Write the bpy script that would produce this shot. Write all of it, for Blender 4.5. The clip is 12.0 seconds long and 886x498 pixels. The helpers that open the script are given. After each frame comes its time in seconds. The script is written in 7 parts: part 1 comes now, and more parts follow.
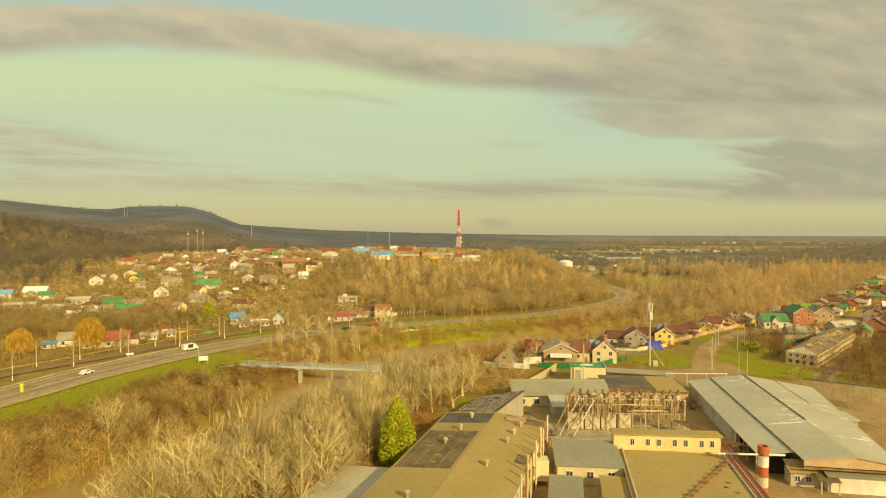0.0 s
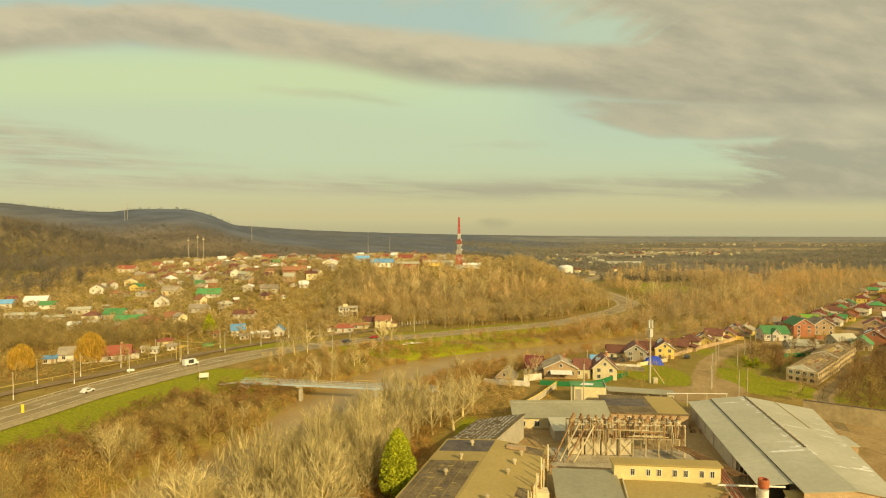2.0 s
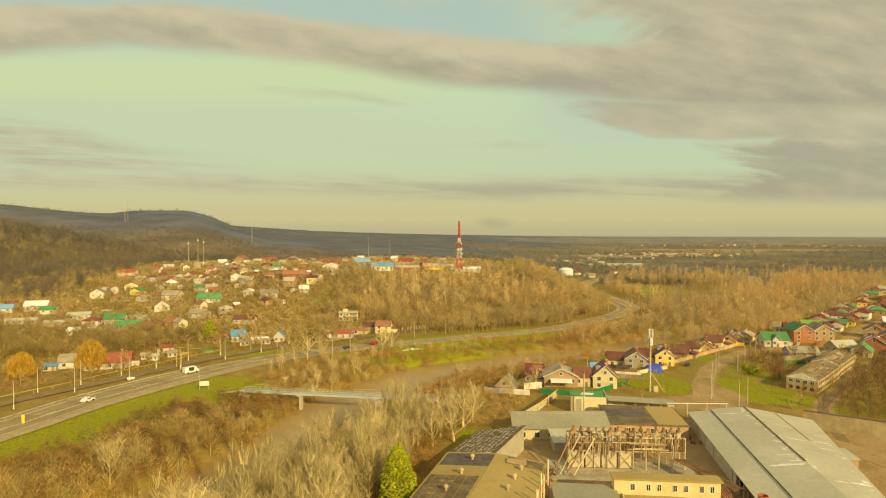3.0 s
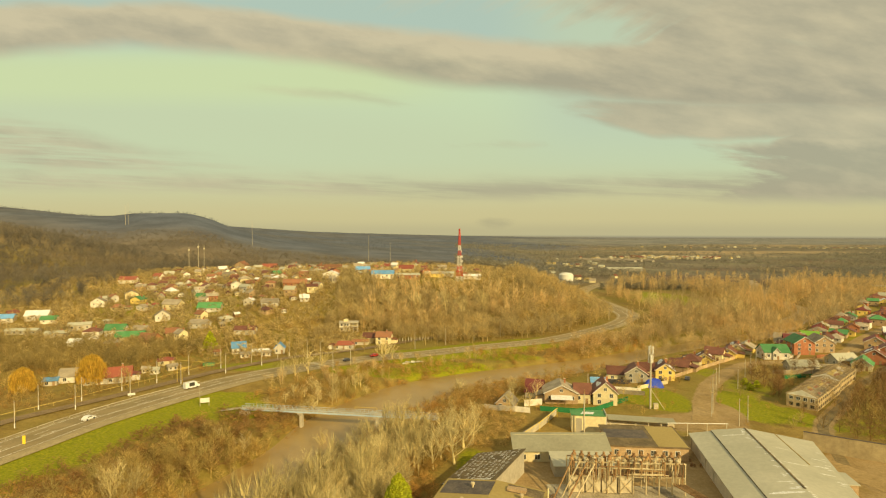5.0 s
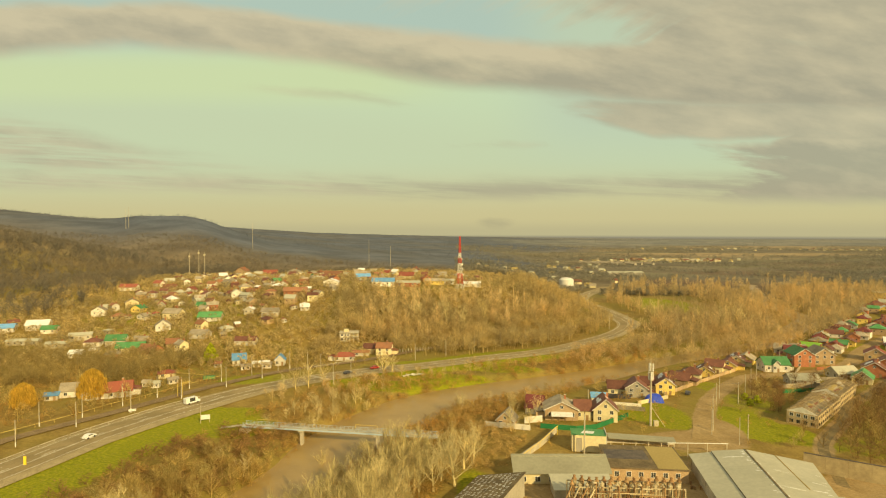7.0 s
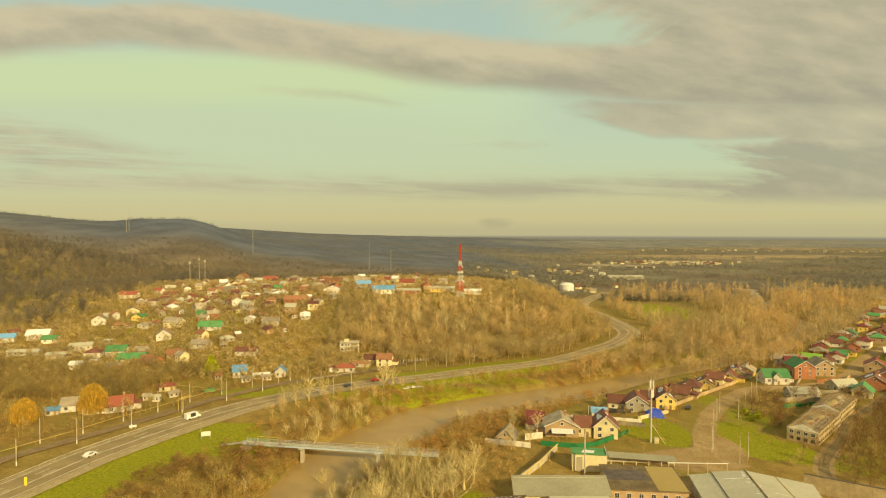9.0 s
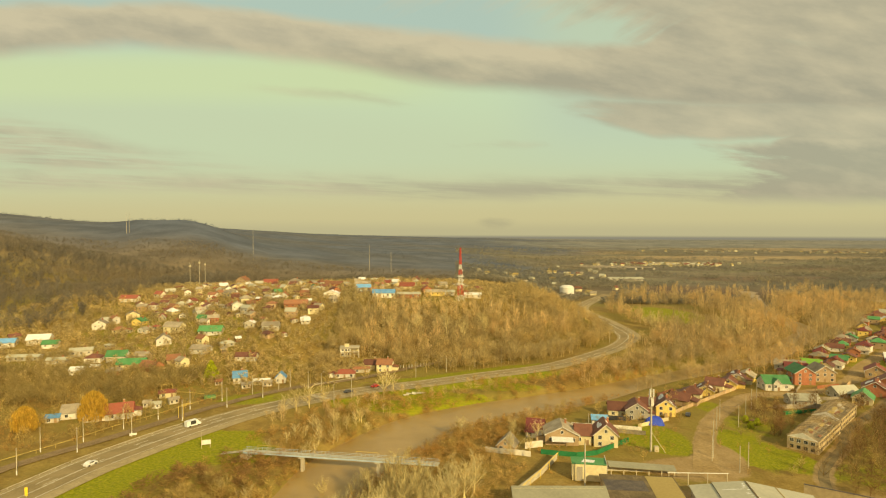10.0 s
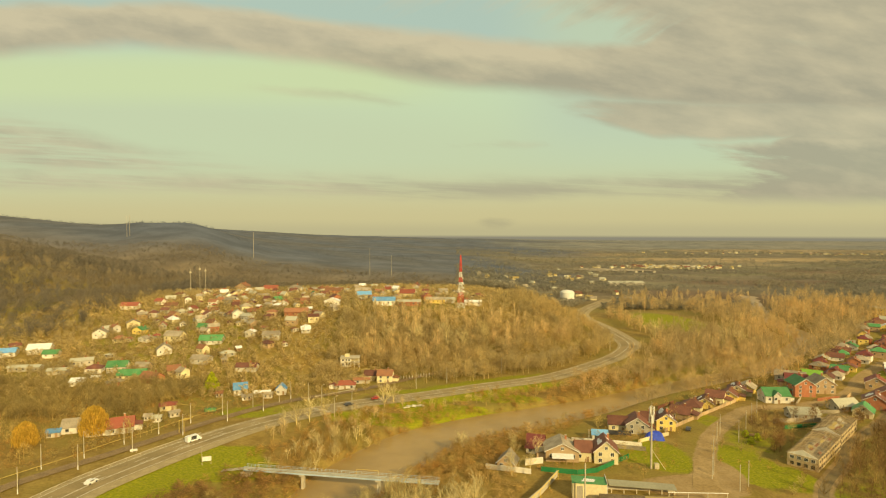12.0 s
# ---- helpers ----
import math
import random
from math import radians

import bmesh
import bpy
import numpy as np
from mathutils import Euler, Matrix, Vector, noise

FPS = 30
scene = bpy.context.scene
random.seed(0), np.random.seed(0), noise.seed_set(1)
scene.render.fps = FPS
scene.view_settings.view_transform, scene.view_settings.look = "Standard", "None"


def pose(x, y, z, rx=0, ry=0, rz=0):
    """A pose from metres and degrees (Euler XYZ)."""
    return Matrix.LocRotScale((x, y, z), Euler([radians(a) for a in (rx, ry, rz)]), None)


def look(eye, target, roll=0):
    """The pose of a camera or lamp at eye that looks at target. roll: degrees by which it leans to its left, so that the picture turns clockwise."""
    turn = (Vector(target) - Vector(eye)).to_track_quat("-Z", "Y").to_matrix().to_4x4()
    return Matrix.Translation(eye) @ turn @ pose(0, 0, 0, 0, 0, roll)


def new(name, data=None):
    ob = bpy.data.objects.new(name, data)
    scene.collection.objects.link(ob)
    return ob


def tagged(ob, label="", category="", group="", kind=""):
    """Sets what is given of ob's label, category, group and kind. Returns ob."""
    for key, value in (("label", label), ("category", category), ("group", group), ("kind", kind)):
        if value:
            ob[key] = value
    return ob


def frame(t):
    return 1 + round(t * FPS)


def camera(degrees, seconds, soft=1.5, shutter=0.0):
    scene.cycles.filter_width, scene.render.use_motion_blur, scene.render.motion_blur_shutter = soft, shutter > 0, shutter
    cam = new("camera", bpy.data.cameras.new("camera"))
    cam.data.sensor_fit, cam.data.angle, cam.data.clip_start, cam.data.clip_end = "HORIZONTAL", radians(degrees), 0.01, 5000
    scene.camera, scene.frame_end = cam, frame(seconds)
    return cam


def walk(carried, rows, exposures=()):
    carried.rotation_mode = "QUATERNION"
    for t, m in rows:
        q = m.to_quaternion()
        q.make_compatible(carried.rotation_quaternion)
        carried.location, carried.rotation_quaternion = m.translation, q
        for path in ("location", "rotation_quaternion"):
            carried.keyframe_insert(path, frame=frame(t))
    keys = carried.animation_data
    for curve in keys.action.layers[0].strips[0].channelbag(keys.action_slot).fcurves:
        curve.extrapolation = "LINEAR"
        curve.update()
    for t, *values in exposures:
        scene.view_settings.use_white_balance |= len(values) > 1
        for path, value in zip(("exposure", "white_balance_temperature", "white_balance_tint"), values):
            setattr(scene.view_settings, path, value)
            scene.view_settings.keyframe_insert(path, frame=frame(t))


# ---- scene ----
cam = camera(75.0, 12.0, soft=1.15)
EYE, RISE, TILT = 49.6, 38.0, -1.79     # first eye height, climb over the clip, degrees below level
# a drone that climbs straight up at an even pace, with a hint of drift
ROWS = [(0.5 * i, i / 24) for i in range(25)]
walk(cam, [(t, pose(-0.25 * k, 0.35 * k, EYE + RISE * k, 90 + TILT, -0.05 * k, 0.17 * k)) for t, k in ROWS],
     exposures=[(0.0, 0.06, 7150, 4), (12.0, 0.06, 7150, 4)])

# ---- light ----
SUN_AZ, SUN_EL = 146.0, 25.0            # degrees clockwise from the view's forward direction; height
sun_from = Vector((math.sin(radians(SUN_AZ)) * math.cos(radians(SUN_EL)), math.cos(radians(SUN_AZ)) * math.cos(radians(SUN_EL)), math.sin(radians(SUN_EL))))
sun_lamp = new("sun", bpy.data.lights.new("sun", "SUN"))
sun_lamp.data.energy, sun_lamp.data.angle, sun_lamp.data.color = 4.5, radians(0.7), (1.0, 0.775, 0.40)
sun_lamp.matrix_world = look(sun_from * 100, (0, 0, 0))


class Graph:
    """Short hand for node trees."""
    def __init__(self, tree):
        self.t = tree
        tree.nodes.clear()

    def math(self, op, a, b=0.0, c=0.0, clamp=False):
        n = self.t.nodes.new("ShaderNodeMath")
        n.operation, n.use_clamp = op, clamp
        for i, v in enumerate((a, b, c)):
            if isinstance(v, (int, float)):
                n.inputs[i].default_value = v
            else:
                self.t.links.new(v, n.inputs[i])
        return n.outputs[0]

    def step(self, x, lo, hi, a=0.0, b=1.0):
        n = self.t.nodes.new("ShaderNodeMapRange")
        n.interpolation_type = "SMOOTHSTEP"
        self.t.links.new(x, n.inputs[0])
        for i, v in enumerate((lo, hi, a, b)):
            if isinstance(v, (int, float)):
                n.inputs[i + 1].default_value = v
            else:
                self.t.links.new(v, n.inputs[i + 1])
        return n.outputs[0]

    def mix(self, k, a, b, blend="MIX"):
        n = self.t.nodes.new("ShaderNodeMix")
        n.data_type, n.blend_type = "RGBA", blend
        for s, v in ((n.inputs[0], k), (n.inputs[6], a), (n.inputs[7], b)):
            if isinstance(v, (int, float)):
                s.default_value = v
            elif isinstance(v, tuple):
                s.default_value = (*v[:3], 1.0)
            else:
                self.t.links.new(v, s)
        return n.outputs[2]

    def noise(self, vec, scale, detail=4.0, rough=0.55, dist=0.0):
        n = self.t.nodes.new("ShaderNodeTexNoise")
        if vec is not None:
            self.t.links.new(vec, n.inputs["Vector"])
        n.inputs["Scale"].default_value, n.inputs["Detail"].default_value = scale, detail
        n.inputs["Roughness"].default_value, n.inputs["Distortion"].default_value = rough, dist
        return n.outputs[0]

    def combine(self, x, y, z):
        n = self.t.nodes.new("ShaderNodeCombineXYZ")
        for i, v in enumerate((x, y, z)):
            if isinstance(v, (int, float)):
                n.inputs[i].default_value = v
            else:
                self.t.links.new(v, n.inputs[i])
        return n.outputs[0]

    def split(self, v):
        n = self.t.nodes.new("ShaderNodeSeparateXYZ")
        self.t.links.new(v, n.inputs[0])
        return n.outputs


# ---- sky: clear green-blue light under long stratus banks ----
world = bpy.data.worlds.new("sky")
scene.world = world
world.use_nodes = True
g = Graph(world.node_tree)
tc = g.t.nodes.new("ShaderNodeTexCoord")
dx, dy, dz = g.split(tc.outputs["Generated"])
ahead = g.math("MAXIMUM", g.math("ABSOLUTE", dy), 0.08)
sx = g.math("DIVIDE", dx, ahead)                                # run of the sky to the right
sy = g.math("DIVIDE", dz, ahead)                                # and upwards, as slopes
flat = g.math("SQRT", g.math("ADD", g.math("MULTIPLY", dx, dx), g.math("MULTIPLY", dy, dy)))
el = g.math("ARCTAN2", dz, flat)                                # radians above level


def bent(x, pts):
    """A line through pts as a function of x, level beyond its ends."""
    out = pts[0][1]
    for (x0, y0), (x1, y1) in zip(pts, pts[1:]):
        n = g.t.nodes.new("ShaderNodeMapRange")
        g.t.links.new(x, n.inputs[0])
        for i, v in enumerate((x0, x1, 0.0, y1 - y0)):
            n.inputs[i + 1].default_value = v
        out = g.math("ADD", n.outputs[0], out)
    return out


def streaks(a, b, lean, seed, scale, detail=6.0, rough=0.6):
    """Noise drawn out sideways, leaning down to the right."""
    return g.noise(g.combine(g.math("MULTIPLY", sx, a), g.math("MULTIPLY", g.math("ADD", sy, g.math("MULTIPLY", sx, lean)), b), seed), scale, detail, rough)


nishita = g.t.nodes.new("ShaderNodeTexSky")
nishita.sky_type, nishita.sun_disc = "NISHITA", False
nishita.sun_elevation, nishita.sun_rotation = radians(SUN_EL), radians(SUN_AZ)
nishita.dust_density = 3.0
blue = g.mix(1.0, nishita.outputs[0], (0.10, 0.10, 0.10), "MULTIPLY")
veil = g.mix(g.step(sy, 0.02, 0.13), (0.60, 0.545, 0.315), (0.55, 0.635, 0.435))
veil = g.mix(g.step(g.math("ADD", sy, g.math("MULTIPLY", sx, 0.12)), 0.13, 0.27), veil, (0.565, 0.695, 0.475))
veil = g.mix(g.step(g.math("ADD", sy, g.math("MULTIPLY", g.step(sx, -0.1, 0.3), 0.05)), 0.285, 0.345), veil, (0.43, 0.56, 0.51))
veil = g.mix(g.math("MULTIPLY", g.step(sx, 0.05, 0.25), g.step(sy, 0.08, 0.2)), veil, (0.51, 0.615, 0.475))
veil = g.mix(g.math("MULTIPLY", g.step(sx, 0.10, -0.15), g.math("MULTIPLY", g.step(sy, 0.20, 0.25), g.step(sy, 0.27, 0.33, 0.85, 0.0))), veil, (0.60, 0.70, 0.41))
clear = g.mix(0.08, veil, blue)
warp = streaks(2.2, 9.0, 0.15, 0.0, 1.6)
fine = streaks(5.0, 30.0, 0.12, 3.0, 1.5, 5.0)
puff = streaks(5.5, 15.0, 0.18, 7.0, 1.7, 6.0, 0.58)
wob = g.math("ADD", g.math("MULTIPLY", g.math("SUBTRACT", warp, 0.5), 0.014), g.math("MULTIPLY", g.math("SUBTRACT", puff, 0.5), 0.020))
syw = g.math("ADD", sy, wob)


def bank(low, high, soft_low, soft_high, x_in=None, x_out=None, dense=1.0):
    """A cloud between two bent lines, fading in and out along its run."""
    k = g.math("MULTIPLY", g.step(g.math("SUBTRACT", syw, bent(sx, low)), -soft_low, soft_low), g.step(g.math("SUBTRACT", syw, bent(sx, high)), -soft_high, soft_high, 1.0, 0.0))
    xw = g.math("ADD", sx, g.math("MULTIPLY", g.math("SUBTRACT", fine, 0.5), 0.30))
    if x_in:
        k = g.math("MULTIPLY", k, g.step(xw, *x_in))
    if x_out:
        k = g.math("MULTIPLY", k, g.step(xw, *x_out, 1.0, 0.0))
    return g.math("MULTIPLY", k, dense)


LOW = [(-0.77, 0.300), (-0.55, 0.322), (-0.36, 0.305), (-0.22, 0.290), (0.0, 0.254), (0.12, 0.243), (0.31, 0.224), (0.42, 0.212), (0.77, 0.200)]
TOP = [(-0.77, 0.386), (-0.47, 0.389), (-0.30, 0.374), (-0.16, 0.352), (0.02, 0.338), (0.15, 0.322), (0.25, 0.318), (0.34, 0.325), (0.46, 0.40), (0.60, 0.60)]
great = bank(LOW, TOP, 0.017, 0.012, None, None, 0.92)
shelf = bank([(0.15, 0.226), (0.21, 0.202), (0.28, 0.182), (0.36, 0.165), (0.48, 0.158), (0.62, 0.156)], [(0.12, 0.230), (0.2, 0.226), (0.4, 0.226), (0.8, 0.23)], 0.008, 0.014, (0.13, 0.30), None, 0.85)
right = bank([(0.3, 0.058), (0.77, 0.052)], [(0.38, 0.152), (0.56, 0.150), (0.64, 0.19), (0.8, 0.25)], 0.014, 0.010, None, None, 0.85)
right = g.math("MULTIPLY", right, g.step(g.math("ADD", g.math("ADD", sx, g.math("MULTIPLY", g.math("SUBTRACT", fine, 0.5), 0.34)), bent(sy, [(0.06, 0.02), (0.10, -0.06), (0.13, -0.03), (0.15, 0.06)])), 0.42, 0.53))
low_line = bank([(-0.77, 0.074), (-0.3, 0.068), (0.0, 0.056), (0.3, 0.062), (0.77, 0.055)], [(-0.77, 0.104), (-0.25, 0.092), (0.0, 0.084), (0.25, 0.088), (0.36, 0.092), (0.77, 0.10)], 0.012, 0.018, None, None, 0.62)
left_veil = bank([(-0.77, 0.108), (-0.45, 0.106), (-0.2, 0.108)], [(-0.77, 0.19), (-0.66, 0.17), (-0.5, 0.132), (-0.35, 0.122), (-0.2, 0.112)], 0.012, 0.022, None, (-0.62, -0.22), 0.66)
wisp = bank([(-0.36, 0.245), (-0.08, 0.216)], [(-0.36, 0.256), (-0.08, 0.228)], 0.006, 0.006, (-0.38, -0.24), (-0.16, -0.04), 0.34)
wisp_low = bank([(0.0, 0.144), (0.2, 0.145)], [(0.0, 0.152), (0.2, 0.155)], 0.006, 0.006, (0.02, 0.08), (0.10, 0.18), 0.25)
streak = streaks(3.0, 14.0, -0.55, 11.0, 1.6)
crown = g.math("MULTIPLY", g.step(g.math("ADD", g.math("ADD", sy, g.math("MULTIPLY", g.step(sx, 0.05, 0.42), 0.10)), g.math("MULTIPLY", g.math("SUBTRACT", streak, 0.5), 0.22)), 0.375, 0.47), g.step(sx, -0.30, 0.1, 0.25, 0.88))
sides = g.math("MULTIPLY", g.step(sy, 0.42, 0.6), 0.8)
threads = g.step(streaks(3.0, 60.0, 0.05, 5.0, 1.4, 4.0), 0.34, 0.60, 0.35, 1.15)
low_line, left_veil = g.math("MULTIPLY", low_line, threads), g.math("MULTIPLY", left_veil, threads)
cover = great
for k in (shelf, right, low_line, left_veil, wisp, wisp_low, crown, sides):
    cover = g.math("MAXIMUM", cover, k)
cover = g.math("MULTIPLY", cover, g.step(fine, 0.05, 0.42, 0.80, 1.0), clamp=True)
# sunlit from above: bright crests, grey undersides, soft lumps inside
height_in = g.math("DIVIDE", g.math("SUBTRACT", syw, bent(sx, LOW)), 0.085)
lit = g.math("MULTIPLY", g.step(height_in, 0.0, 0.85), g.step(sx, 0.05, 0.36, 1.0, 0.42))
lit = g.math("MAXIMUM", lit, g.math("MULTIPLY", shelf, g.step(g.math("SUBTRACT", 0.235, syw), 0.0, 0.04, 0.15, 0.62)))
pale_low = g.math("MULTIPLY", g.step(syw, 0.135, 0.16), g.math("MULTIPLY", g.step(syw, 0.15, 0.172, 1.0, 0.0), 0.7))
lit = g.math("MAXIMUM", lit, pale_low)
lit = g.math("MAXIMUM", lit, g.math("MULTIPLY", g.step(sx, -0.05, -0.2), 0.5))
lit = g.math("ADD", lit, g.math("MULTIPLY", g.math("SUBTRACT", puff, 0.48), 1.7), clamp=True)
lit = g.math("ADD", lit, g.math("MULTIPLY", g.math("SUBTRACT", fine, 0.5), 0.35), clamp=True)
cloud = g.mix(lit, (0.365, 0.34, 0.268), (0.585, 0.515, 0.37))
sky = g.mix(cover, clear, cloud)
sky = g.mix(g.step(el, -0.002, 0.022, 0.32, 0.0), sky, (0.335, 0.315, 0.235))     # low mist along the horizon
plume = g.math("ADD", g.math("POWER", g.math("DIVIDE", g.math("SUBTRACT", sx, 0.09), 0.034), 2.0), g.math("POWER", g.math("DIVIDE", g.math("SUBTRACT", syw, 0.014), 0.012), 2.0))
sky = g.mix(g.math("MULTIPLY", g.step(g.math("ADD", plume, g.math("MULTIPLY", g.math("SUBTRACT", warp, 0.5), 4.0)), -0.2, 1.3, 1.0, 0.0), g.step(fine, 0.35, 0.65, 0.0, 0.35)), sky, (0.30, 0.28, 0.21))   # far smoke
sky = g.mix(g.step(el, -0.012, -0.006, 1.0, 0.0), sky, (0.25, 0.235, 0.185))     # land past the plain
back = g.t.nodes.new("ShaderNodeBackground")
g.t.links.new(sky, back.inputs[0])
back.inputs[1].default_value = 1.0
wout = g.t.nodes.new("ShaderNodeOutputWorld")
g.t.links.new(back.outputs[0], wout.inputs[0])


# ---- materials ----
def surface(name, c1, c2, scale=0.5, rough=0.85, metal=0.0, fine=6.0, grain=0.25, bump=0.0, per=0.0, island=0.0, stretch=(1, 1, 1), gloss=0.3, thin=0.0):
    """Two tones mixed by broad noise, broken up by a finer one; per / island: variation from thing to thing, piece to piece; thin: light let through."""
    m = bpy.data.materials.new(name)
    m.use_nodes = True
    q = Graph(m.node_tree)
    geo = q.t.nodes.new("ShaderNodeNewGeometry")
    mp = q.t.nodes.new("ShaderNodeMapping")
    q.t.links.new(geo.outputs["Position"], mp.inputs[0])
    mp.inputs["Scale"].default_value = stretch
    v = mp.outputs[0]
    col = q.mix(q.step(q.noise(v, scale, 5.0), 0.35, 0.65), c1, c2)
    f = q.noise(v, fine, 4.0, 0.65)
    k = q.step(f, 0.25, 0.75, 1.0 - grain, 1.0 + grain)
    if per:
        oi = q.t.nodes.new("ShaderNodeObjectInfo")
        k = q.math("MULTIPLY", k, q.step(oi.outputs["Random"], 0.0, 1.0, 1.0 - per, 1.0 + per))
    if island:
        k = q.math("MULTIPLY", k, q.step(geo.outputs["Random Per Island"], 0.0, 1.0, 1.0 - island, 1.0 + island))
    col = q.mix(1.0, col, q.combine(k, k, k), "MULTIPLY")
    b = q.t.nodes.new("ShaderNodeBsdfPrincipled")
    q.t.links.new(col, b.inputs["Base Color"])
    b.inputs["Roughness"].default_value, b.inputs["Metallic"].default_value = rough, metal
    b.inputs["Specular IOR Level"].default_value = gloss
    if bump:
        bp = q.t.nodes.new("ShaderNodeBump")
        bp.inputs["Strength"].default_value, bp.inputs["Distance"].default_value = bump, 0.05
        q.t.links.new(f, bp.inputs["Height"])
        q.t.links.new(bp.outputs[0], b.inputs["Normal"])
    o = q.t.nodes.new("ShaderNodeOutputMaterial")
    out = b.outputs[0]
    if thin:
        tb, mx = q.t.nodes.new("ShaderNodeBsdfTranslucent"), q.t.nodes.new("ShaderNodeMixShader")
        q.t.links.new(col, tb.inputs[0])
        mx.inputs[0].default_value = thin
        q.t.links.new(out, mx.inputs[1])
        q.t.links.new(tb.outputs[0], mx.inputs[2])
        out = mx.outputs[0]
    q.t.links.new(out, o.inputs[0])
    return m


MAT = {}


def mat(key, *args, **kw):
    MAT[key] = surface(key, *args, **kw)
    return MAT[key]


mat("asphalt", (0.27, 0.205, 0.10), (0.35, 0.265, 0.135), 0.12, 0.85, fine=1.5, grain=0.12)
mat("shoulder", (0.36, 0.285, 0.155), (0.43, 0.34, 0.19), 0.3, 0.95, fine=2.0)
mat("road_paint", (0.85, 0.8, 0.68), (0.72, 0.67, 0.55), 0.8, 0.7, fine=3.0)
mat("ballast", (0.24, 0.165, 0.085), (0.3, 0.21, 0.11), 0.3, 0.95, fine=4.0, grain=0.35)
mat("lane_soil", (0.21, 0.16, 0.08), (0.27, 0.20, 0.10), 0.15, 0.95, fine=1.2, grain=0.2)
mat("rail_steel", (0.22, 0.15, 0.09), (0.30, 0.22, 0.14), 0.8, 0.5, 0.6)
mat("dirt", (0.33, 0.225, 0.095), (0.42, 0.295, 0.14), 0.1, 0.95, fine=0.9, grain=0.2)
mat("concrete", (0.45, 0.40, 0.30), (0.55, 0.49, 0.37), 0.4, 0.85, fine=4.0)
mat("concrete_old", (0.34, 0.29, 0.20), (0.46, 0.40, 0.29), 0.25, 0.9, fine=2.0)
mat("white_paint", (0.78, 0.76, 0.70), (0.70, 0.67, 0.60), 0.6, 0.6)
mat("render_white", (0.74, 0.70, 0.61), (0.62, 0.57, 0.47), 0.3, 0.8, fine=1.0, grain=0.08, per=0.2)
mat("render_cream", (0.76, 0.66, 0.40), (0.67, 0.57, 0.34), 0.3, 0.8, fine=1.0, grain=0.08, per=0.12)
mat("render_yellow", (0.8, 0.6, 0.19), (0.72, 0.53, 0.16), 0.3, 0.8, fine=2.0, grain=0.1, per=0.1)
mat("render_grey", (0.42, 0.38, 0.30), (0.50, 0.45, 0.35), 0.3, 0.85, fine=2.0, grain=0.12, per=0.2)
mat("brick_red", (0.38, 0.145, 0.075), (0.44, 0.19, 0.1), 0.4, 0.85, fine=5.0, per=0.2)
mat("brick_tan", (0.46, 0.32, 0.18), (0.52, 0.37, 0.22), 0.4, 0.85, fine=5.0, per=0.15)
mat("roof_grey", (0.27, 0.255, 0.18), (0.32, 0.305, 0.215), 0.08, 0.55, 0.0, fine=1.2, grain=0.10, gloss=0.5)
mat("roof_sheet", (0.44, 0.42, 0.31), (0.52, 0.49, 0.37), 0.06, 0.5, 0.0, fine=0.8, grain=0.08, gloss=0.5)
mat("roof_felt", (0.36, 0.27, 0.10), (0.41, 0.31, 0.12), 0.06, 0.9, fine=1.5, grain=0.09)
mat("roof_felt_dark", (0.14, 0.105, 0.06), (0.22, 0.165, 0.09), 0.25, 0.9, fine=2.0, grain=0.3)
mat("roof_slate", (0.40, 0.34, 0.25), (0.30, 0.25, 0.18), 0.25, 0.9, fine=3.0, per=0.2)
mat("roof_brown", (0.155, 0.066, 0.045), (0.2, 0.085, 0.055), 0.3, 0.6, per=0.2)
mat("roof_red", (0.34, 0.095, 0.06), (0.3, 0.105, 0.065), 0.3, 0.6, per=0.2)
mat("roof_rusty", (0.33, 0.15, 0.075), (0.27, 0.135, 0.075), 0.3, 0.75, per=0.25)
mat("roof_green", (0.075, 0.24, 0.085), (0.11, 0.28, 0.11), 0.3, 0.6, per=0.2)
mat("roof_blue", (0.14, 0.32, 0.58), (0.18, 0.38, 0.62), 0.3, 0.6, per=0.2)
mat("snow", (0.80, 0.80, 0.78), (0.72, 0.71, 0.68), 0.8, 0.8)
mat("glass_dark", (0.05, 0.05, 0.05), (0.08, 0.08, 0.07), 0.5, 0.15, gloss=0.6)
mat("rust", (0.27, 0.15, 0.07), (0.4, 0.255, 0.12), 0.5, 0.8, 0.2, fine=3.0, grain=0.3, per=0.25)
mat("pipe_grey", (0.55, 0.44, 0.26), (0.62, 0.53, 0.36), 0.6, 0.55, 0.3, fine=2.0, per=0.15)
mat("steel_light", (0.68, 0.60, 0.43), (0.58, 0.50, 0.35), 0.4, 0.5, 0.2, fine=2.0, grain=0.1)
mat("red_paint", (0.60, 0.07, 0.05), (0.52, 0.08, 0.06), 0.5, 0.6)
mat("chimney_red", (0.46, 0.14, 0.06), (0.40, 0.12, 0.06), 0.5, 0.8)
mat("blue_paint", (0.46, 0.55, 0.62), (0.38, 0.48, 0.58), 0.5, 0.6)
mat("blue_tarp", (0.05, 0.10, 0.65), (0.04, 0.08, 0.55), 0.5, 0.5)
mat("green_fence", (0.02, 0.17, 0.06), (0.03, 0.2, 0.075), 0.3, 0.6)
mat("yellow_paint", (0.85, 0.62, 0.06), (0.78, 0.56, 0.06), 0.5, 0.6)
# near-black that paints the shade inside the warehouse bay
mat("bay_shade", (0.03, 0.025, 0.02), (0.05, 0.04, 0.03), 0.5, 0.9)
mat("wood", (0.28, 0.18, 0.09), (0.36, 0.24, 0.13), 0.5, 0.85, fine=5.0)
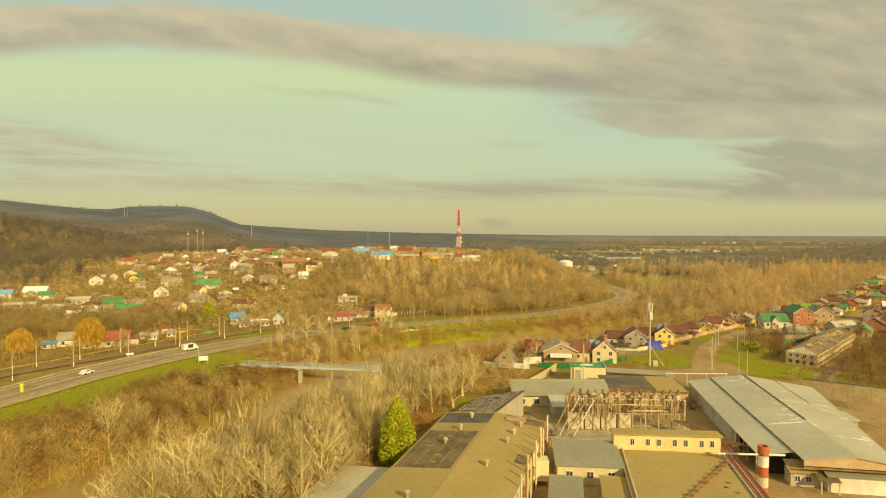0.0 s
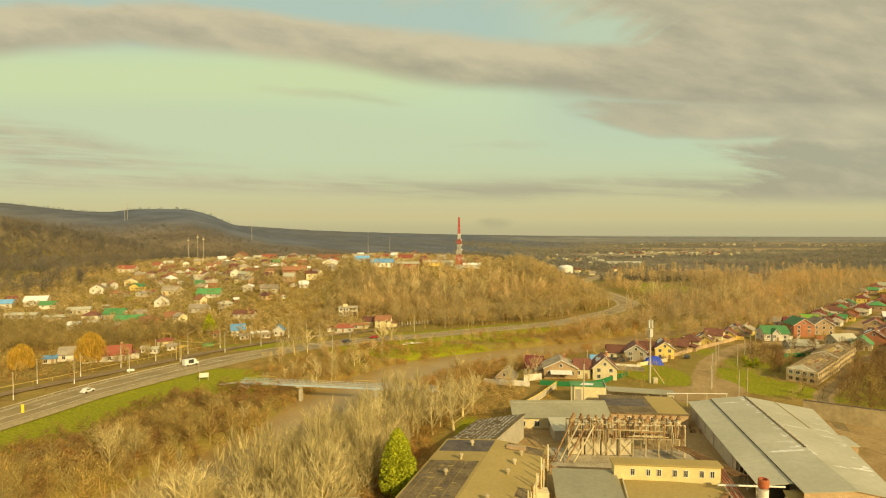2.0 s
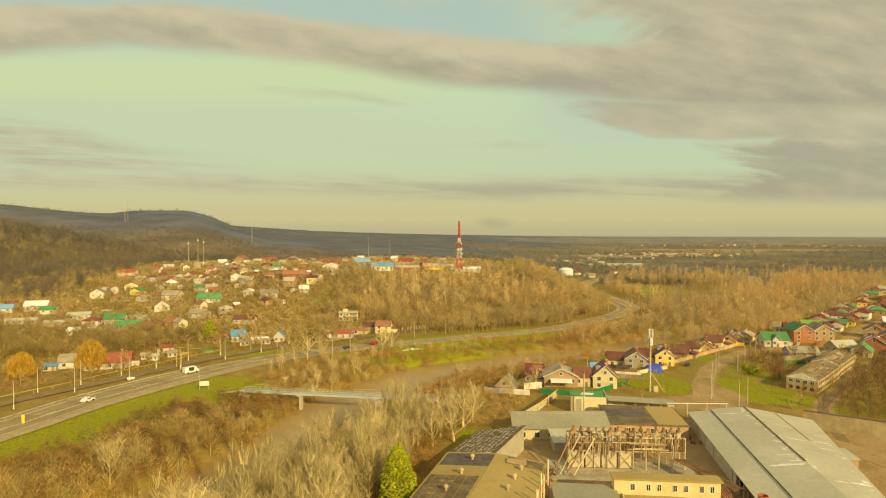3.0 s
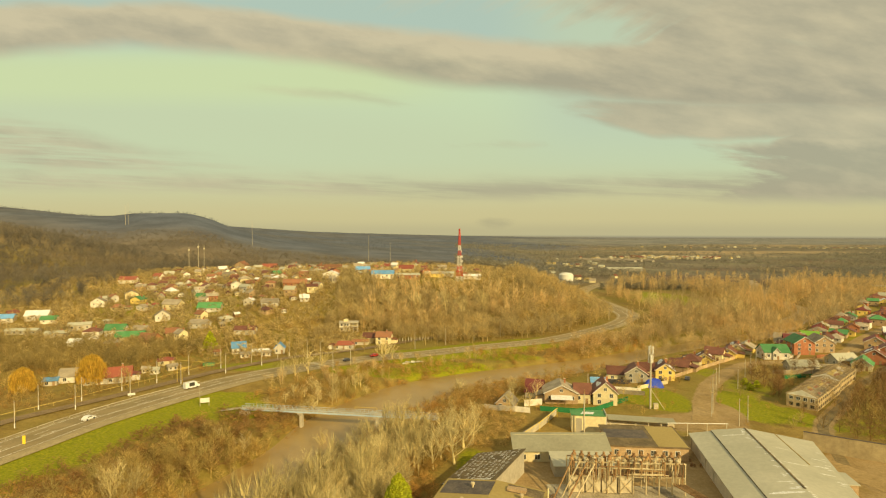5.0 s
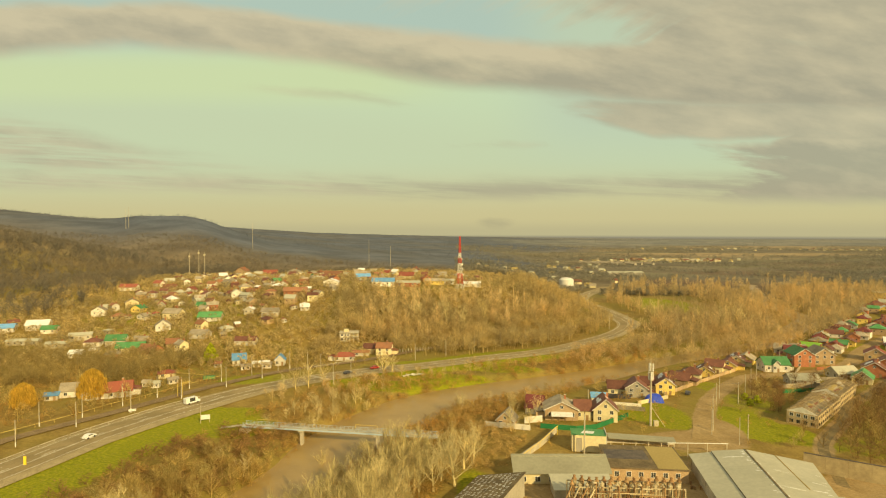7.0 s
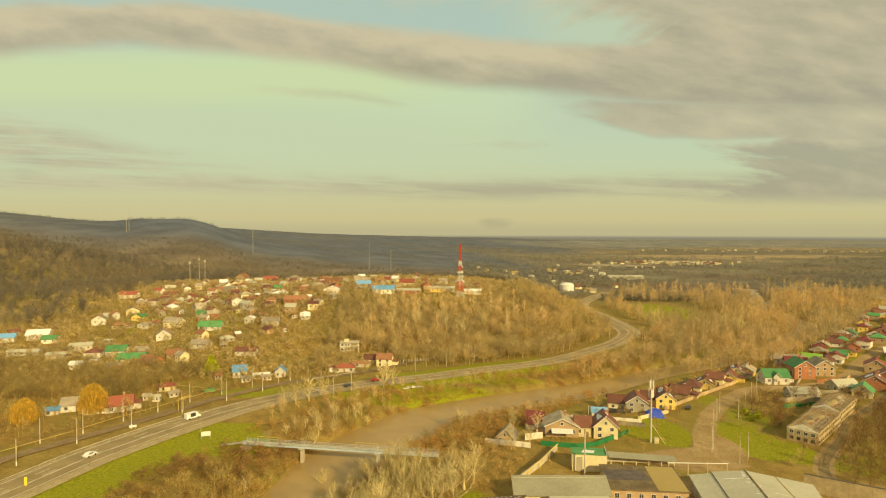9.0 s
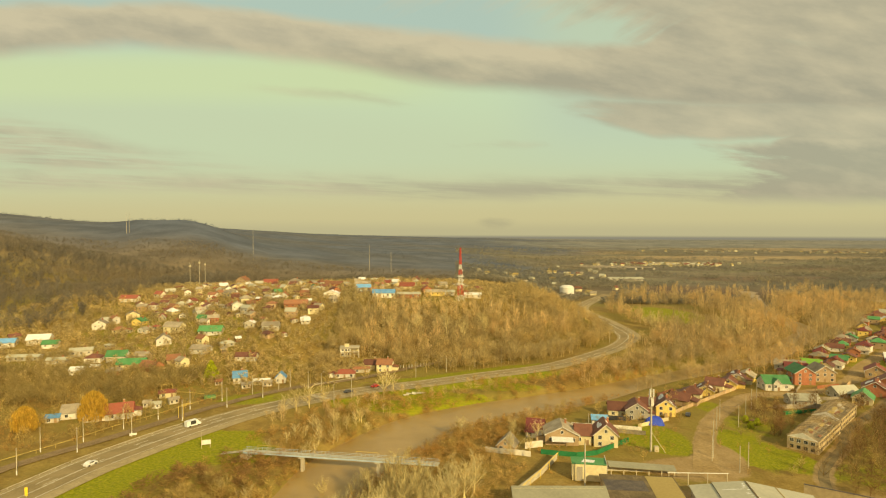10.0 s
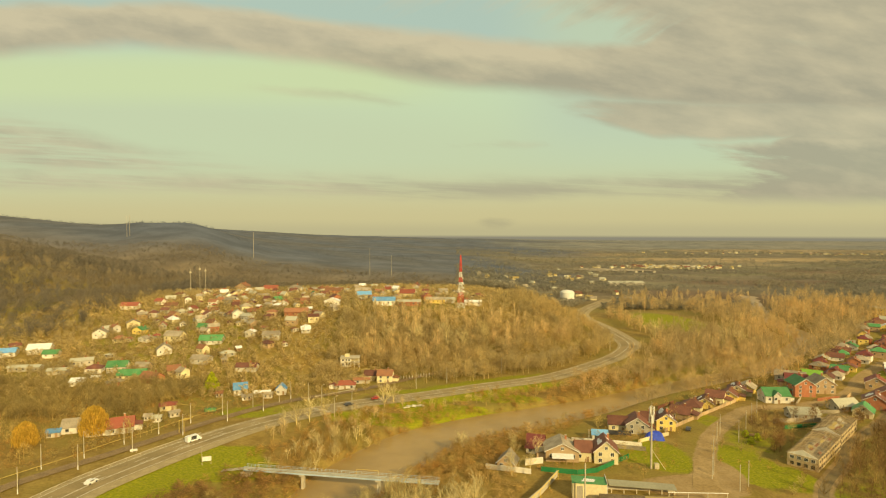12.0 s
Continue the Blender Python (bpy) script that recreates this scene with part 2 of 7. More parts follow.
mat("bark_pale", (0.67, 0.555, 0.27), (0.55, 0.45, 0.21), 0.2, 0.9, fine=3.0, per=0.15, island=0.25, thin=0.25)
mat("bark_white", (0.80, 0.685, 0.37), (0.68, 0.57, 0.29), 0.2, 0.9, fine=3.0, per=0.15, island=0.25, thin=0.25)
mat("bark_olive", (0.54, 0.44, 0.17), (0.44, 0.345, 0.13), 0.2, 0.9, fine=3.0, per=0.2, island=0.25, thin=0.3)
mat("bark_brown", (0.5, 0.35, 0.138), (0.413, 0.288, 0.112), 0.2, 0.9, fine=3.0, per=0.2, island=0.25, thin=0.3)
mat("woods_twigs", (0.6, 0.435, 0.155), (0.48, 0.365, 0.135), 0.012, 0.95, fine=0.05, grain=0.25, island=0.35, thin=0.45)
mat("woods_pale", (0.775, 0.6, 0.312), (0.65, 0.475, 0.237), 0.02, 0.95, fine=0.05, grain=0.2, island=0.3, thin=0.45)
# blue raised in spur, gold and slope woods to imitate haze
mat("woods_spur", (0.60, 0.455, 0.205), (0.49, 0.39, 0.195), 0.015, 0.95, fine=0.05, grain=0.25, island=0.3, thin=0.45)
mat("woods_gold", (0.72, 0.51, 0.235), (0.49, 0.39, 0.215), 0.011, 0.95, fine=0.05, grain=0.2, island=0.25, thin=0.45)
mat("woods_slope", (0.285, 0.235, 0.16), (0.205, 0.185, 0.15), 0.011, 0.95, fine=0.04, grain=0.2, island=0.25, thin=0.45)
# woods of the plain, paler and greyer: haze painted into the colour
mat("woods_plain_haze", (0.34, 0.30, 0.215), (0.255, 0.245, 0.20), 0.006, 0.95, fine=0.03, grain=0.2, island=0.2, thin=0.45)
mat("woods_horizon_haze", (0.265, 0.255, 0.22), (0.215, 0.215, 0.20), 0.003, 0.95, fine=0.03, grain=0.1, island=0.15, thin=0.45)
mat("ruin_wall", (0.60, 0.47, 0.28), (0.48, 0.36, 0.20), 0.3, 0.9, fine=1.0, grain=0.2)
mat("pipe_ochre", (0.62, 0.45, 0.12), (0.54, 0.39, 0.12), 0.5, 0.6)
mat("bush_gold", (0.64, 0.45, 0.175), (0.50, 0.34, 0.125), 0.05, 0.95, fine=0.3, island=0.3, thin=0.45)
mat("woods_olive", (0.42, 0.315, 0.125), (0.33, 0.255, 0.105), 0.015, 0.95, fine=0.05, grain=0.25, island=0.3, thin=0.4)
mat("thicket_dark", (0.33, 0.19, 0.075), (0.25, 0.155, 0.065), 0.05, 0.95, fine=0.3, island=0.3, thin=0.35)
mat("felt_new", (0.10, 0.085, 0.08), (0.15, 0.125, 0.105), 0.4, 0.8, fine=2.5, grain=0.3)
mat("plaster_tan", (0.44, 0.35, 0.20), (0.37, 0.29, 0.165), 0.25, 0.9, fine=0.8, grain=0.15)
mat("batten_wood", (0.40, 0.30, 0.17), (0.50, 0.38, 0.22), 0.5, 0.85, fine=4.0, per=0.25)
mat("attic_yellow", (0.74, 0.63, 0.33), (0.64, 0.54, 0.275), 0.3, 0.8, fine=1.2, grain=0.1)
mat("pipe_red", (0.42, 0.16, 0.085), (0.33, 0.14, 0.08), 0.6, 0.6, 0.2, fine=3.0, grain=0.25, per=0.2)
mat("roof_lime", (0.22, 0.42, 0.06), (0.19, 0.37, 0.05), 0.3, 0.6)
mat("roof_wine", (0.20, 0.055, 0.05), (0.16, 0.045, 0.04), 0.3, 0.6)
# blue-grey of the hill woods imitates haze in the base colour
mat("woods_far_haze", (0.19, 0.19, 0.195), (0.155, 0.178, 0.225), 0.0022, 0.95, fine=0.03, grain=0.08, island=0.08, thin=0.45)
mat("bush_twigs", (0.56, 0.325, 0.10), (0.43, 0.28, 0.09), 0.04, 0.95, fine=0.3, island=0.3, thin=0.4)
mat("evergreen", (0.47, 0.47, 0.035), (0.37, 0.40, 0.03), 0.6, 0.8, fine=2.0, grain=0.3, island=0.3, thin=0.3)
mat("willow_gold", (0.598, 0.38, 0.069), (0.506, 0.333, 0.0575), 0.3, 0.9, fine=1.0, island=0.25, thin=0.35)
mat("car_white", (0.80, 0.80, 0.78), (0.76, 0.76, 0.74), 0.5, 0.3, gloss=0.6)
mat("car_red", (0.55, 0.05, 0.04), (0.50, 0.05, 0.04), 0.5, 0.3, gloss=0.6)
mat("car_dark", (0.06, 0.06, 0.07), (0.08, 0.08, 0.09), 0.5, 0.3, gloss=0.6)
mat("tyre", (0.02, 0.02, 0.02), (0.03, 0.03, 0.03), 1.0, 0.9)


# ---- mesh helpers ----
class Soup:
    """Vertices and faces gathered for one mesh."""
    def __init__(self):
        self.v, self.f = [], []

    def box(self, x0, x1, y0, y1, z0, z1):
        b = len(self.v)
        self.v += [(x, y, z) for z in (z0, z1) for y in (y0, y1) for x in (x0, x1)]
        self.f += [tuple(b + i for i in q) for q in ((0, 2, 3, 1), (4, 5, 7, 6), (0, 1, 5, 4), (2, 6, 7, 3), (0, 4, 6, 2), (1, 3, 7, 5))]
        return self

    def prism(self, pts, thick):
        """A slab: a flat outline, and the same moved along its normal by thick."""
        p = [Vector(q) for q in pts]
        n = Vector((0, 0, 0))
        for i in range(len(p)):
            a, c = p[i], p[(i + 1) % len(p)]
            n += Vector(((a.y - c.y) * (a.z + c.z), (a.z - c.z) * (a.x + c.x), (a.x - c.x) * (a.y + c.y)))
        n = n.normalized() * thick
        b, k = len(self.v), len(p)
        self.v += [tuple(q) for q in p] + [tuple(q + n) for q in p]
        self.f += [tuple(b + i for i in reversed(range(k))), tuple(b + k + i for i in range(k))]
        self.f += [(b + i, b + (i + 1) % k, b + k + (i + 1) % k, b + k + i) for i in range(k)]
        return self

    def tube(self, a, c, r0, r1=None, sides=6, cap=True):
        a, c = Vector(a), Vector(c)
        r1 = r0 if r1 is None else r1
        d = (c - a).normalized()
        u = d.orthogonal().normalized()
        w = d.cross(u)
        b = len(self.v)
        for q, r in ((a, r0), (c, r1)):
            for i in range(sides):
                an = 2 * math.pi * i / sides
                self.v.append(tuple(q + (u * math.cos(an) + w * math.sin(an)) * r))
        self.f += [(b + i, b + (i + 1) % sides, b + sides + (i + 1) % sides, b + sides + i) for i in range(sides)]
        if cap:
            self.f += [tuple(b + i for i in reversed(range(sides))), tuple(b + sides + i for i in range(sides))]
        return self

    def lathe(self, rings, sides=12, x=0.0, y=0.0):
        """rings: (radius, height) from the bottom up."""
        b = len(self.v)
        for r, z in rings:
            self.v += [(x + r * math.cos(2 * math.pi * i / sides), y + r * math.sin(2 * math.pi * i / sides), z) for i in range(sides)]
        for j in range(len(rings) - 1):
            o = b + j * sides
            self.f += [(o + i, o + (i + 1) % sides, o + sides + (i + 1) % sides, o + sides + i) for i in range(sides)]
        self.f += [tuple(b + i for i in reversed(range(sides))), tuple(b + (len(rings) - 1) * sides + i for i in range(sides))]
        return self

    def quad(self, a, b, c, d):
        k = len(self.v)
        self.v += [tuple(a), tuple(b), tuple(c), tuple(d)]
        self.f.append((k, k + 1, k + 2, k + 3))
        return self

    def mesh(self, name):
        me = bpy.data.meshes.new(name)
        me.from_pydata(self.v, [], self.f)
        me.update()
        return me


def part(name, soup, material, parent, label="", at=None):
    """One mesh object under a thing or a part. soup: a Soup or a ready mesh; at: a pose in the parent's space."""
    me = soup.mesh(name) if isinstance(soup, Soup) else soup
    if material and not me.materials:
        me.materials.append(MAT[material])
    ob = new(name, me)
    ob.parent = parent
    if at is not None:
        ob.matrix_basis = at
    return tagged(ob, label) if label else ob


def thing(name, x, y, z, rz=0.0, label="", category="", group="", kind=""):
    ob = new(name)
    ob.matrix_basis = pose(x, y, z, 0, 0, rz)
    return tagged(ob, label, category, group, kind)


def solid(name, soup, material, label="", category="", group="", kind="", at=None):
    """A top-level thing of one mesh."""
    return tagged(part(name, soup, material, None, at=at), label, category, group, kind)


def smooth(lo, hi, x):
    k = np.clip((np.asarray(x, float) - lo) / (hi - lo), 0, 1)
    return k * k * (3 - 2 * k)


def spline(pts, step=4.0):
    """A smooth line through pts, about one point every step metres."""
    p = [np.array(q, float) for q in pts]
    p = [2 * p[0] - p[1]] + p + [2 * p[-1] - p[-2]]
    out = []
    for i in range(1, len(p) - 2):
        n = max(2, int(np.linalg.norm(p[i + 1] - p[i]) / step))
        for k in range(n):
            t = k / n
            out.append(0.5 * ((2 * p[i]) + (p[i + 1] - p[i - 1]) * t + (2 * p[i - 1] - 5 * p[i] + 4 * p[i + 1] - p[i + 2]) * t * t
                              + (3 * p[i] - p[i - 1] - 3 * p[i + 1] + p[i + 2]) * t ** 3))
    out.append(p[-2])
    return np.array(out)


def near_line(x, y, line):
    """Distance from points to a line of points, and the index of the nearest."""
    x, y = np.asarray(x, float), np.asarray(y, float)
    best, idx = np.full(x.shape, 1e9), np.zeros(x.shape, int)
    for i in range(len(line) - 1):
        a, d = line[i], line[i + 1] - line[i]
        t = np.clip(((x - a[0]) * d[0] + (y - a[1]) * d[1]) / (d @ d), 0, 1)
        q = np.hypot(x - a[0] - t * d[0], y - a[1] - t * d[1])
        m = q < best
        best, idx = np.where(m, q, best), np.where(m, i, idx)
    return best, idx


# ---- the plan: river, highway, railway, streets ----
RIVER = spline([(-140, 10), (-106, 64), (-87, 92), (-68, 120), (-56, 143), (-46, 168), (-35.5, 204), (-23, 229), (-8, 250), (17, 268), (47, 284.5), (78, 302), (115, 326), (160, 352), (212, 384), (268, 443), (312, 500), (345, 620), (430, 820)], 8)
HIGHWAY = spline([(-150, 60), (-142, 120), (-134.5, 155), (-128.5, 175), (-122.5, 195), (-114, 213), (-106.5, 227), (-98, 240), (-89.5, 252), (-75, 267), (-46, 288), (-11, 304), (20, 320.5), (54, 337), (74, 352), (97, 375), (120, 402), (139, 437), (142.5, 464), (142, 504), (140, 544), (138, 580), (148, 621), (176, 678), (235, 780), (330, 960), (470, 1250)], 5)
RAIL = spline([(-165, 60), (-160, 130), (-151, 185), (-145, 200), (-131, 221), (-117, 244), (-103, 266), (-80, 292), (-45, 315), (-12, 345), (25, 372), (70, 398), (108, 440), (118, 500), (112, 580), (110, 660), (150, 780), (270, 1000)], 5)
STREET = spline([(150, 60), (112, 150), (90, 188), (94, 206), (102, 224), (112, 242), (128, 262), (151, 284), (178, 288), (201, 299), (222, 314), (251, 346), (296, 386), (345, 432), (430, 520), (520, 625)], 5)
LANE = spline([(112, 160), (124, 187), (134, 200), (150, 216), (164, 234), (190, 255), (230, 290)], 5)

HILL_X = [-900, -500, -200, -120, -60, 0, 60, 110, 150, 168, 180, 220]
HILL_Y = [230, 250, 280, 290, 325, 350, 378, 415, 470, 560, 700, 2000]
FAR_U = [-2.0, -0.77, -0.70, -0.56, -0.545, -0.44, -0.40, -0.356, -0.30, -0.15, 0.0, 0.10, 0.16, 3.0]
FAR_A = [135, 123, 113, 98, 108, 106, 91, 66, 46, 26, 14, 6, 0, 0]
RIM_U = [-2.0, -0.45, -0.346, -0.229, -0.12, 0.016, 0.16, 0.31, 0.77, 3.0]
RIM_B = [120, 108, 88, 58, 42, 28, 18, 12, 6, 4]


def ground(x, y):
    """Height of the land."""
    x, y = np.asarray(x, float), np.asarray(y, float)
    d = y - np.interp(x, HILL_X, HILL_Y)
    run = np.interp(x, [-400, -200, -100, 60, 170], [290, 280, 175, 150, 90])
    top = np.interp(x, [-400, -200, -60, 40, 80, 110, 128, 150], [20, 26, 28, 26, 21, 10, 2, 0])
    hill = top * smooth(0, 1, d / run) * (1 - 0.7 * smooth(620, 900, y))
    u = x / np.maximum(y, 60)
    far = np.interp(u, FAR_U, FAR_A) * smooth(430, 1400, y)
    west = np.interp(u, [-2.0, -0.80, -0.67, -0.55, -0.46, -0.40, -0.34], [92, 78, 64, 44, 26, 12, 0]) * smooth(400, 860, y) * (1 - 0.45 * smooth(880, 1200, y)) * (1 + 0.10 * np.sin(x * 0.013 + y * 0.006) + 0.06 * np.sin(y * 0.021 - x * 0.009))
    far = np.maximum(far, west)
    rim = np.interp(u, RIM_U, RIM_B) * smooth(2000, 3600, y)
    lumps = (np.sin(x * 0.011 + 1.3) * np.sin(y * 0.013 + x * 0.004) * 2.2 + np.sin(x * 0.031) * np.sin(y * 0.027 + 2) * 0.7) * smooth(320, 700, y) * (1 - smooth(-0.1, 0.15, u) * 0.8)
    z = np.maximum(np.maximum(hill, far), rim) + lumps
    near_bank = smooth(60, 15, near_line(x, y, RIVER)[0])
    z = z - 1.6 * near_bank * (1 - smooth(0, 60, d))
    rd, _ = near_line(x, y, HIGHWAY)
    k = smooth(16, 8, rd)
    z = z * (1 - k) + 0.6 * k
    rr, _ = near_line(x, y, RAIL)
    k = smooth(9, 5, rr) * smooth(430, 380, y)
    z = z * (1 - k) + 0.5 * k
    wd, _ = near_line(x, y, RIVER)
    half = np.interp(y, [60, 150, 185, 205, 250, 285, 302, 320, 380, 500], [10, 10, 10, 13, 13, 11, 8, 6, 6, 6])
    k = smooth(half + 9, half - 3, wd)
    return z * (1 - k) - 7.0 * k


def gz(x, y):
    return float(ground(np.array([x]), np.array([y]))[0])


def lines_of(lo, hi, dense_lo, dense_hi, step, grow=1.09, most=160.0):
    a, s, out = dense_hi, step, list(np.arange(dense_lo, dense_hi + 0.1, step))
    while a < hi:
        s = min(s * grow, most)
        a += s
        out.append(min(a, hi))
    a, s = dense_lo, step
    while a > lo:
        s = min(s * grow, most)
        a -= s
        out.insert(0, max(a, lo))
    return np.array(out)


gx = lines_of(-4600, 4600, -230, 260, 3.0)
gy = lines_of(-700, 4700, 70, 480, 3.0, 1.05, 80.0)
GX, GY = np.meshgrid(gx, gy)
GZ = ground(GX.ravel(), GY.ravel()).reshape(GX.shape)
nx, ny = len(gx), len(gy)
me = bpy.data.meshes.new("ground")
ids = np.arange(nx * ny).reshape(ny, nx)
quads = np.stack([ids[:-1, :-1], ids[:-1, 1:], ids[1:, 1:], ids[1:, :-1]], -1).reshape(-1, 4)
me.vertices.add(nx * ny)
me.vertices.foreach_set("co", np.stack([GX, GY, GZ], -1).astype(np.float32).ravel())
me.loops.add(quads.size)
me.loops.foreach_set("vertex_index", quads.ravel().astype(np.int32))
me.polygons.add(len(quads))
me.polygons.foreach_set("loop_start", (np.arange(len(quads)) * 4).astype(np.int32))
me.polygons.foreach_set("use_smooth", np.ones(len(quads), bool))
me.update()
me.validate()


def blob(x, y, cx, cy, rx, ry, soft=0.35):
    return smooth(1 + soft, 1 - soft, np.hypot((x - cx) / rx, (y - cy) / ry))


fx, fy = GX.ravel(), GY.ravel()
rd, ri = near_line(fx, fy, HIGHWAY)
hx_of = np.interp(fy, HIGHWAY[:, 1], HIGHWAY[:, 0])
grass = np.maximum.reduce([
    1.25 * smooth(36, 22, rd) * (fx > hx_of) * smooth(240, 224, fy),
    0.75 * smooth(20, 11, rd) * (fx > hx_of) * smooth(278, 288, fy) * smooth(345, 325, fy),
    0.7 * smooth(22, 12, rd) * (fx < hx_of) * smooth(300, 310, fy) * smooth(365, 340, fy),
    blob(fx, fy, -80, 212, 17, 13), 0.9 * blob(fx, fy, -32, 270, 24, 9), 0.95 * blob(fx, fy, 4, 282, 26, 11), 0.8 * blob(fx, fy, 30, 305, 22, 8),
    0.8 * blob(fx, fy, 9, 158, 6, 16), 0.95 * blob(fx, fy, 84, 224, 11, 18), 0.62 * blob(fx, fy, 74, 226, 12, 12), 0.95 * blob(fx, fy, 113, 214, 12, 22), 0.8 * blob(fx, fy, 123, 202, 10, 12), 0.55 * blob(fx, fy, 128, 240, 12, 16), 0.6 * blob(fx, fy, 122, 266, 8, 12),
    0.55 * blob(fx, fy, 150, 190, 30, 12), 0.6 * blob(fx, fy, 262, 352, 26, 16), 0.9 * blob(fx, fy, 215, 560, 34, 60), 0.35 * blob(fx, fy, -80, 300, 90, 30), 0.6 * blob(fx, fy, -92, 276, 22, 12), 0.45 * blob(fx, fy, -190, 400, 70, 60)])
far_mask = smooth(560, 800, fy)
me.attributes.new("grass", "FLOAT", "POINT").data.foreach_set("value", grass.astype(np.float32))
me.attributes.new("wild", "FLOAT", "POINT").data.foreach_set("value", far_mask.astype(np.float32))
uu = fx / np.maximum(fy, 60)
me.attributes.new("wooded", "FLOAT", "POINT").data.foreach_set("value", smooth(0.30, 0.06, uu + 0.08 * np.sin(fy * 0.0042 + 1.0) + 0.05 * np.sin(fx * 0.011 + fy * 0.003)).astype(np.float32))
sd = np.minimum(near_line(fx, fy, STREET)[0], near_line(fx, fy, LANE)[0] + 1)
dirt = np.maximum.reduce([smooth(5.5, 2.5, sd), blob(fx, fy, 86, 196, 19, 10), blob(fx, fy, 100, 208, 7, 16), blob(fx, fy, 130, 140, 24, 36), 0.9 * blob(fx, fy, 60, 125, 55, 62)])
ploughed = np.maximum.reduce([blob(fx, fy, 350, 760, 120, 90, 0.25), 0.8 * blob(fx, fy, 560, 980, 160, 60, 0.25), 0.7 * blob(fx, fy, 900, 1250, 220, 90, 0.2)])
stubble = np.maximum.reduce([blob(fx, fy, 900, 1760, 460, 130, 0.2), 0.8 * blob(fx, fy, 430, 2150, 330, 160, 0.2), 0.7 * blob(fx, fy, 1500, 2500, 600, 160, 0.2)])
me.attributes.new("ploughed", "FLOAT", "POINT").data.foreach_set("value", ploughed.astype(np.float32))
me.attributes.new("stubble", "FLOAT", "POINT").data.foreach_set("value", stubble.astype(np.float32))
# two masks that tint the land towards haze as it recedes
me.attributes.new("far_haze", "FLOAT", "POINT").data.foreach_set("value", smooth(2100, 3000, fy).astype(np.float32))
me.attributes.new("ridge_haze", "FLOAT", "POINT").data.foreach_set("value", smooth(760, 1150, fy).astype(np.float32))
me.attributes.new("dirt", "FLOAT", "POINT").data.foreach_set("value", dirt.astype(np.float32))

gm = bpy.data.materials.new("ground_cover")
gm.use_nodes = True
q = Graph(gm.node_tree)
geo = q.t.nodes.new("ShaderNodeNewGeometry")
P3 = geo.outputs["Position"]


def attribute(name):
    n = q.t.nodes.new("ShaderNodeAttribute")
    n.attribute_name = name
    return n.outputs["Fac"]


n_big, n_mid, n_fine = q.noise(P3, 0.02, 5.0), q.noise(P3, 0.12, 6.0, 0.65), q.noise(P3, 1.1, 5.0, 0.7)
litter = q.mix(q.step(n_mid, 0.35, 0.65), (0.24, 0.16, 0.046), (0.34, 0.24, 0.072))
litter = q.mix(q.step(n_big, 0.42, 0.62), litter, (0.26, 0.205, 0.05))
green = q.mix(q.step(n_fine, 0.3, 0.7), (0.20, 0.225, 0.014), (0.32, 0.30, 0.022))
green = q.mix(q.step(q.noise(P3, 0.35, 5.0, 0.7), 0.52, 0.72, 0.0, 0.6), green, (0.31, 0.235, 0.06))
kg = q.step(q.math("ADD", attribute("grass"), q.math("MULTIPLY", q.math("SUBTRACT", n_mid, 0.5), 1.1)), 0.36, 0.72)
base = q.mix(kg, litter, green)
soil = q.mix(q.step(n_mid, 0.3, 0.7), (0.33, 0.225, 0.10), (0.42, 0.30, 0.15))
kd = q.step(q.math("ADD", attribute("dirt"), q.math("MULTIPLY", q.math("SUBTRACT", n_mid, 0.5), 0.7)), 0.35, 0.7)
base = q.mix(kd, base, soil)
n_far = q.noise(P3, 0.0035, 5.0)
cells = q.t.nodes.new("ShaderNodeTexVoronoi")
cells.inputs["Scale"].default_value, cells.inputs["Randomness"].default_value = 1.0, 0.75
fmap = q.t.nodes.new("ShaderNodeMapping")
fmap.inputs["Scale"].default_value, fmap.inputs["Rotation"].default_value = (0.0032, 0.009, 0.0), (0, 0, 0.2)
q.t.links.new(P3, fmap.inputs[0])
q.t.links.new(fmap.outputs[0], cells.inputs["Vector"])
parcel = q.split(cells.outputs["Color"])
fields = q.mix(q.step(parcel[0], 0.55, 0.6), q.mix(q.step(parcel[1], 0.5, 0.55), (0.175, 0.15, 0.11), (0.215, 0.185, 0.13)), q.mix(q.step(parcel[2], 0.45, 0.5), (0.29, 0.235, 0.145), (0.22, 0.205, 0.12)))
open_land = q.mix(q.step(n_far, 0.35, 0.65, 0.15, 0.75), fields, (0.185, 0.16, 0.115))
open_land = q.mix(attribute("ploughed"), open_land, (0.175, 0.125, 0.085))
# paler grey far out: haze mixed into the land colour
open_land = q.mix(attribute("far_haze"), open_land, q.mix(q.step(q.noise(P3, 0.0018, 4.0), 0.4, 0.6), (0.245, 0.235, 0.205), (0.195, 0.198, 0.188)))
open_land = q.mix(attribute("stubble"), open_land, (0.36, 0.275, 0.16))
# blue-grey ridges and duller slopes: haze put into the base colour
ridge_haze_tone = q.mix(q.step(q.noise(P3, 0.0022, 5.0), 0.35, 0.65), (0.135, 0.135, 0.138), (0.115, 0.132, 0.17))
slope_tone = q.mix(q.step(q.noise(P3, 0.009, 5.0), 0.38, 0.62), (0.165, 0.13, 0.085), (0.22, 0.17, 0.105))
wild = q.mix(attribute("wooded"), open_land, q.mix(attribute("ridge_haze"), slope_tone, ridge_haze_tone))
kw = q.step(q.noise(P3, 0.011, 6.0, 0.7), 0.3, 0.7, 0.76, 1.28)
wild = q.mix(1.0, wild, q.combine(kw, kw, kw), "MULTIPLY")
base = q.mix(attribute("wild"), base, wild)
kf = q.step(n_fine, 0.2, 0.8, 0.78, 1.2)
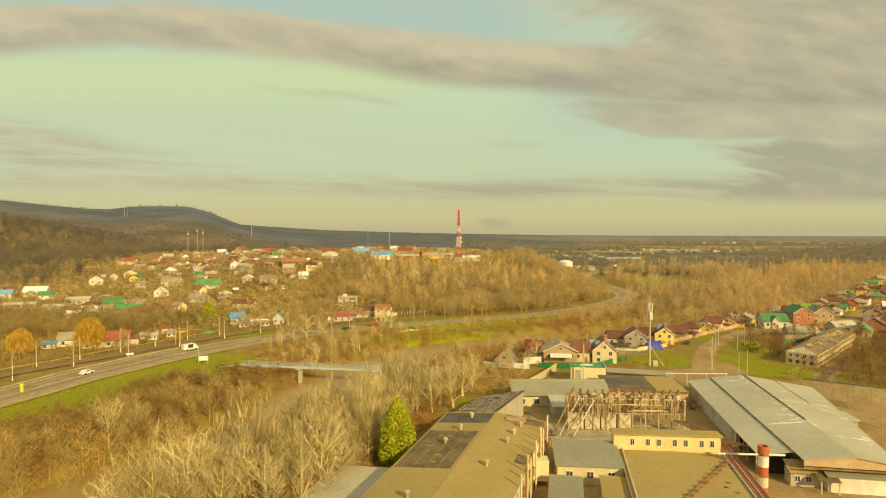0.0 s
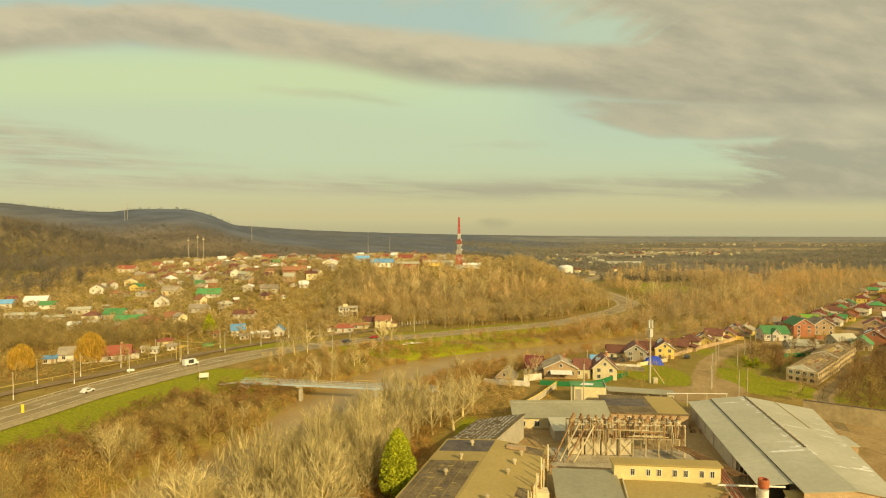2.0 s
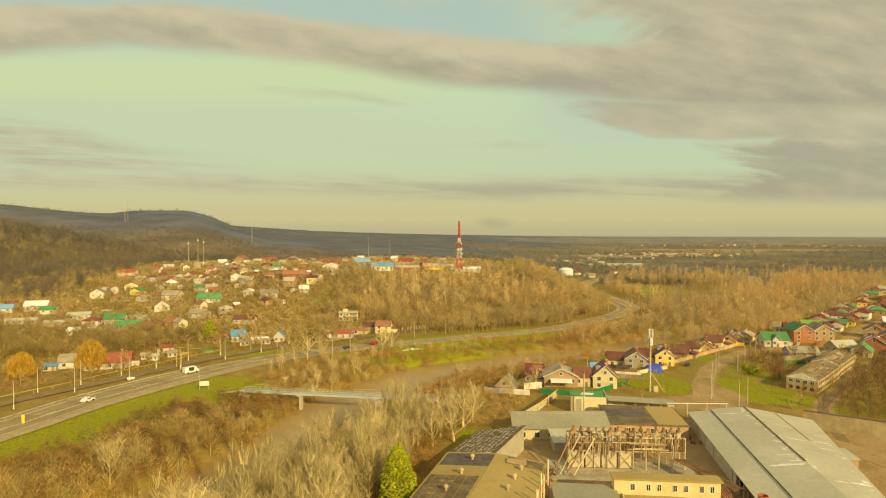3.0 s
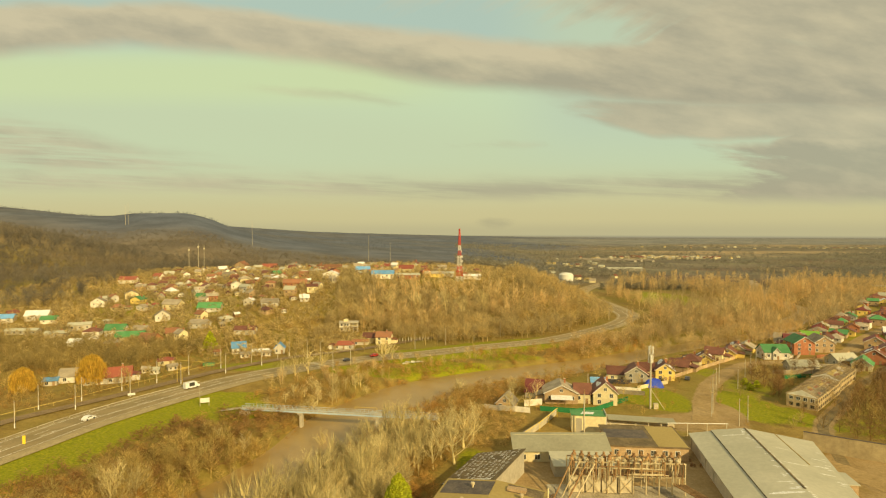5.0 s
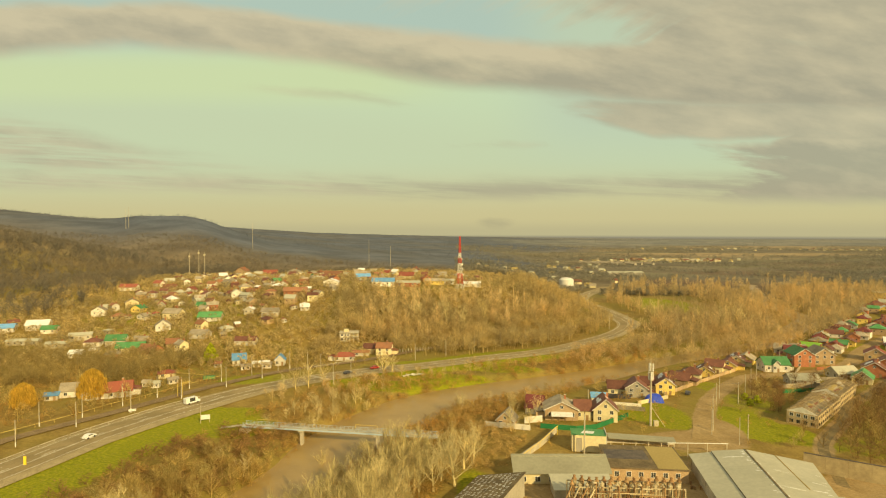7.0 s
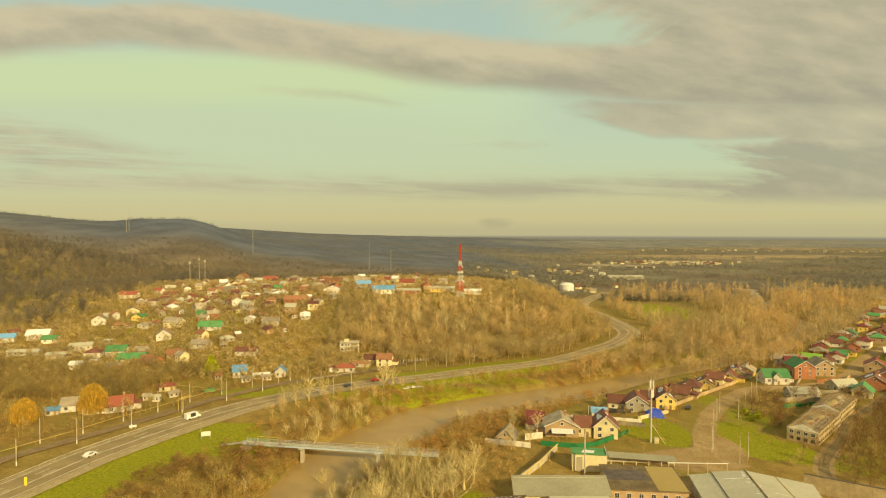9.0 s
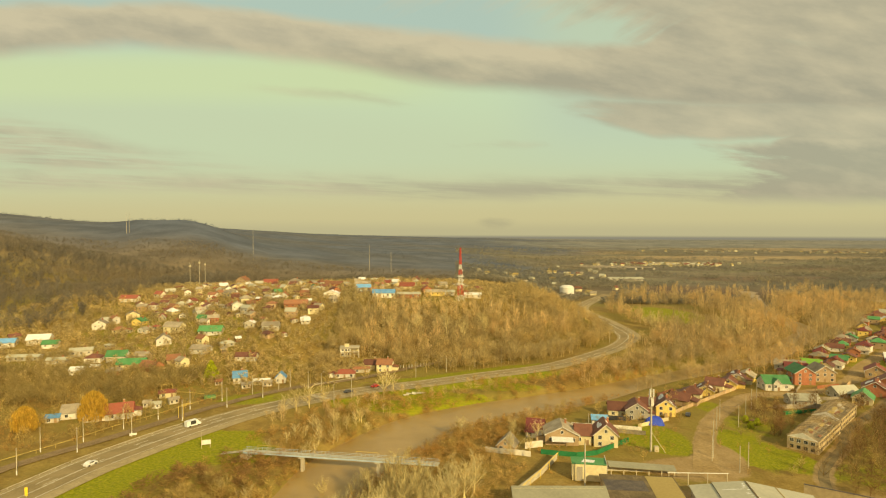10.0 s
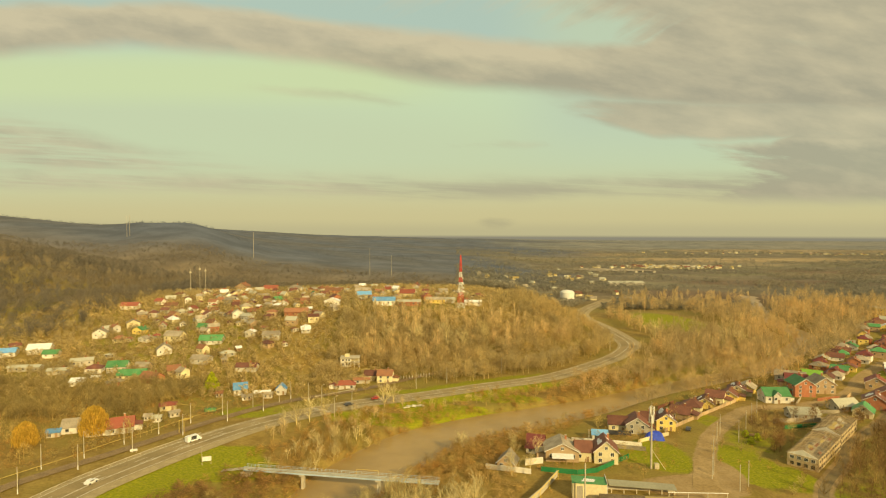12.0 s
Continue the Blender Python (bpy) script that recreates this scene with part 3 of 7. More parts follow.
base = q.mix(1.0, base, q.combine(kf, kf, kf), "MULTIPLY")
bs = q.t.nodes.new("ShaderNodeBsdfPrincipled")
q.t.links.new(base, bs.inputs["Base Color"])
bs.inputs["Roughness"].default_value, bs.inputs["Specular IOR Level"].default_value = 0.95, 0.15
bp = q.t.nodes.new("ShaderNodeBump")
bp.inputs["Strength"].default_value, bp.inputs["Distance"].default_value = 0.7, 0.4
q.t.links.new(n_fine, bp.inputs["Height"])
q.t.links.new(bp.outputs[0], bs.inputs["Normal"])
go = q.t.nodes.new("ShaderNodeOutputMaterial")
q.t.links.new(bs.outputs[0], go.inputs[0])
me.materials.append(gm)
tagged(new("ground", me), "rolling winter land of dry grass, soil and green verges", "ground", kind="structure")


def ribbon(line, offsets, lift, y_to=1e9, widen=None):
    """A strip along line between two sideways offsets (right is plus), lifted over the land; widen: a factor by the y of the line."""
    s = Soup()
    d = np.gradient(line, axis=0)
    d /= np.linalg.norm(d, axis=1)[:, None]
    nrm = np.stack([d[:, 1], -d[:, 0]], 1)
    keep = [i for i in range(len(line)) if line[i][1] < y_to]
    k = len(offsets)
    heights = ground(line[:, 0], line[:, 1])
    for i in keep:
        zc = float(heights[i])
        w = 1.0 if widen is None else float(np.interp(line[i][1], *widen))
        for o in offsets:
            p = line[i] + nrm[i] * o * w
            s.v.append((p[0], p[1], zc + lift))
    for i in range(len(keep) - 1):
        s.f += [(i * k + j, i * k + j + 1, (i + 1) * k + j + 1, (i + 1) * k + j) for j in range(k - 1)]
    return s


WIDE = ([230, 290, 420, 445, 520, 560], [1.0, 0.70, 0.70, 0.95, 0.95, 0.8])
road = solid("road", ribbon(HIGHWAY, (-6.9, 0, 6.4), 0.16, 735, WIDE), "asphalt", "worn grey asphalt highway with faded lane lines", "road", kind="structure")
for o, h in ((-7.6, 0.8), (8.6, 2.3)):
    part("shoulder", ribbon(HIGHWAY, (o - h, o + h), 0.10, 735, WIDE), "shoulder", road)
for o in (-6.3, 5.7):
    part("edge_line", ribbon(HIGHWAY, (o - 0.12, o + 0.12), 0.18, 700, WIDE), "road_paint", road)
part("lane_line", ribbon(HIGHWAY, (0.75, 1.05), 0.18, 700, WIDE), "road_paint", road)
for o in (-2.9, -0.2):
    dash = Soup()
    for i in range(0, len(HIGHWAY) - 3, 3):
        if HIGHWAY[i][1] < 320:
            r = ribbon(HIGHWAY[i:i + 2], (o - 0.1, o + 0.1), 0.18, widen=WIDE)
            b = len(dash.v)
            dash.v += r.v
            dash.f += [tuple(b + j for j in fc) for fc in r.f]
    part("dash_line", dash, "road_paint", road)

street_lane = solid("street", ribbon(STREET, (-3.0, 0, 3.0), 0.07, widen=([190, 215, 245, 290], [1.5, 1.3, 0.85, 0.75])), "dirt", "rutted unpaved village street", "road", kind="structure")
solid("lane", ribbon(LANE, (-1.6, 0, 1.6), 0.05), "lane_soil", "narrow muddy village lane", "road", kind="structure")
bed = solid("railway", ribbon(RAIL, (-2.6, -1.8, 1.8, 2.6), 0.35, 430), "ballast", "single railway track on brown ballast", "railway", kind="structure")
for o in (-0.76, 0.76):
    part("rail", ribbon(RAIL, (o - 0.06, o + 0.06), 0.52, 430), "rail_steel", bed)

# water
wm = bpy.data.materials.new("river_water")
wm.use_nodes = True
q = Graph(wm.node_tree)
geo = q.t.nodes.new("ShaderNodeNewGeometry")
n1, n2 = q.noise(geo.outputs["Position"], 0.06, 5.0), q.noise(geo.outputs["Position"], 0.9, 5.0, 0.6)
wb = q.t.nodes.new("ShaderNodeBsdfPrincipled")
q.t.links.new(q.mix(q.step(n1, 0.35, 0.65), (0.33, 0.22, 0.075), (0.40, 0.27, 0.10)), wb.inputs["Base Color"])
wb.inputs["Roughness"].default_value, wb.inputs["Specular IOR Level"].default_value = 0.28, 0.26
wbp = q.t.nodes.new("ShaderNodeBump")
wbp.inputs["Strength"].default_value, wbp.inputs["Distance"].default_value = 0.35, 0.15
q.t.links.new(n2, wbp.inputs["Height"])
q.t.links.new(wbp.outputs[0], wb.inputs["Normal"])
wo = q.t.nodes.new("ShaderNodeOutputMaterial")
q.t.links.new(wb.outputs[0], wo.inputs[0])
MAT["river_water"] = wm
ws = ribbon(RIVER, (-22, 0, 22), 0)
ws.v = [(x, y, -4.2) for x, y, z in ws.v]
solid("water", ws, "river_water", "muddy brown river in flood", "river", kind="structure")


# ---- buildings ----
def obox(x0, x1, y0, y1, z0, z1):
    return Soup().box(x0, x1, y0, y1, z0, z1)


WINDOWS = {}


def window(parent, w, h, at, fine=True, frame_mat="white_paint"):
    key = (round(w, 2), round(h, 2), fine, frame_mat)
    if key not in WINDOWS:
        if fine:
            s = Soup()
            for a in ((-w / 2 - 0.1, -w / 2, -h / 2 - 0.1, h / 2 + 0.1), (w / 2, w / 2 + 0.1, -h / 2 - 0.1, h / 2 + 0.1), (-w / 2, w / 2, h / 2, h / 2 + 0.1), (-w / 2, w / 2, -h / 2 - 0.1, -h / 2), (-0.03, 0.03, -h / 2, h / 2)):
                s.box(a[0], a[1], -0.09, 0.02, a[2], a[3])
            fm = s.mesh("window")
            fm.materials.append(MAT[frame_mat])
            pm = obox(-w / 2, w / 2, -0.04, 0.02, -h / 2, h / 2).mesh("pane")
            pm.materials.append(MAT["glass_dark"])
            WINDOWS[key] = (fm, pm)
        else:
            pm = obox(-w / 2, w / 2, -0.06, 0.02, -h / 2, h / 2).mesh("window")
            pm.materials.append(MAT["glass_dark"])
            WINDOWS[key] = (pm, None)
    a, b = WINDOWS[key]
    win = part("window", a, None, parent, at=at)
    if b:
        part("pane", b, None, win)
    return win


def gable_roof(w, d, h, rh, along_y=True, over=0.5, thick=0.16):
    """Two slabs that meet at a ridge."""
    s = Soup()
    if along_y:
        k = rh / (w / 2)
        e, y0, y1 = w / 2 + over, -d / 2 - over, d / 2 + over
        ze = h - over * k
        s.prism([(0, y0, h + rh), (0, y1, h + rh), (-e, y1, ze), (-e, y0, ze)], thick)
        s.prism([(0, y0, h + rh), (e, y0, ze), (e, y1, ze), (0, y1, h + rh)], thick)
    else:
        k = rh / (d / 2)
        e, x0, x1 = d / 2 + over, -w / 2 - over, w / 2 + over
        ze = h - over * k
        s.prism([(x0, 0, h + rh), (x0, -e, ze), (x1, -e, ze), (x1, 0, h + rh)], thick)
        s.prism([(x0, 0, h + rh), (x1, 0, h + rh), (x1, e, ze), (x0, e, ze)], thick)
    return s


def hip_roof(w, d, h, rh, over=0.5):
    s = Soup()
    a, b, r = w / 2 + over, d / 2 + over, max(0.3, w / 2 - d / 2)
    z0 = h - 0.15
    s.v = [(-a, -b, z0), (a, -b, z0), (a, b, z0), (-a, b, z0), (-r, 0, h + rh), (r, 0, h + rh), (-a, -b, z0 - 0.15), (a, -b, z0 - 0.15), (a, b, z0 - 0.15), (-a, b, z0 - 0.15)]
    s.f = [(0, 1, 5, 4), (1, 2, 5), (2, 3, 4, 5), (3, 0, 4), (9, 8, 7, 6), (6, 7, 1, 0), (7, 8, 2, 1), (8, 9, 3, 2), (9, 6, 0, 3)]
    return s


def gable_walls(w, d, h, rh, along_y=True):
    s = Soup()
    if along_y:
        out = [(-w / 2, 0), (w / 2, 0), (w / 2, h), (0, h + rh), (-w / 2, h)]
        n = len(out)
        s.v = [(x, -d / 2, z) for x, z in out] + [(x, d / 2, z) for x, z in out]
    else:
        out = [(-d / 2, 0), (d / 2, 0), (d / 2, h), (0, h + rh), (-d / 2, h)]
        n = len(out)
        s.v = [(w / 2, y, z) for y, z in out] + [(-w / 2, y, z) for y, z in out]
    s.f = [tuple(range(n)), tuple(reversed(range(n, 2 * n)))] + [(i + n, (i + 1) % n + n, (i + 1) % n, i) for i in range(n)]
    return s


LABELS = {"render_white": "white rendered", "render_cream": "cream rendered", "render_yellow": "bright yellow", "render_grey": "grey rendered", "brick_red": "red brick", "brick_tan": "tan brick"}
ROOFS = {"roof_brown": "brown metal", "roof_red": "red metal", "roof_green": "green metal", "roof_rusty": "rusty brown sheet", "roof_blue": "blue metal", "roof_slate": "weathered slate", "roof_sheet": "grey sheet", "roof_grey": "grey sheet", "snow": "white sheet", "roof_wine": "wine-red metal", "roof_lime": "lime-green metal"}


def house(x, y, rz, w, d, h, rh, wall, roof, mode="gable", fine=True, group="village houses", z=None, chimney=True, storeys=1, porch="", category="house", name="house"):
    z = gz(x, y) if z is None else z
    label = f"{LABELS[wall]} {'two-storey ' if storeys > 1 else ''}{name.replace('_', ' ')} with a {ROOFS[roof]} roof"
    t = thing(name, x, y, z - 0.05, rz, label, category, group)
    along = mode == "gable"
    if mode == "hip":
        part("wall", obox(-w / 2, w / 2, -d / 2, d / 2, -0.6, h - 0.16), wall, t)
        part("roof", hip_roof(w, d, h, rh), roof, t)
    else:
        ws = gable_walls(w, d, h, rh - 0.05, along)
        ws.box(-w / 2 + 0.02, w / 2 - 0.02, -d / 2 + 0.02, d / 2 - 0.02, -0.8, 0.05)
        part("wall", ws, wall, t)
        part("roof", gable_roof(w, d, h + 0.02, rh, along), roof, t)
    if chimney:
        cy = d * 0.18
        top = h + rh + 0.9
        c = part("chimney", obox(-0.35 + w * 0.15, 0.35 + w * 0.15, cy - 0.3, cy + 0.3, h, top), "brick_red", t)
        if fine:
            part("cap", obox(-0.45 + w * 0.15, 0.45 + w * 0.15, cy - 0.4, cy + 0.4, top, top + 0.12), "steel_light", c)
    sh = h / storeys
    for s in range(storeys):
        zc = s * sh + sh * 0.55
        n = max(2, int(w / 3.6))
        for i in range(n):
            xx = -w / 2 + w * (i + 0.5) / n
            if s == 0 and i == n // 2 and fine:
                part("door", obox(xx - 0.5, xx + 0.5, -d / 2 - 0.06, -d / 2 + 0.02, 0.05, 2.1), "wood", t)
            else:
                window(t, *((1.2, 1.35) if fine else (0.8, 0.9)), pose(xx, -d / 2, zc), fine)
        m = max(1, int(d / 4))
        sgn = -1 if x > 0 else 1
        for i in range(m):
            yy = -d / 2 + d * (i + 0.5) / m
            window(t, *((1.2, 1.35) if fine else (0.8, 0.9)), pose(sgn * w / 2, yy, zc, 0, 0, 90 * sgn), fine)
    if along and rh > 2.4 and mode == "gable":
        window(t, *((1.0, 1.1) if fine else (0.6, 0.7)), pose(0, -d / 2, h + rh * 0.32), fine)
    if fine and along:
        k = rh / (w / 2)
        for sg in (-1, 1):
            e = w / 2 + 0.5
            part("verge_board", Soup().prism([(0, -d / 2 - 0.54, h + rh - 0.12), (0, -d / 2 - 0.54, h + rh + 0.14), (sg * e, -d / 2 - 0.54, h - 0.5 * k + 0.14), (sg * e, -d / 2 - 0.54, h - 0.5 * k - 0.12)], 0.06), "white_paint", t)
    if fine and along and roof in ("roof_brown", "roof_red") and int(abs(x) * 7) % 3:
        k, jig = rh / (w / 2), random.Random(int(abs(x) * 31 + y))
        for sg in (-1, 1, -1):
            a = jig.uniform(0.0, 0.5)
            e0, e1, y0, l = w / 2 * a, w / 2 * (a + jig.uniform(0.2, 0.45)), jig.uniform(-d * 0.5, 0.1 * d), jig.uniform(0.2, 0.45) * d
            zz0, zz1 = h + rh - e0 * k + 0.20, h + rh - e1 * k + 0.20
            pts = [(sg * e0, y0, zz0), (sg * e0, y0 + l, zz0), (sg * (e0 + e1) / 2, y0 + l * 1.15, (zz0 + zz1) / 2), (sg * e1, y0 + l * 0.7, zz1), (sg * e1, y0 + l * 0.1, zz1)]
            part("snow_patch", Soup().prism(pts[::-sg], 0.05), "snow", t, "melting snow on the roof")
    if fine and w > 8 and category == "house":
        sg = -1 if (int(x) % 2) else 1
        ax = sg * (w / 2 + 1.6)
        an = part("annexe", obox(ax - 1.6, ax + 1.6, -d * 0.2, d * 0.42, -0.5, 2.3), wall, t)
        part("annexe_roof", Soup().prism([(ax - sg * 1.55, -d * 0.24, 3.1), (ax + sg * 1.9, -d * 0.24, 2.3), (ax + sg * 1.9, d * 0.46, 2.3), (ax - sg * 1.55, d * 0.46, 3.1)][::sg], 0.1), roof, an)
    if porch:
        p = part("porch_roof", Soup().prism([(-w * 0.32, -d / 2 - 3.2, 2.5), (w * 0.32, -d / 2 - 3.2, 2.5), (w * 0.32, -d / 2 - 0.02, 3.3), (-w * 0.32, -d / 2 - 0.02, 3.3)], 0.12), porch, t)
        for i in range(4):
            xx = -w * 0.3 + w * 0.2 * i
            part("post", obox(xx - 0.09, xx + 0.09, -d / 2 - 3.1, -d / 2 - 2.92, 0, 2.48), "wood", t)
    return t


def fence(name, pts, height, thick, material, label, posts=0.0, z=None, cap=""):
    """A wall or board fence along points."""
    x0, y0 = pts[0]
    t = thing(name, x0, y0, 0, 0, label, "fence")
    for (ax, ay), (bx, by) in zip(pts, pts[1:]):
        ln, an = math.hypot(bx - ax, by - ay), math.degrees(math.atan2(by - ay, bx - ax))
        n = max(1, round(ln / 6.0))
        for i in range(n):
            k, j = i / n, (i + 1) / n
            za = gz(ax + (bx - ax) * (k + j) / 2, ay + (by - ay) * (k + j) / 2) if z is None else z
            part("panel", obox(0.03, ln / n - 0.03, -thick / 2, thick / 2, -0.5, height), material, t, at=pose(ax + (bx - ax) * k - x0, ay + (by - ay) * k - y0, za, 0, 0, an))
            if cap:
                part("coping", obox(0.0, ln / n, -thick / 2 - 0.12, thick / 2 + 0.12, height + 0.004, height + 0.16), cap, t, at=pose(ax + (bx - ax) * k - x0, ay + (by - ay) * k - y0, za, 0, 0, an))
            if posts:
                part("post", obox(-0.12, 0.12, -0.12, 0.12, -0.5, height + posts), "concrete", t, at=pose(ax + (bx - ax) * k - x0, ay + (by - ay) * k - y0, za, 0, 0, an))
    return t


# -- factory --
FAC = "factory buildings"


def frame_of(ax, ay, bx, by):
    """Angle of the line from a to b, and its length."""
    return math.degrees(math.atan2(by - ay, bx - ax)), math.hypot(bx - ax, by - ay)


# long hall with felt roof, running from under the eye into the yard
HALL_RZ = -18.0
hall = thing("factory_hall", 0.6, 96.4, 0, HALL_RZ, "long factory hall with a patched felt roof and vents", "factory", FAC)
HW, HL = 22.8, 74.0
hw = Soup()
hw.v = [(x, y, z) for y in (-HL / 2, HL / 2) for x, z in ((-HW / 2, -1), (HW / 2, -1), (HW / 2, 6.6), (0, 7.6), (-HW / 2, 6.5))]
hw.f = [(0, 1, 2, 3, 4), (9, 8, 7, 6, 5), (1, 6, 7, 2), (5, 0, 4, 9)]
part("wall", hw, "render_cream", hall)
ro = Soup()
ro.prism([(0, -HL / 2 - 0.4, 7.65), (HW / 2 + 0.4, -HL / 2 - 0.4, 6.6), (HW / 2 + 0.4, HL / 2 + 0.4, 6.6), (0, HL / 2 + 0.4, 7.65)], 0.2)
ro.prism([(0, -HL / 2 - 0.4, 7.65), (0, HL / 2 + 0.4, 7.65), (-HW / 2 - 0.4, HL / 2 + 0.4, 6.5), (-HW / 2 - 0.4, -HL / 2 - 0.4, 6.5)], 0.2)
part("roof", ro, "roof_felt", hall)


def hall_patch(x0, x1, y0, y1, material, name="roof_patch"):
    def zz(x):
        return 7.87 - abs(x) * (1.05 if x > 0 else 1.15) / 11.8
    s = Soup().prism([(x0, y0, zz(x0)), (x1, y0, zz(x1)), (x1, y1, zz(x1)), (x0, y1, zz(x0))], 0.06 if name == "batten" else 0.03)
    return part(name, s, material, hall)


hall_patch(-11.3, -0.6, 4, 24, "roof_felt_dark")
for k in range(1, 9, 2):
    hall_patch(-11.2 + k * 1.15, -11.13 + k * 1.15, 4.1, 23.9, "roof_felt", "batten")
hall_patch(-11.3, 0.0, 29.5, 36.5, "felt_new")
STAINS = random.Random(91)
for k in range(34):
    a, b, l = STAINS.uniform(-10.6, -2.2), STAINS.uniform(4.5, 23), STAINS.uniform(0.3, 0.9)
    s0 = Soup().prism([(a + l * math.cos(q) * STAINS.uniform(0.6, 1.1), b + 0.45 * l * math.sin(q) * STAINS.uniform(0.6, 1.1), 7.915 - abs(a + l * math.cos(q)) * 1.15 / 11.8) for q in [0.7 * j for j in range(9)]], 0.01)
    part("felt_stain", s0, ("felt_new", "roof_felt", "felt_new")[k % 3], hall)
hall_patch(9.2, 11.5, 12.0, 16.0, "roof_felt_dark")
hall_patch(3.0, 11.2, 33.0, 36.8, "roof_felt_dark")
vent_mesh = Soup().lathe([(0.28, 0), (0.28, 0.7), (0.5, 0.75), (0.5, 1.1), (0.2, 1.3)], 10).mesh("vent")
vent_mesh.materials.append(MAT["pipe_grey"])
for vx, vy in ((-4.5, 33), (-4.8, 25), (-5.5, 16.5), (7, 31), (6.5, 26), (6.2, 20.5), (5.0, 8), (-4, -8)):
    zz = 7.8 - abs(vx) * 1.1 / 11.8
    part("vent", vent_mesh, None, hall, at=pose(vx, vy, zz))
part("hatch", obox(3.2, 7.4, 33.5, 35.0, 7.0, 8.0), "brick_tan", hall)
stack = Soup().tube((0, 0, 0), (0, 0, 9.4), 0.15, sides=8).mesh("stack_pipe")
stack.materials.append(MAT["render_cream"])
stack_old = Soup().tube((0, 0, 0), (0, 0, 8.9), 0.17, sides=8).mesh("stack_pipe")
stack_old.materials.append(MAT["rust"])
for i in range(13):
    part("stack_pipe", (stack, stack_old)[i % 3 == 1], None, hall, at=pose(HW / 2 + 0.9 + 0.3 * (i % 2), 3 + i * 2.6 + 0.5 * ((i * 7) % 3 - 1), 0.45 * (i % 3) - 0.3))

# roofs on the river side, near the eye
near_shed = thing("lean_to", -15.4, 105.5, 0, -18, "low grey sheet-metal lean-to beside the hall", "shed", FAC)
part("wall", obox(-7.5, 5, -11, 6, -2.5, 2.6), "render_grey", near_shed)
part("roof", Soup().prism([(-8.0, -11.5, 2.65), (5.2, -11.5, 3.7), (5.2, 6.5, 3.7), (-8.0, 6.5, 2.65)], 0.15), "roof_sheet", near_shed)

# dark corrugated shed
dshed = thing("slate_shed", 12.06, 147.0, 0, -27, "shed with a dark slate roof spotted with white", "shed", FAC)
part("wall", obox(-8.2, 5.2, -11, 11, -1, 2.6).box(4.9, 5.2, -11, 11, 2.6, 6.4), "render_grey", dshed)
part("roof", Soup().prism([(-8.7, -11.4, 2.7), (5.6, -11.4, 6.5), (5.6, 11.4, 6.5), (-8.7, 11.4, 2.7)], 0.15), "roof_felt_dark", dshed)
rnd = random.Random(4)
def shed_snow(a, b, l, w):
    z0, z1 = 2.7 + (a + 8.7) * 0.2657 + 0.17, 2.7 + (a + l + 8.7) * 0.2657 + 0.17
    part("frost_patch", Soup().prism([(a, b, z0), (a + l, b + rnd.uniform(-0.1, 0.1), z1), (a + l * 0.9, b + w, z1 - 0.1 * l * 0.2657), (a + l * 0.1, b + w * rnd.uniform(0.5, 1), z0 + 0.1 * l * 0.2657)], 0.02), "snow", dshed)


for row in range(10):
    for i in range(24):
        if rnd.random() < 0.8:
            shed_snow(-8.3 + row * 1.32 + rnd.uniform(-0.12, 0.12), -10.9 + i * 0.93 + rnd.uniform(-0.12, 0.12), rnd.uniform(0.5, 0.95), rnd.uniform(0.15, 0.34))
for i in range(16):
    shed_snow(rnd.uniform(-8.4, 2.5), rnd.uniform(-11.2, -9.6), rnd.uniform(0.8, 2.0), rnd.uniform(0.5, 1.0))

# grey barn across the yard
barn = thing("barn", 33.5, 165, 0, 0, "low barn with a grey sheet roof", "barn", FAC)
part("wall", obox(-13.3, 13.3, -3, 3.2, -1, 3.0).box(-13.3, 13.3, 2.6, 3.2, 3.0, 5.8), "render_cream", barn)
part("roof", Soup().prism([(-14, -3.8, 3.1), (14, -3.8, 3.1), (14, 3.6, 6.0), (-14, 3.6, 6.0)], 0.15), "roof_grey", barn)
for i in range(3):
    window(barn, 1.4, 1.4, pose(-11 + i * 4, -3.0, 1.4))
ext = thing("annexe", 37.5, 155.5, 0, 0, "annexe with a bright sheet roof", "shed", FAC)
part("wall", obox(-8, 8, -3.5, 3.5, -1, 2.8), "render_grey", ext)
part("roof", Soup().prism([(-8.4, -4, 2.85), (8.4, -4, 2.85), (8.4, 4, 3.9), (-8.4, 4, 3.9)], 0.15), "roof_sheet", ext)

# flat-roofed brown block
blk = thing("boiler_house", 59.5, 172, 0, -6, "flat-roofed boiler house with stained felt", "factory", FAC)
part("wall", obox(-11, 11, -8.6, 8.6, -1, 3.6), "brick_tan", blk)
part("roof", obox(-11.4, 11.4, -9, 9, 3.62, 3.95), "roof_felt_dark", blk)
part("roof_patch", obox(-10.8, 1.5, -2.4, 5.0, 3.96, 3.99), "felt_new", blk)
part("roof_patch", obox(2.6, 11.0, -8.6, 8.6, 3.96, 3.99), "roof_felt", blk)
for i in range(6):
    window(blk, 1.2, 1.4, pose(-9 + i * 3.4, -8.6, 2.0))

# main block with the long attic storey
main = thing("main_block", 45.3, 104.0, 0, -11, "broad flat-roofed factory block with a yellow attic storey", "factory", FAC)
part("wall", obox(-11, 11, -26, 14.5, -1, 3.5), "render_cream", main)
part("roof", obox(-11.4, 11.4, -26.4, 14.9, 3.52, 3.8), "roof_felt", main)
attic = part("attic", obox(-10.8, 10.8, 14.95, 17.6, 0.0, 7.0), "attic_yellow", main, "pale yellow attic with a row of small windows", at=pose(0, 0, 0, 0, 0, 6))
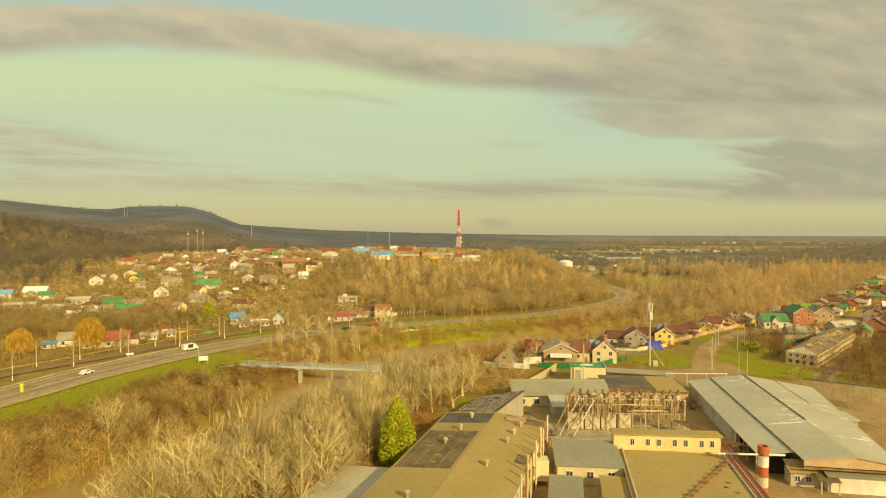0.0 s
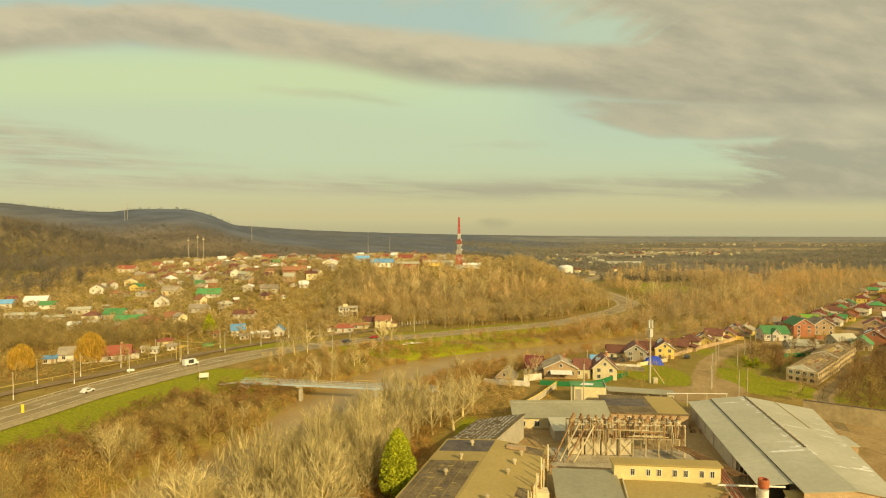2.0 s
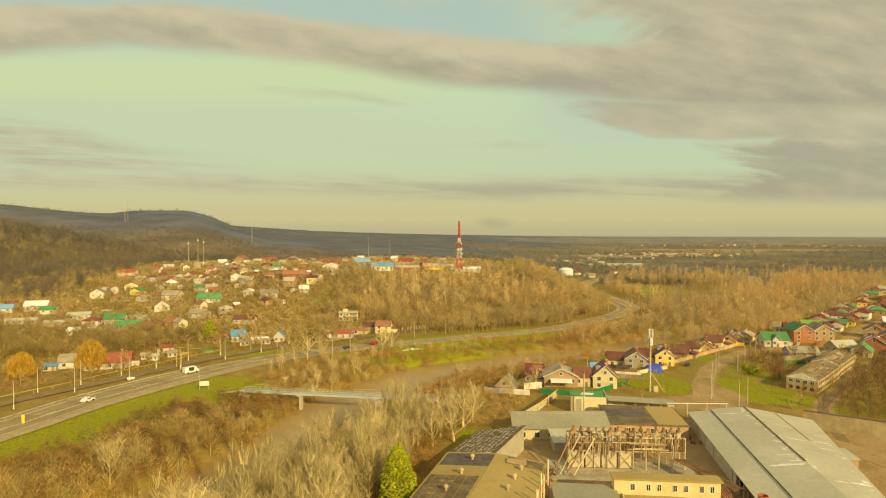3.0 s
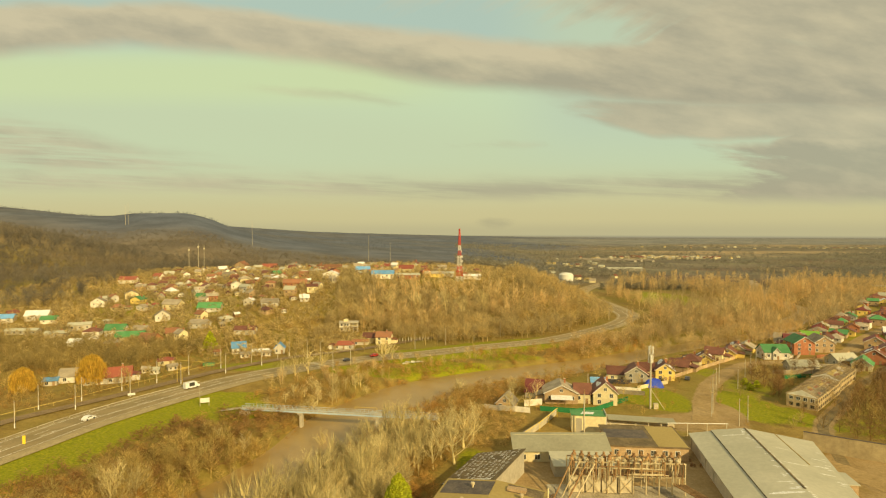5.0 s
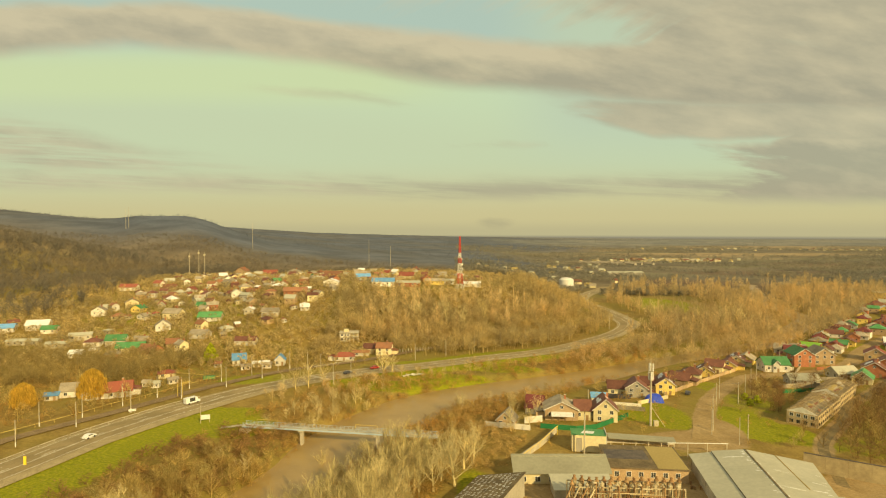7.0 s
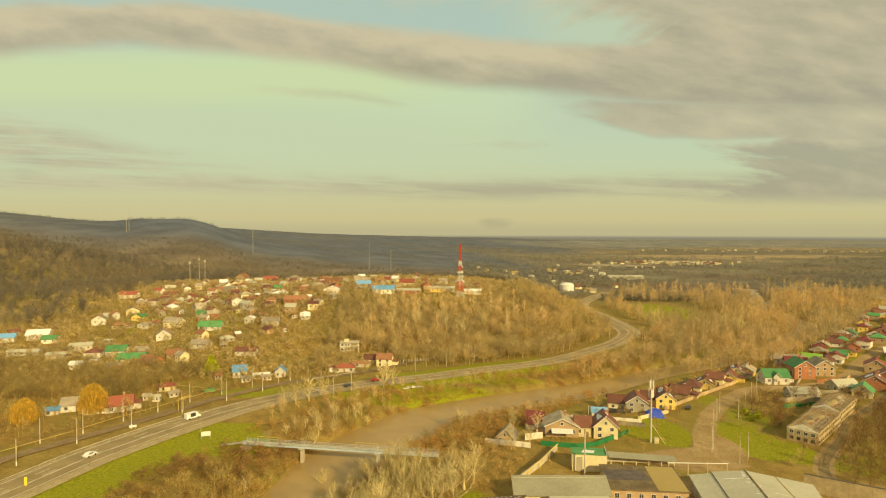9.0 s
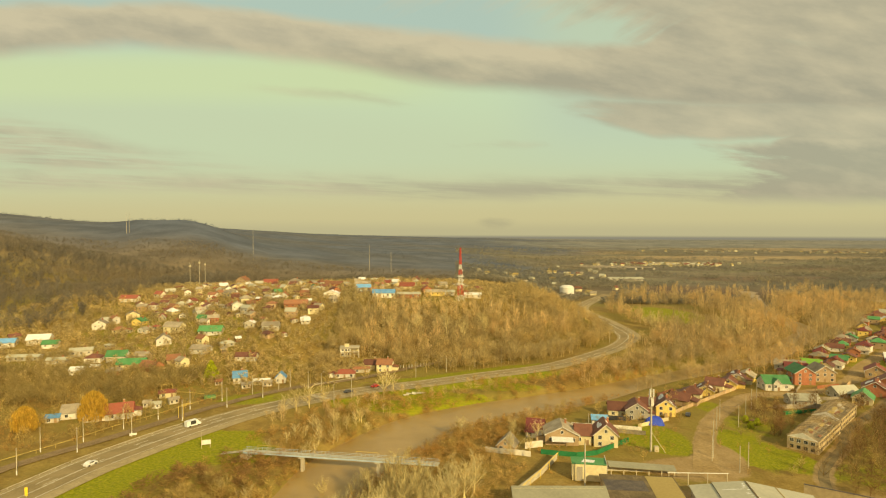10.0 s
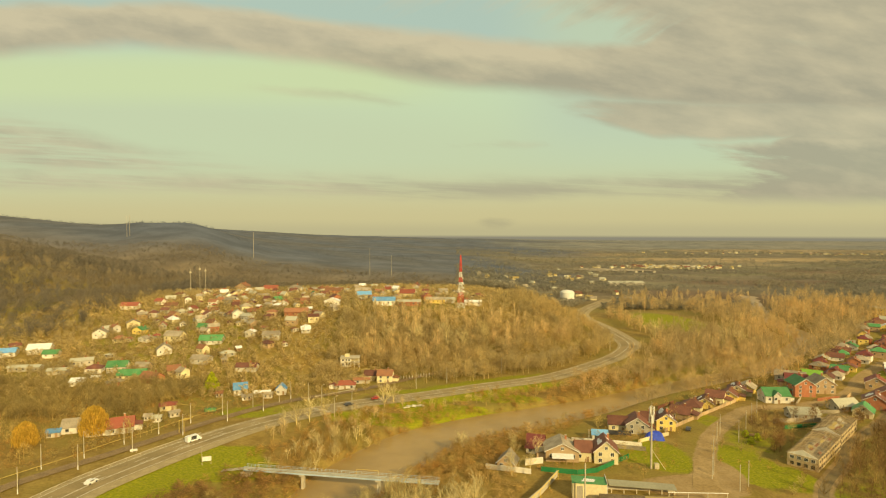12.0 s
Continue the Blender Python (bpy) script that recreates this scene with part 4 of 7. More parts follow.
part("attic_roof", obox(-11.2, 11.2, 14.55, 18.0, 7.02, 7.3), "roof_felt", attic)
for xx in (-7.0, -3.8, -1.6, 1.6, 3.8, 7.0, 9.1):
    window(attic, 0.75, 1.3, pose(xx, 14.95, 5.5))
for xx in (-10.6, 9.4, 10.6):
    part("gutter_pipe", Soup().tube((xx, -26, 4.0), (xx, 14.3, 4.0), 0.18, sides=8), "steel_light", main)
rib = part("roof_walkway", obox(-0.4, 0.4, -16, 16, 3.82, 4.1), "rust", main, at=pose(2.5, 0, 0, 0, 0, -32))
pipes = thing("pipe_run", 56.0, 108, 0, -11, "bundle of rusty pipes on low trestles", "pipes", FAC)
for i in range(4):
    part("pipe", Soup().tube((i * 0.55, -14, 4.1), (i * 0.55, 20, 4.1), 0.2, sides=8), "pipe_red", pipes)
for yy in (-12, -4, 4, 12, 19):
    part("trestle", obox(-0.4, 2.1, yy - 0.12, yy + 0.12, -0.5, 3.9), "steel_light", pipes)

# mid roofs in the yard
mid = thing("workshop", 29.2, 115.6, 0, -6, "workshop with a plain grey sheet roof", "factory", FAC)
part("wall", obox(-6.3, 6.3, -4.4, 6.5, -1, 3.6), "render_cream", mid)
part("roof", Soup().prism([(-6.7, -4.8, 3.65), (6.7, -4.8, 3.65), (6.7, 7, 4.7), (-6.7, 7, 4.7)], 0.15), "roof_grey", mid)
for i in range(3):
    window(mid, 1.2, 1.2, pose(-4 + 4 * i, -4.4, 2.0))
low = thing("store", 21.4, 99.0, 0, -12, "narrow store with a pale sheet roof", "shed", FAC)
part("wall", obox(-2.8, 2.8, -9, 9, -1, 2.8), "render_cream", low)
part("roof", Soup().prism([(-3.1, -9.4, 2.85), (3.1, -9.4, 2.85), (3.1, 9.4, 3.1), (-3.1, 9.4, 3.1)], 0.15), "roof_grey", low)
low2 = thing("store", 31.0, 101, 0, -11, "small store with a felt roof", "shed", FAC)
part("wall", obox(-2.4, 2.4, -8, 7, -1, 2.9), "render_cream", low2)
part("roof", obox(-2.7, 2.7, -8.4, 7.3, 2.92, 3.15), "roof_felt", low2)
tank = thing("silo", 19.0, 112.0, 0, 0, "square pale steel silo on legs", "silo", FAC)
part("body", obox(-1.6, 1.6, -1.3, 1.3, 1.0, 5.0), "render_cream", tank)
for lx in (-1.3, 1.3):
    for ly in (-1.1, 1.1):
        part("leg", obox(lx - 0.1, lx + 0.1, ly - 0.1, ly + 0.1, -0.5, 1.0), "rust", tank)

# filter rack with cyclones
rack = thing("filter_rack", 45.5, 143.5, 0, -3, "steel rack of dust cyclones and pipework", "machinery", FAC)
RX, N = 14.2, 9
for i in range(N + 1):
    x = -RX + 2 * RX * i / N
    for y in (-1.8, 2.2):
        part("column", obox(x - 0.13, x + 0.13, y - 0.13, y + 0.13, -0.5, 8.0), "pipe_grey", rack)
for z in (4.3, 7.8):
    for y in (-1.8, 2.2):
        part("beam", obox(-RX, RX, y - 0.12, y + 0.12, z, z + 0.25), "pipe_grey", rack)
part("deck", obox(-RX, RX, -1.6, 2.0, 4.56, 4.64), "rust", rack)
cyc = Soup().lathe([(0.12, 4.7), (0.16, 5.3), (0.55, 7.2), (0.55, 8.5), (0.62, 8.5), (0.62, 8.6), (0.25, 8.8), (0.25, 9.1)], 10).mesh("cyclone")
cyc.materials.append(MAT["pipe_grey"])
dome = Soup().lathe([(0.60, 8.4), (0.62, 8.75), (0.30, 9.05), (0.30, 9.5), (0.42, 9.55), (0.1, 9.7)], 10).mesh("hood")
dome.materials.append(MAT["rust"])
rnd = random.Random(8)
for i in range(30):
    x = -RX + 0.7 + (2 * RX - 1.4) * i / 29
    c = part("cyclone", cyc, None, rack, at=pose(x, (-1.1, 0.9)[i % 2], rnd.uniform(-0.35, 0.3)))
    if i % 2 or i % 5 == 0:
        part("hood", dome, None, c)
    if i % 3 == 0:
        part("elbow", Soup().tube((0, -0.5, 8.2), (0.2, -1.1, 8.7), 0.16, sides=6).tube((0.2, -1.1, 8.7), (0.2, -1.2, 5.4), 0.16, sides=6), "rust", c)
for i in range(64):
    x = -RX + rnd.uniform(0.3, 2 * RX - 0.3)
    z0 = rnd.uniform(3.0, 6.0)
    part("pipe", Soup().tube((x, -2.1, z0), (x, -2.1, z0 + rnd.uniform(2, 3.5)), 0.11, sides=6), rnd.choice(("pipe_grey", "rust", "rust", "steel_light")), rack)
for i in range(9):
    x, l, z0 = rnd.uniform(-RX, RX * 0.5), rnd.uniform(2.5, 9), rnd.uniform(4.6, 8.6)
    part("pipe", Soup().tube((x, -2.2, z0), (min(x + l, RX), -2.2, z0), 0.13, sides=6), rnd.choice(("rust", "pipe_grey")), rack)
for i in range(4):
    x = -RX + 0.2 + i * 4.0
    hop = part("hopper", obox(x, x + 3.6, -1.6, 1.8, 0.2, 4.2), "steel_light", rack)
    part("brace", Soup().tube((x + 0.1, -1.95, 0.3), (x + 3.5, -1.95, 4.1), 0.09, sides=4).tube((x + 3.5, -1.95, 0.3), (x + 0.1, -1.95, 4.1), 0.09, sides=4), "pipe_grey", hop)
for i in range(4):
    part("duct", Soup().tube((-RX + 0.6 + i * 1.9, -2.0, 8.4 - 0.2 * i), (-RX - 4.4 + i * 1.6, -6.0 - 0.4 * i, 0.4), 0.19, sides=8), ("rust", "pipe_grey")[i % 2], rack)
part("floor_slab", obox(-RX - 5, RX + 2, -9, 3, -0.8, 0.06), "concrete_old", rack)
for i in range(6):
    part("duct", Soup().tube((RX - 0.4 - i * 0.5, -2.5, 3.0), (RX + 6.4 - i * 0.5, -20, 3.4), 0.2, sides=8), "rust", rack)

# great warehouse
wh = thing("warehouse", 64.0, 117.0, 0, -10, "wide warehouse with a low grey metal roof", "warehouse", FAC)
WW, WL = 31.0, 57.0
part("wall", obox(0.6, 0.9, 14, WL - 0.5, -1, 3.9).box(0.9, 6.7, 20, 20.3, -1, 4.1).prism([(6.7, -0.5, -1), (24.0, -0.5, -1), (33.8, WL - 0.5, -1), (6.7, WL - 0.5, -1)], 4.6), "render_grey", wh)
for i in range(8):
    part("post", obox(0.4, 0.7, 0.6 + i * 1.8, 0.9 + i * 1.8, -1, 3.95) if i in (0, 3, 6) else obox(0.45, 0.65, 0.6 + i * 7.8, 0.9 + i * 7.8, -1, 3.95), "concrete", wh)
part("side_roof", Soup().prism([(0, -1.5, 4.2), (6.6, -1.5, 5.2), (6.6, WL, 5.2), (0, WL, 4.2)], 0.16), "roof_sheet", wh)
ridge = 15.8
part("roof", Soup().prism([(6.5, -6.5, 5.5), (ridge, -6.5, 6.6), (ridge, WL + 0.2, 6.6), (6.5, WL + 0.2, 5.5)], 0.16)
     .prism([(ridge, -6.5, 6.6), (23.5, -6.5, 5.435), (34.5, WL + 0.2, 3.77), (ridge, WL + 0.2, 6.6)], 0.16), "roof_sheet", wh)
part("gable_wall", Soup().prism([(6.7, -6.1, 4.4), (6.7, -6.1, 5.4), (ridge, -6.1, 6.5), (23.2, -6.1, 5.35), (23.2, -6.1, 4.4)], 0.2), "brick_tan", wh)
part("ridge_cap", obox(ridge - 0.24, ridge + 0.24, 16, WL + 0.2, 6.7, 6.88), "roof_felt_dark", wh)
part("valley_gutter", obox(6.42, 6.6, -0.2, WL, 5.4, 5.6), "roof_felt_dark", wh)
part("gutter", obox(24.0, 24.3, 34, WL, 5.5, 5.6), "roof_felt", wh)
part("eaves_board", obox(6.5, 23.5, -6.75, -6.5, 4.1, 4.4), "rust", wh)
rnd = random.Random(33)


def frost(a, b, l, w):
    """A ragged strip of old snow on the roof, from a across by l."""
    def zr(x):
        return 5.5 + (x - 6.5) * 0.1183 + 0.17 if x < ridge else 6.6 - (x - ridge) * 0.1513 + 0.17
    n, up, dn, y = max(4, int(l * 1.6)), [], [], b
    for i in range(n + 1):
        x = a + l * i / n
        y += rnd.uniform(-0.14, 0.14)
        q = w * (math.sin(math.pi * (i + 0.15) / (n + 0.3)) ** 0.5) * rnd.uniform(0.45, 1.0)
        up.append((x, y + q, zr(x)))
        dn.append((x, y - q * 0.7, zr(x)))
    part("frost_patch", Soup().prism(dn + up[::-1], 0.02), "snow", wh)


for a, b, l, w in ((7.4, 14, 7.8, 0.75), (12.6, 16.5, 2.6, 0.5), (11.2, 20.5, 4.0, 0.2), (17.2, 33, 6, 0.28), (24.5, 29, 3.4, 0.35), (17.4, 6.5, 3, 0.3), (21.0, 7.5, 4.6, 0.55), (24.4, 9.4, 1.2, 1.5), (8.0, 52, 6.2, 0.3), (25, 34, 4.0, 0.3), (27, 40, 2.4, 0.3), (26, 25, 3.0, 0.22), (19, 44, 4, 0.2)):
    frost(a, b, l, w)
for k in range(26):
    frost(ridge - rnd.uniform(0.9, 2.2), rnd.uniform(16, 56), rnd.uniform(0.6, 1.4), rnd.uniform(0.12, 0.45))
for k in range(12):
    y = rnd.uniform(4, 50)
    frost(23.4 + y * 0.17 - rnd.uniform(0.4, 1.4), y, rnd.uniform(0.8, 1.6), rnd.uniform(0.1, 0.3))
for k in range(30):
    frost(ridge + rnd.uniform(-0.5, 0.3), rnd.uniform(12, 56), rnd.uniform(0.5, 1.3), rnd.uniform(0.12, 0.4))
brk = thing("brick_store", 98.6, 142.5, 0, -10, "small orange brick store with a window", "shed", FAC)
part("wall", obox(-3, 3, -3, 4, -1, 3.4), "brick_tan", brk)
part("roof", obox(-3.3, 3.3, -3.3, 4.3, 3.42, 3.65), "roof_sheet", brk)
window(brk, 1.2, 1.0, pose(1, -3, 2.0))
# panel added across the open bay to stand for its shaded inside
part("bay_door", obox(0.9, 6.6, 0.3, 0.5, -1, 4.0), "bay_shade", wh, "dark panel across the bay, shade put into its colour")
gate = thing("loading_bay", 72, 110.0, 0, -10, "low whitewashed loading bay with a grey canopy", "shed", FAC)
part("wall", obox(1.5, 32, -1.6, 2.6, -1, 2.95), "render_white", gate)
part("canopy", Soup().prism([(1.2, -1.9, 3.0), (32, -1.9, 3.0), (32, 2.6, 3.9), (1.2, 2.6, 3.9)], 0.14), "roof_grey", gate)
part("side_wall", obox(-4.4, 1.3, 0.2, 3.2, -1, 2.9), "render_grey", gate)
part("side_canopy", Soup().prism([(-4.7, -0.2, 2.6), (1.4, -0.2, 2.6), (1.4, 3.4, 4.0), (-4.7, 3.4, 4.0)], 0.12), "roof_felt", gate)
for xx in (-3.2, -1.2):
    window(gate, 0.9, 1.0, pose(xx, 0.2, 1.5))
part("porch_roof", Soup().prism([(-0.5, -3.0, 2.4), (3.2, -3.0, 2.4), (3.2, -0.3, 3.0), (-0.5, -0.3, 3.0)], 0.1), "roof_felt_dark", gate)
for xx in (-0.2, 2.9):
    part("post", obox(xx - 0.1, xx + 0.1, -2.9, -2.7, -1, 2.38), "steel_light", gate)

# striped chimney
chim = thing("chimney_stack", 60.9, 108.5, 0, 0, "red and white banded brick chimney stack", "chimney")
for i in range(6):
    z1 = 8.8 - i * 1.95
    m = "chimney_red" if i % 2 == 0 else "render_white"
    rings = [(0.93, z1 - 1.95), (0.92, z1)] if i else [(0.92, z1 - 1.6), (1.0, z1 - 1.5), (1.0, z1 - 0.3), (0.9, z1), (0.72, z1), (0.72, z1 - 0.6)]
    part("band", Soup().lathe(rings, 20), m, chim)
# a round tube stands for the white front edge beam of the bay
part("lintel_pipe", Soup().tube((-6, 2.5, 5.2), (7.0, 2.5, 5.2), 0.2, sides=8), "white_paint", thing("bay_beam", 60.6, 111, 0, -4, "white beam along the front edge of the bay", "pipes", FAC))

# yellow workshop at the back gate, with its flue
yb = thing("gatehouse", 47.6, 190, 0, -8, "tall cream gatehouse with a green roof", "gatehouse", FAC)
part("wall", obox(-5.4, 5.4, -4.5, 0.4, -1, 5.5), "render_cream", yb)
part("side_wall", obox(5.41, 5.62, -4.5, 2.4, -1, 6.2), "render_white", yb, "white right-hand gable wall")
part("bay_door", obox(-4.1, -2.2, -4.56, -4.48, 0, 4.6), "render_grey", yb, "tall tan panel on the front wall")
part("roof", Soup().prism([(-5.7, -4.75, 5.55), (5.38, -4.75, 5.55), (5.38, 0.6, 5.8), (-5.7, 0.6, 5.8)], 0.14), "roof_green", yb)
part("snow_patch", Soup().prism([(-2.6, -3.4, 5.76), (1.4, -3.4, 5.76), (2.0, -1.6, 5.85), (-1.6, -1.2, 5.87)], 0.05), "snow", yb, "melting snow on the roof")
flue = thing("flue", 44.7, 182.5, 0, 0, "slim white steel flue", "chimney")
part("shaft", Soup().tube((0, 0, -1), (0, 0, 13.6), 0.26, 0.22, 10), "concrete", flue)
part("tip", Soup().tube((0, 0, 13.6), (0, 0, 15.0), 0.17, 0.16, 10), "rust", flue)
lean = thing("canopy", 66, 192, 0, -5, "long open canopy with a grey-green roof", "canopy", FAC)
part("roof", Soup().prism([(-11, -2.0, 2.5), (11, -2.0, 1.6), (11, 1.4, 2.3), (-11, 1.4, 3.2)], 0.18), "roof_grey", lean)
for i in range(6):
    part("post", obox(-10.4 + i * 4.1, -10.1 + i * 4.1, -1.9, -1.7, -1, 1.6), "steel_light", lean)
part("rear_wall", obox(-11, 11, 1.0, 1.2, -1, 2.1), "render_grey", lean)
fence("yard_wall", [(108, 172), (122, 163), (130, 158)], 5.2, 0.25, "plaster_tan", "tall tan plastered yard wall with dark coping", posts=0.0, cap="felt_new")
fence("yard_wall", [(22, 176), (32, 190), (40, 204)], 2.2, 0.25, "concrete", "pale concrete panel wall beside scrub")

gasline = thing("gas_pipe", 71, 182, 0, -2, "white gas pipe on tall supports at the back gate", "pipes", FAC)
part("run", Soup().tube((0, 0, 4.4), (19, 0, 4.4), 0.14, sides=8), "white_paint", gasline)
for k in range(4):
    part("support", obox(0.2 + k * 6.1, 0.4 + k * 6.1, -0.1, 0.1, -1, 4.3), "steel_light", gasline)
yellow = thing("gas_pipe", 23, 174, 0, 0, "thin yellow gas pipe along the yard wall", "pipes", FAC)
part("run", Soup().tube((0, 0, 3.0), (9, 14, 3.0), 0.1, sides=6).tube((9, 14, 3.0), (17, 28, 3.0), 0.1, sides=6), "yellow_paint", yellow)
for k in range(5):
    part("support", obox(k * 4.2 - 0.05, k * 4.2 + 0.05, k * 6.8 - 0.05, k * 6.8 + 0.05, -1, 3.0), "yellow_paint", yellow)
rnd = random.Random(61)
barrel = Soup().lathe([(0.29, 0), (0.3, 0.3), (0.29, 0.6), (0.3, 0.88)], 12).mesh("drum")
barrel.materials.append(MAT["rust"])
for k in range(16):
    bx, by = rnd.choice(((25, 134), (28, 131), (76, 150), (70, 160), (33, 100))) 
    bx, by = bx + rnd.uniform(-2, 2), by + rnd.uniform(-2, 2)
    d = thing("drum", bx, by, 0.0, 0, "rusty steel drum in the factory yard", "drum", "yard drums")
    part("shell", barrel, None, d)
for k in range(12):
    bx, by = rnd.choice(((24, 137), (71, 140), (73, 152), (27, 105), (104, 150))) 
    p = thing("pallet", bx + rnd.uniform(-2, 2), by + rnd.uniform(-3, 3), 0.0, rnd.uniform(0, 90), "grey wooden pallet lying in the yard", "pallet", "yard pallets")
    for j in range(5):
        part("board", obox(-0.6, 0.6, -0.5 + j * 0.22, -0.36 + j * 0.22, 0.1, 0.13), "wood", p)
    for j in range(3):
        part("bearer", obox(-0.6 + j * 0.55, -0.5 + j * 0.55, -0.5, 0.52, 0.0, 0.1), "wood", p)
scrap = thing("scrap_heap", 26, 139, 0, 0, "tangle of dark scrap metal beside the rack", "scrap", FAC)
for k in range(26):
    a = Vector((rnd.uniform(-3, 3), rnd.uniform(-2, 2), rnd.uniform(0, 0.5)))
    part("bar", Soup().tube(a, a + Vector((rnd.uniform(-2.4, 2.4), rnd.uniform(-2, 2), rnd.uniform(0.1, 1.4))), rnd.uniform(0.05, 0.14), sides=5), rnd.choice(("rust", "rail_steel", "car_dark")), scrap)
# pipes, ladder and boxes along the hall's yard side
for k in range(9):
    y0 = 2 + k * 3.9
    part("wall_pipe", Soup().tube((HW / 2 + 0.45, y0, 1.0 + (k % 3) * 1.4), (HW / 2 + 0.45, y0 + 4.6, 1.2 + (k % 3) * 1.4), 0.14, sides=6), ("rust", "pipe_grey", "rust")[k % 3], hall)
    part("wall_box", obox(HW / 2 + 0.02, HW / 2 + 0.7, y0 + 1.0, y0 + 2.0, 2.2 + (k % 2), 4.0 + (k % 2) * 0.6), ("steel_light", "rust")[k % 2], hall)
for k in range(7):
    window(hall, 1.2, 1.6, pose(HW / 2, 4 + k * 4.6, 4.6, 0, 0, 90))
# stains and cables over the flat roofs
for k in range(16):
    x, y, w, d = rnd.uniform(4.5, 9.5), rnd.uniform(-16, 10), rnd.uniform(0.3, 0.8), rnd.uniform(0.2, 0.5)
    pts = [(x + w * math.cos(a) * rnd.uniform(0.7, 1.1), y + d * math.sin(a) * rnd.uniform(0.7, 1.1), 3.81) for a in [2 * math.pi * j / 9 for j in range(9)]]
    part("felt_patch", Soup().prism(pts, 0.015), "roof_felt_dark", main)
for k in range(13):
    part("walkway_block", obox(-0.55, 0.55, -15 + k * 2.4, -14.4 + k * 2.4, 4.1, 4.3), "rust", main, at=pose(2.5, 0, 0, 0, 0, -32))

# -- village by the river --
house(61.2, 219.5, -8, 8.8, 9, 4.8, 3.9, "render_cream", "roof_brown", storeys=2)
house(53.2, 221, -8, 6, 7.5, 4.0, 2.9, "render_cream", "roof_brown", "side", chimney=False, name="house_wing", category="house wing")
house(45, 222, -6, 12.5, 10, 4.2, 3.0, "brick_tan", "roof_slate", storeys=1, porch="snow")
fence("garden_wall", [(30, 214), (37, 216)], 2.4, 0.25, "render_white", "low white garden wall beside bare trees")
house(23.5, 214.5, -20, 6.5, 6.5, 2.2, 3.2, "brick_tan", "roof_slate", chimney=False)
house(36.5, 230, -18, 6.5, 8, 2.6, 4.0, "render_white", "roof_wine", "side", chimney=False)
fence("garden_wall", [(15, 212), (31, 206)], 1.9, 0.25, "render_white", "white rendered garden wall")
fence("green_fence", [(35, 208.5), (47.5, 205.5), (55, 207.5), (71, 221)], 1.8, 0.06, "green_fence", "bright green sheet-metal fence")
house(65.5, 243, -10, 6, 4.5, 2.5, 1.4, "render_white", "roof_blue", "side", chimney=False, name="hut", category="hut")
fence("garden_wall", [(53, 240), (80, 232.5)], 1.7, 0.25, "render_white", "long white rendered garden wall")
fence("dark_fence", [(64, 250), (80, 246)], 2.0, 0.06, "car_dark", "dark blue sheet-metal garden fence")
house(84, 252, -12, 9, 9, 4.4, 3.0, "render_grey", "roof_brown", storeys=2)
house(77, 256, -12, 8, 8, 3.4, 2.6, "render_cream", "roof_brown", "side", chimney=False)
house(98, 256, -12, 8, 9, 4.8, 2.8, "render_yellow", "roof_brown", storeys=2)
house(91.5, 259, -12, 6, 8, 4.0, 2.8, "render_cream", "roof_brown", "side")
cover_ob = thing("tarpaulin", 88.5, 241.5, gz(88.5, 241.5), -12, "crumpled bright blue tarpaulin over a stack of building material", "tarpaulin")
tp = Soup()
rnd = random.Random(2)
for j in range(7):
    for i in range(11):
        u, v = i / 10 * 2 - 1, j / 6 * 2 - 1
        hgt = 3.4 * (1 - abs(u) ** 5) * (1 - abs(v) ** 5) * (0.9 + 0.1 * math.sin(5 * u + 3 * v)) + rnd.uniform(-0.15, 0.15)
        tp.v.append((u * 3.9, v * 2.2, max(-0.2, hgt)))
for j in range(6):
    for i in range(10):
        a = j * 11 + i
        tp.f.append((a, a + 1, a + 12, a + 11))
part("sheet", tp, "blue_tarp", cover_ob)
fence("garden_wall", [(80, 237), (96, 246)], 1.5, 0.25, "render_cream", "low cream garden wall")
ROW = [(112, 272, "brick_tan", "roof_brown", "side"), (121, 281, "render_cream", "roof_brown", "hip"), (131, 289, "render_yellow", "roof_brown", "gable"), (140, 297, "render_cream", "roof_brown", "side"),
       (150, 303, "render_yellow", "roof_brown", "gable"), (158, 311, "render_cream", "roof_brown", "gable"), (167, 318, "render_yellow", "roof_slate", "gable")]
for i, (x, y, wl, rf, md) in enumerate(ROW):
    house(x, y, -35 + (i % 3) * 4, 8.6, 9, 2.9 + (i % 2) * 0.9, 2.5, wl, rf, md)
fence("street_wall", [(96, 250), (112, 264), (132, 281), (150, 296)], 1.6, 0.2, "brick_tan", "tan brick street wall with posts", posts=0.3)
house(170, 297, -3, 12.5, 9, 4.0, 3.2, "render_white", "roof_green", "side", chimney=False)
house(169, 293.2, -3, 3.2, 3.0, 4.4, 1.8, "render_white", "roof_green", "gable", chimney=False, name="dormer_porch", category="porch")
house(191, 309, -5, 10.5, 11, 6.4, 3.4, "brick_red", "roof_green", storeys=3)
house(205, 314, -5, 11, 10, 5.4, 3.6, "brick_tan", "roof_slate", storeys=2)
house(211, 331, -30, 10, 11, 5.4, 3.0, "render_yellow", "roof_lime", "side", storeys=2)
house(199, 326, -25, 11, 9, 4.6, 3.0, "brick_tan", "roof_wine", "side", storeys=2)
house(168, 270, -5, 13, 7, 2.8, 2.2, "render_grey", "roof_sheet", "side", chimney=False, name="shed", category="shed")
house(196, 283, 10, 12, 8, 2.8, 2.6, "render_grey", "roof_sheet", "side", chimney=False, name="shed", category="shed")
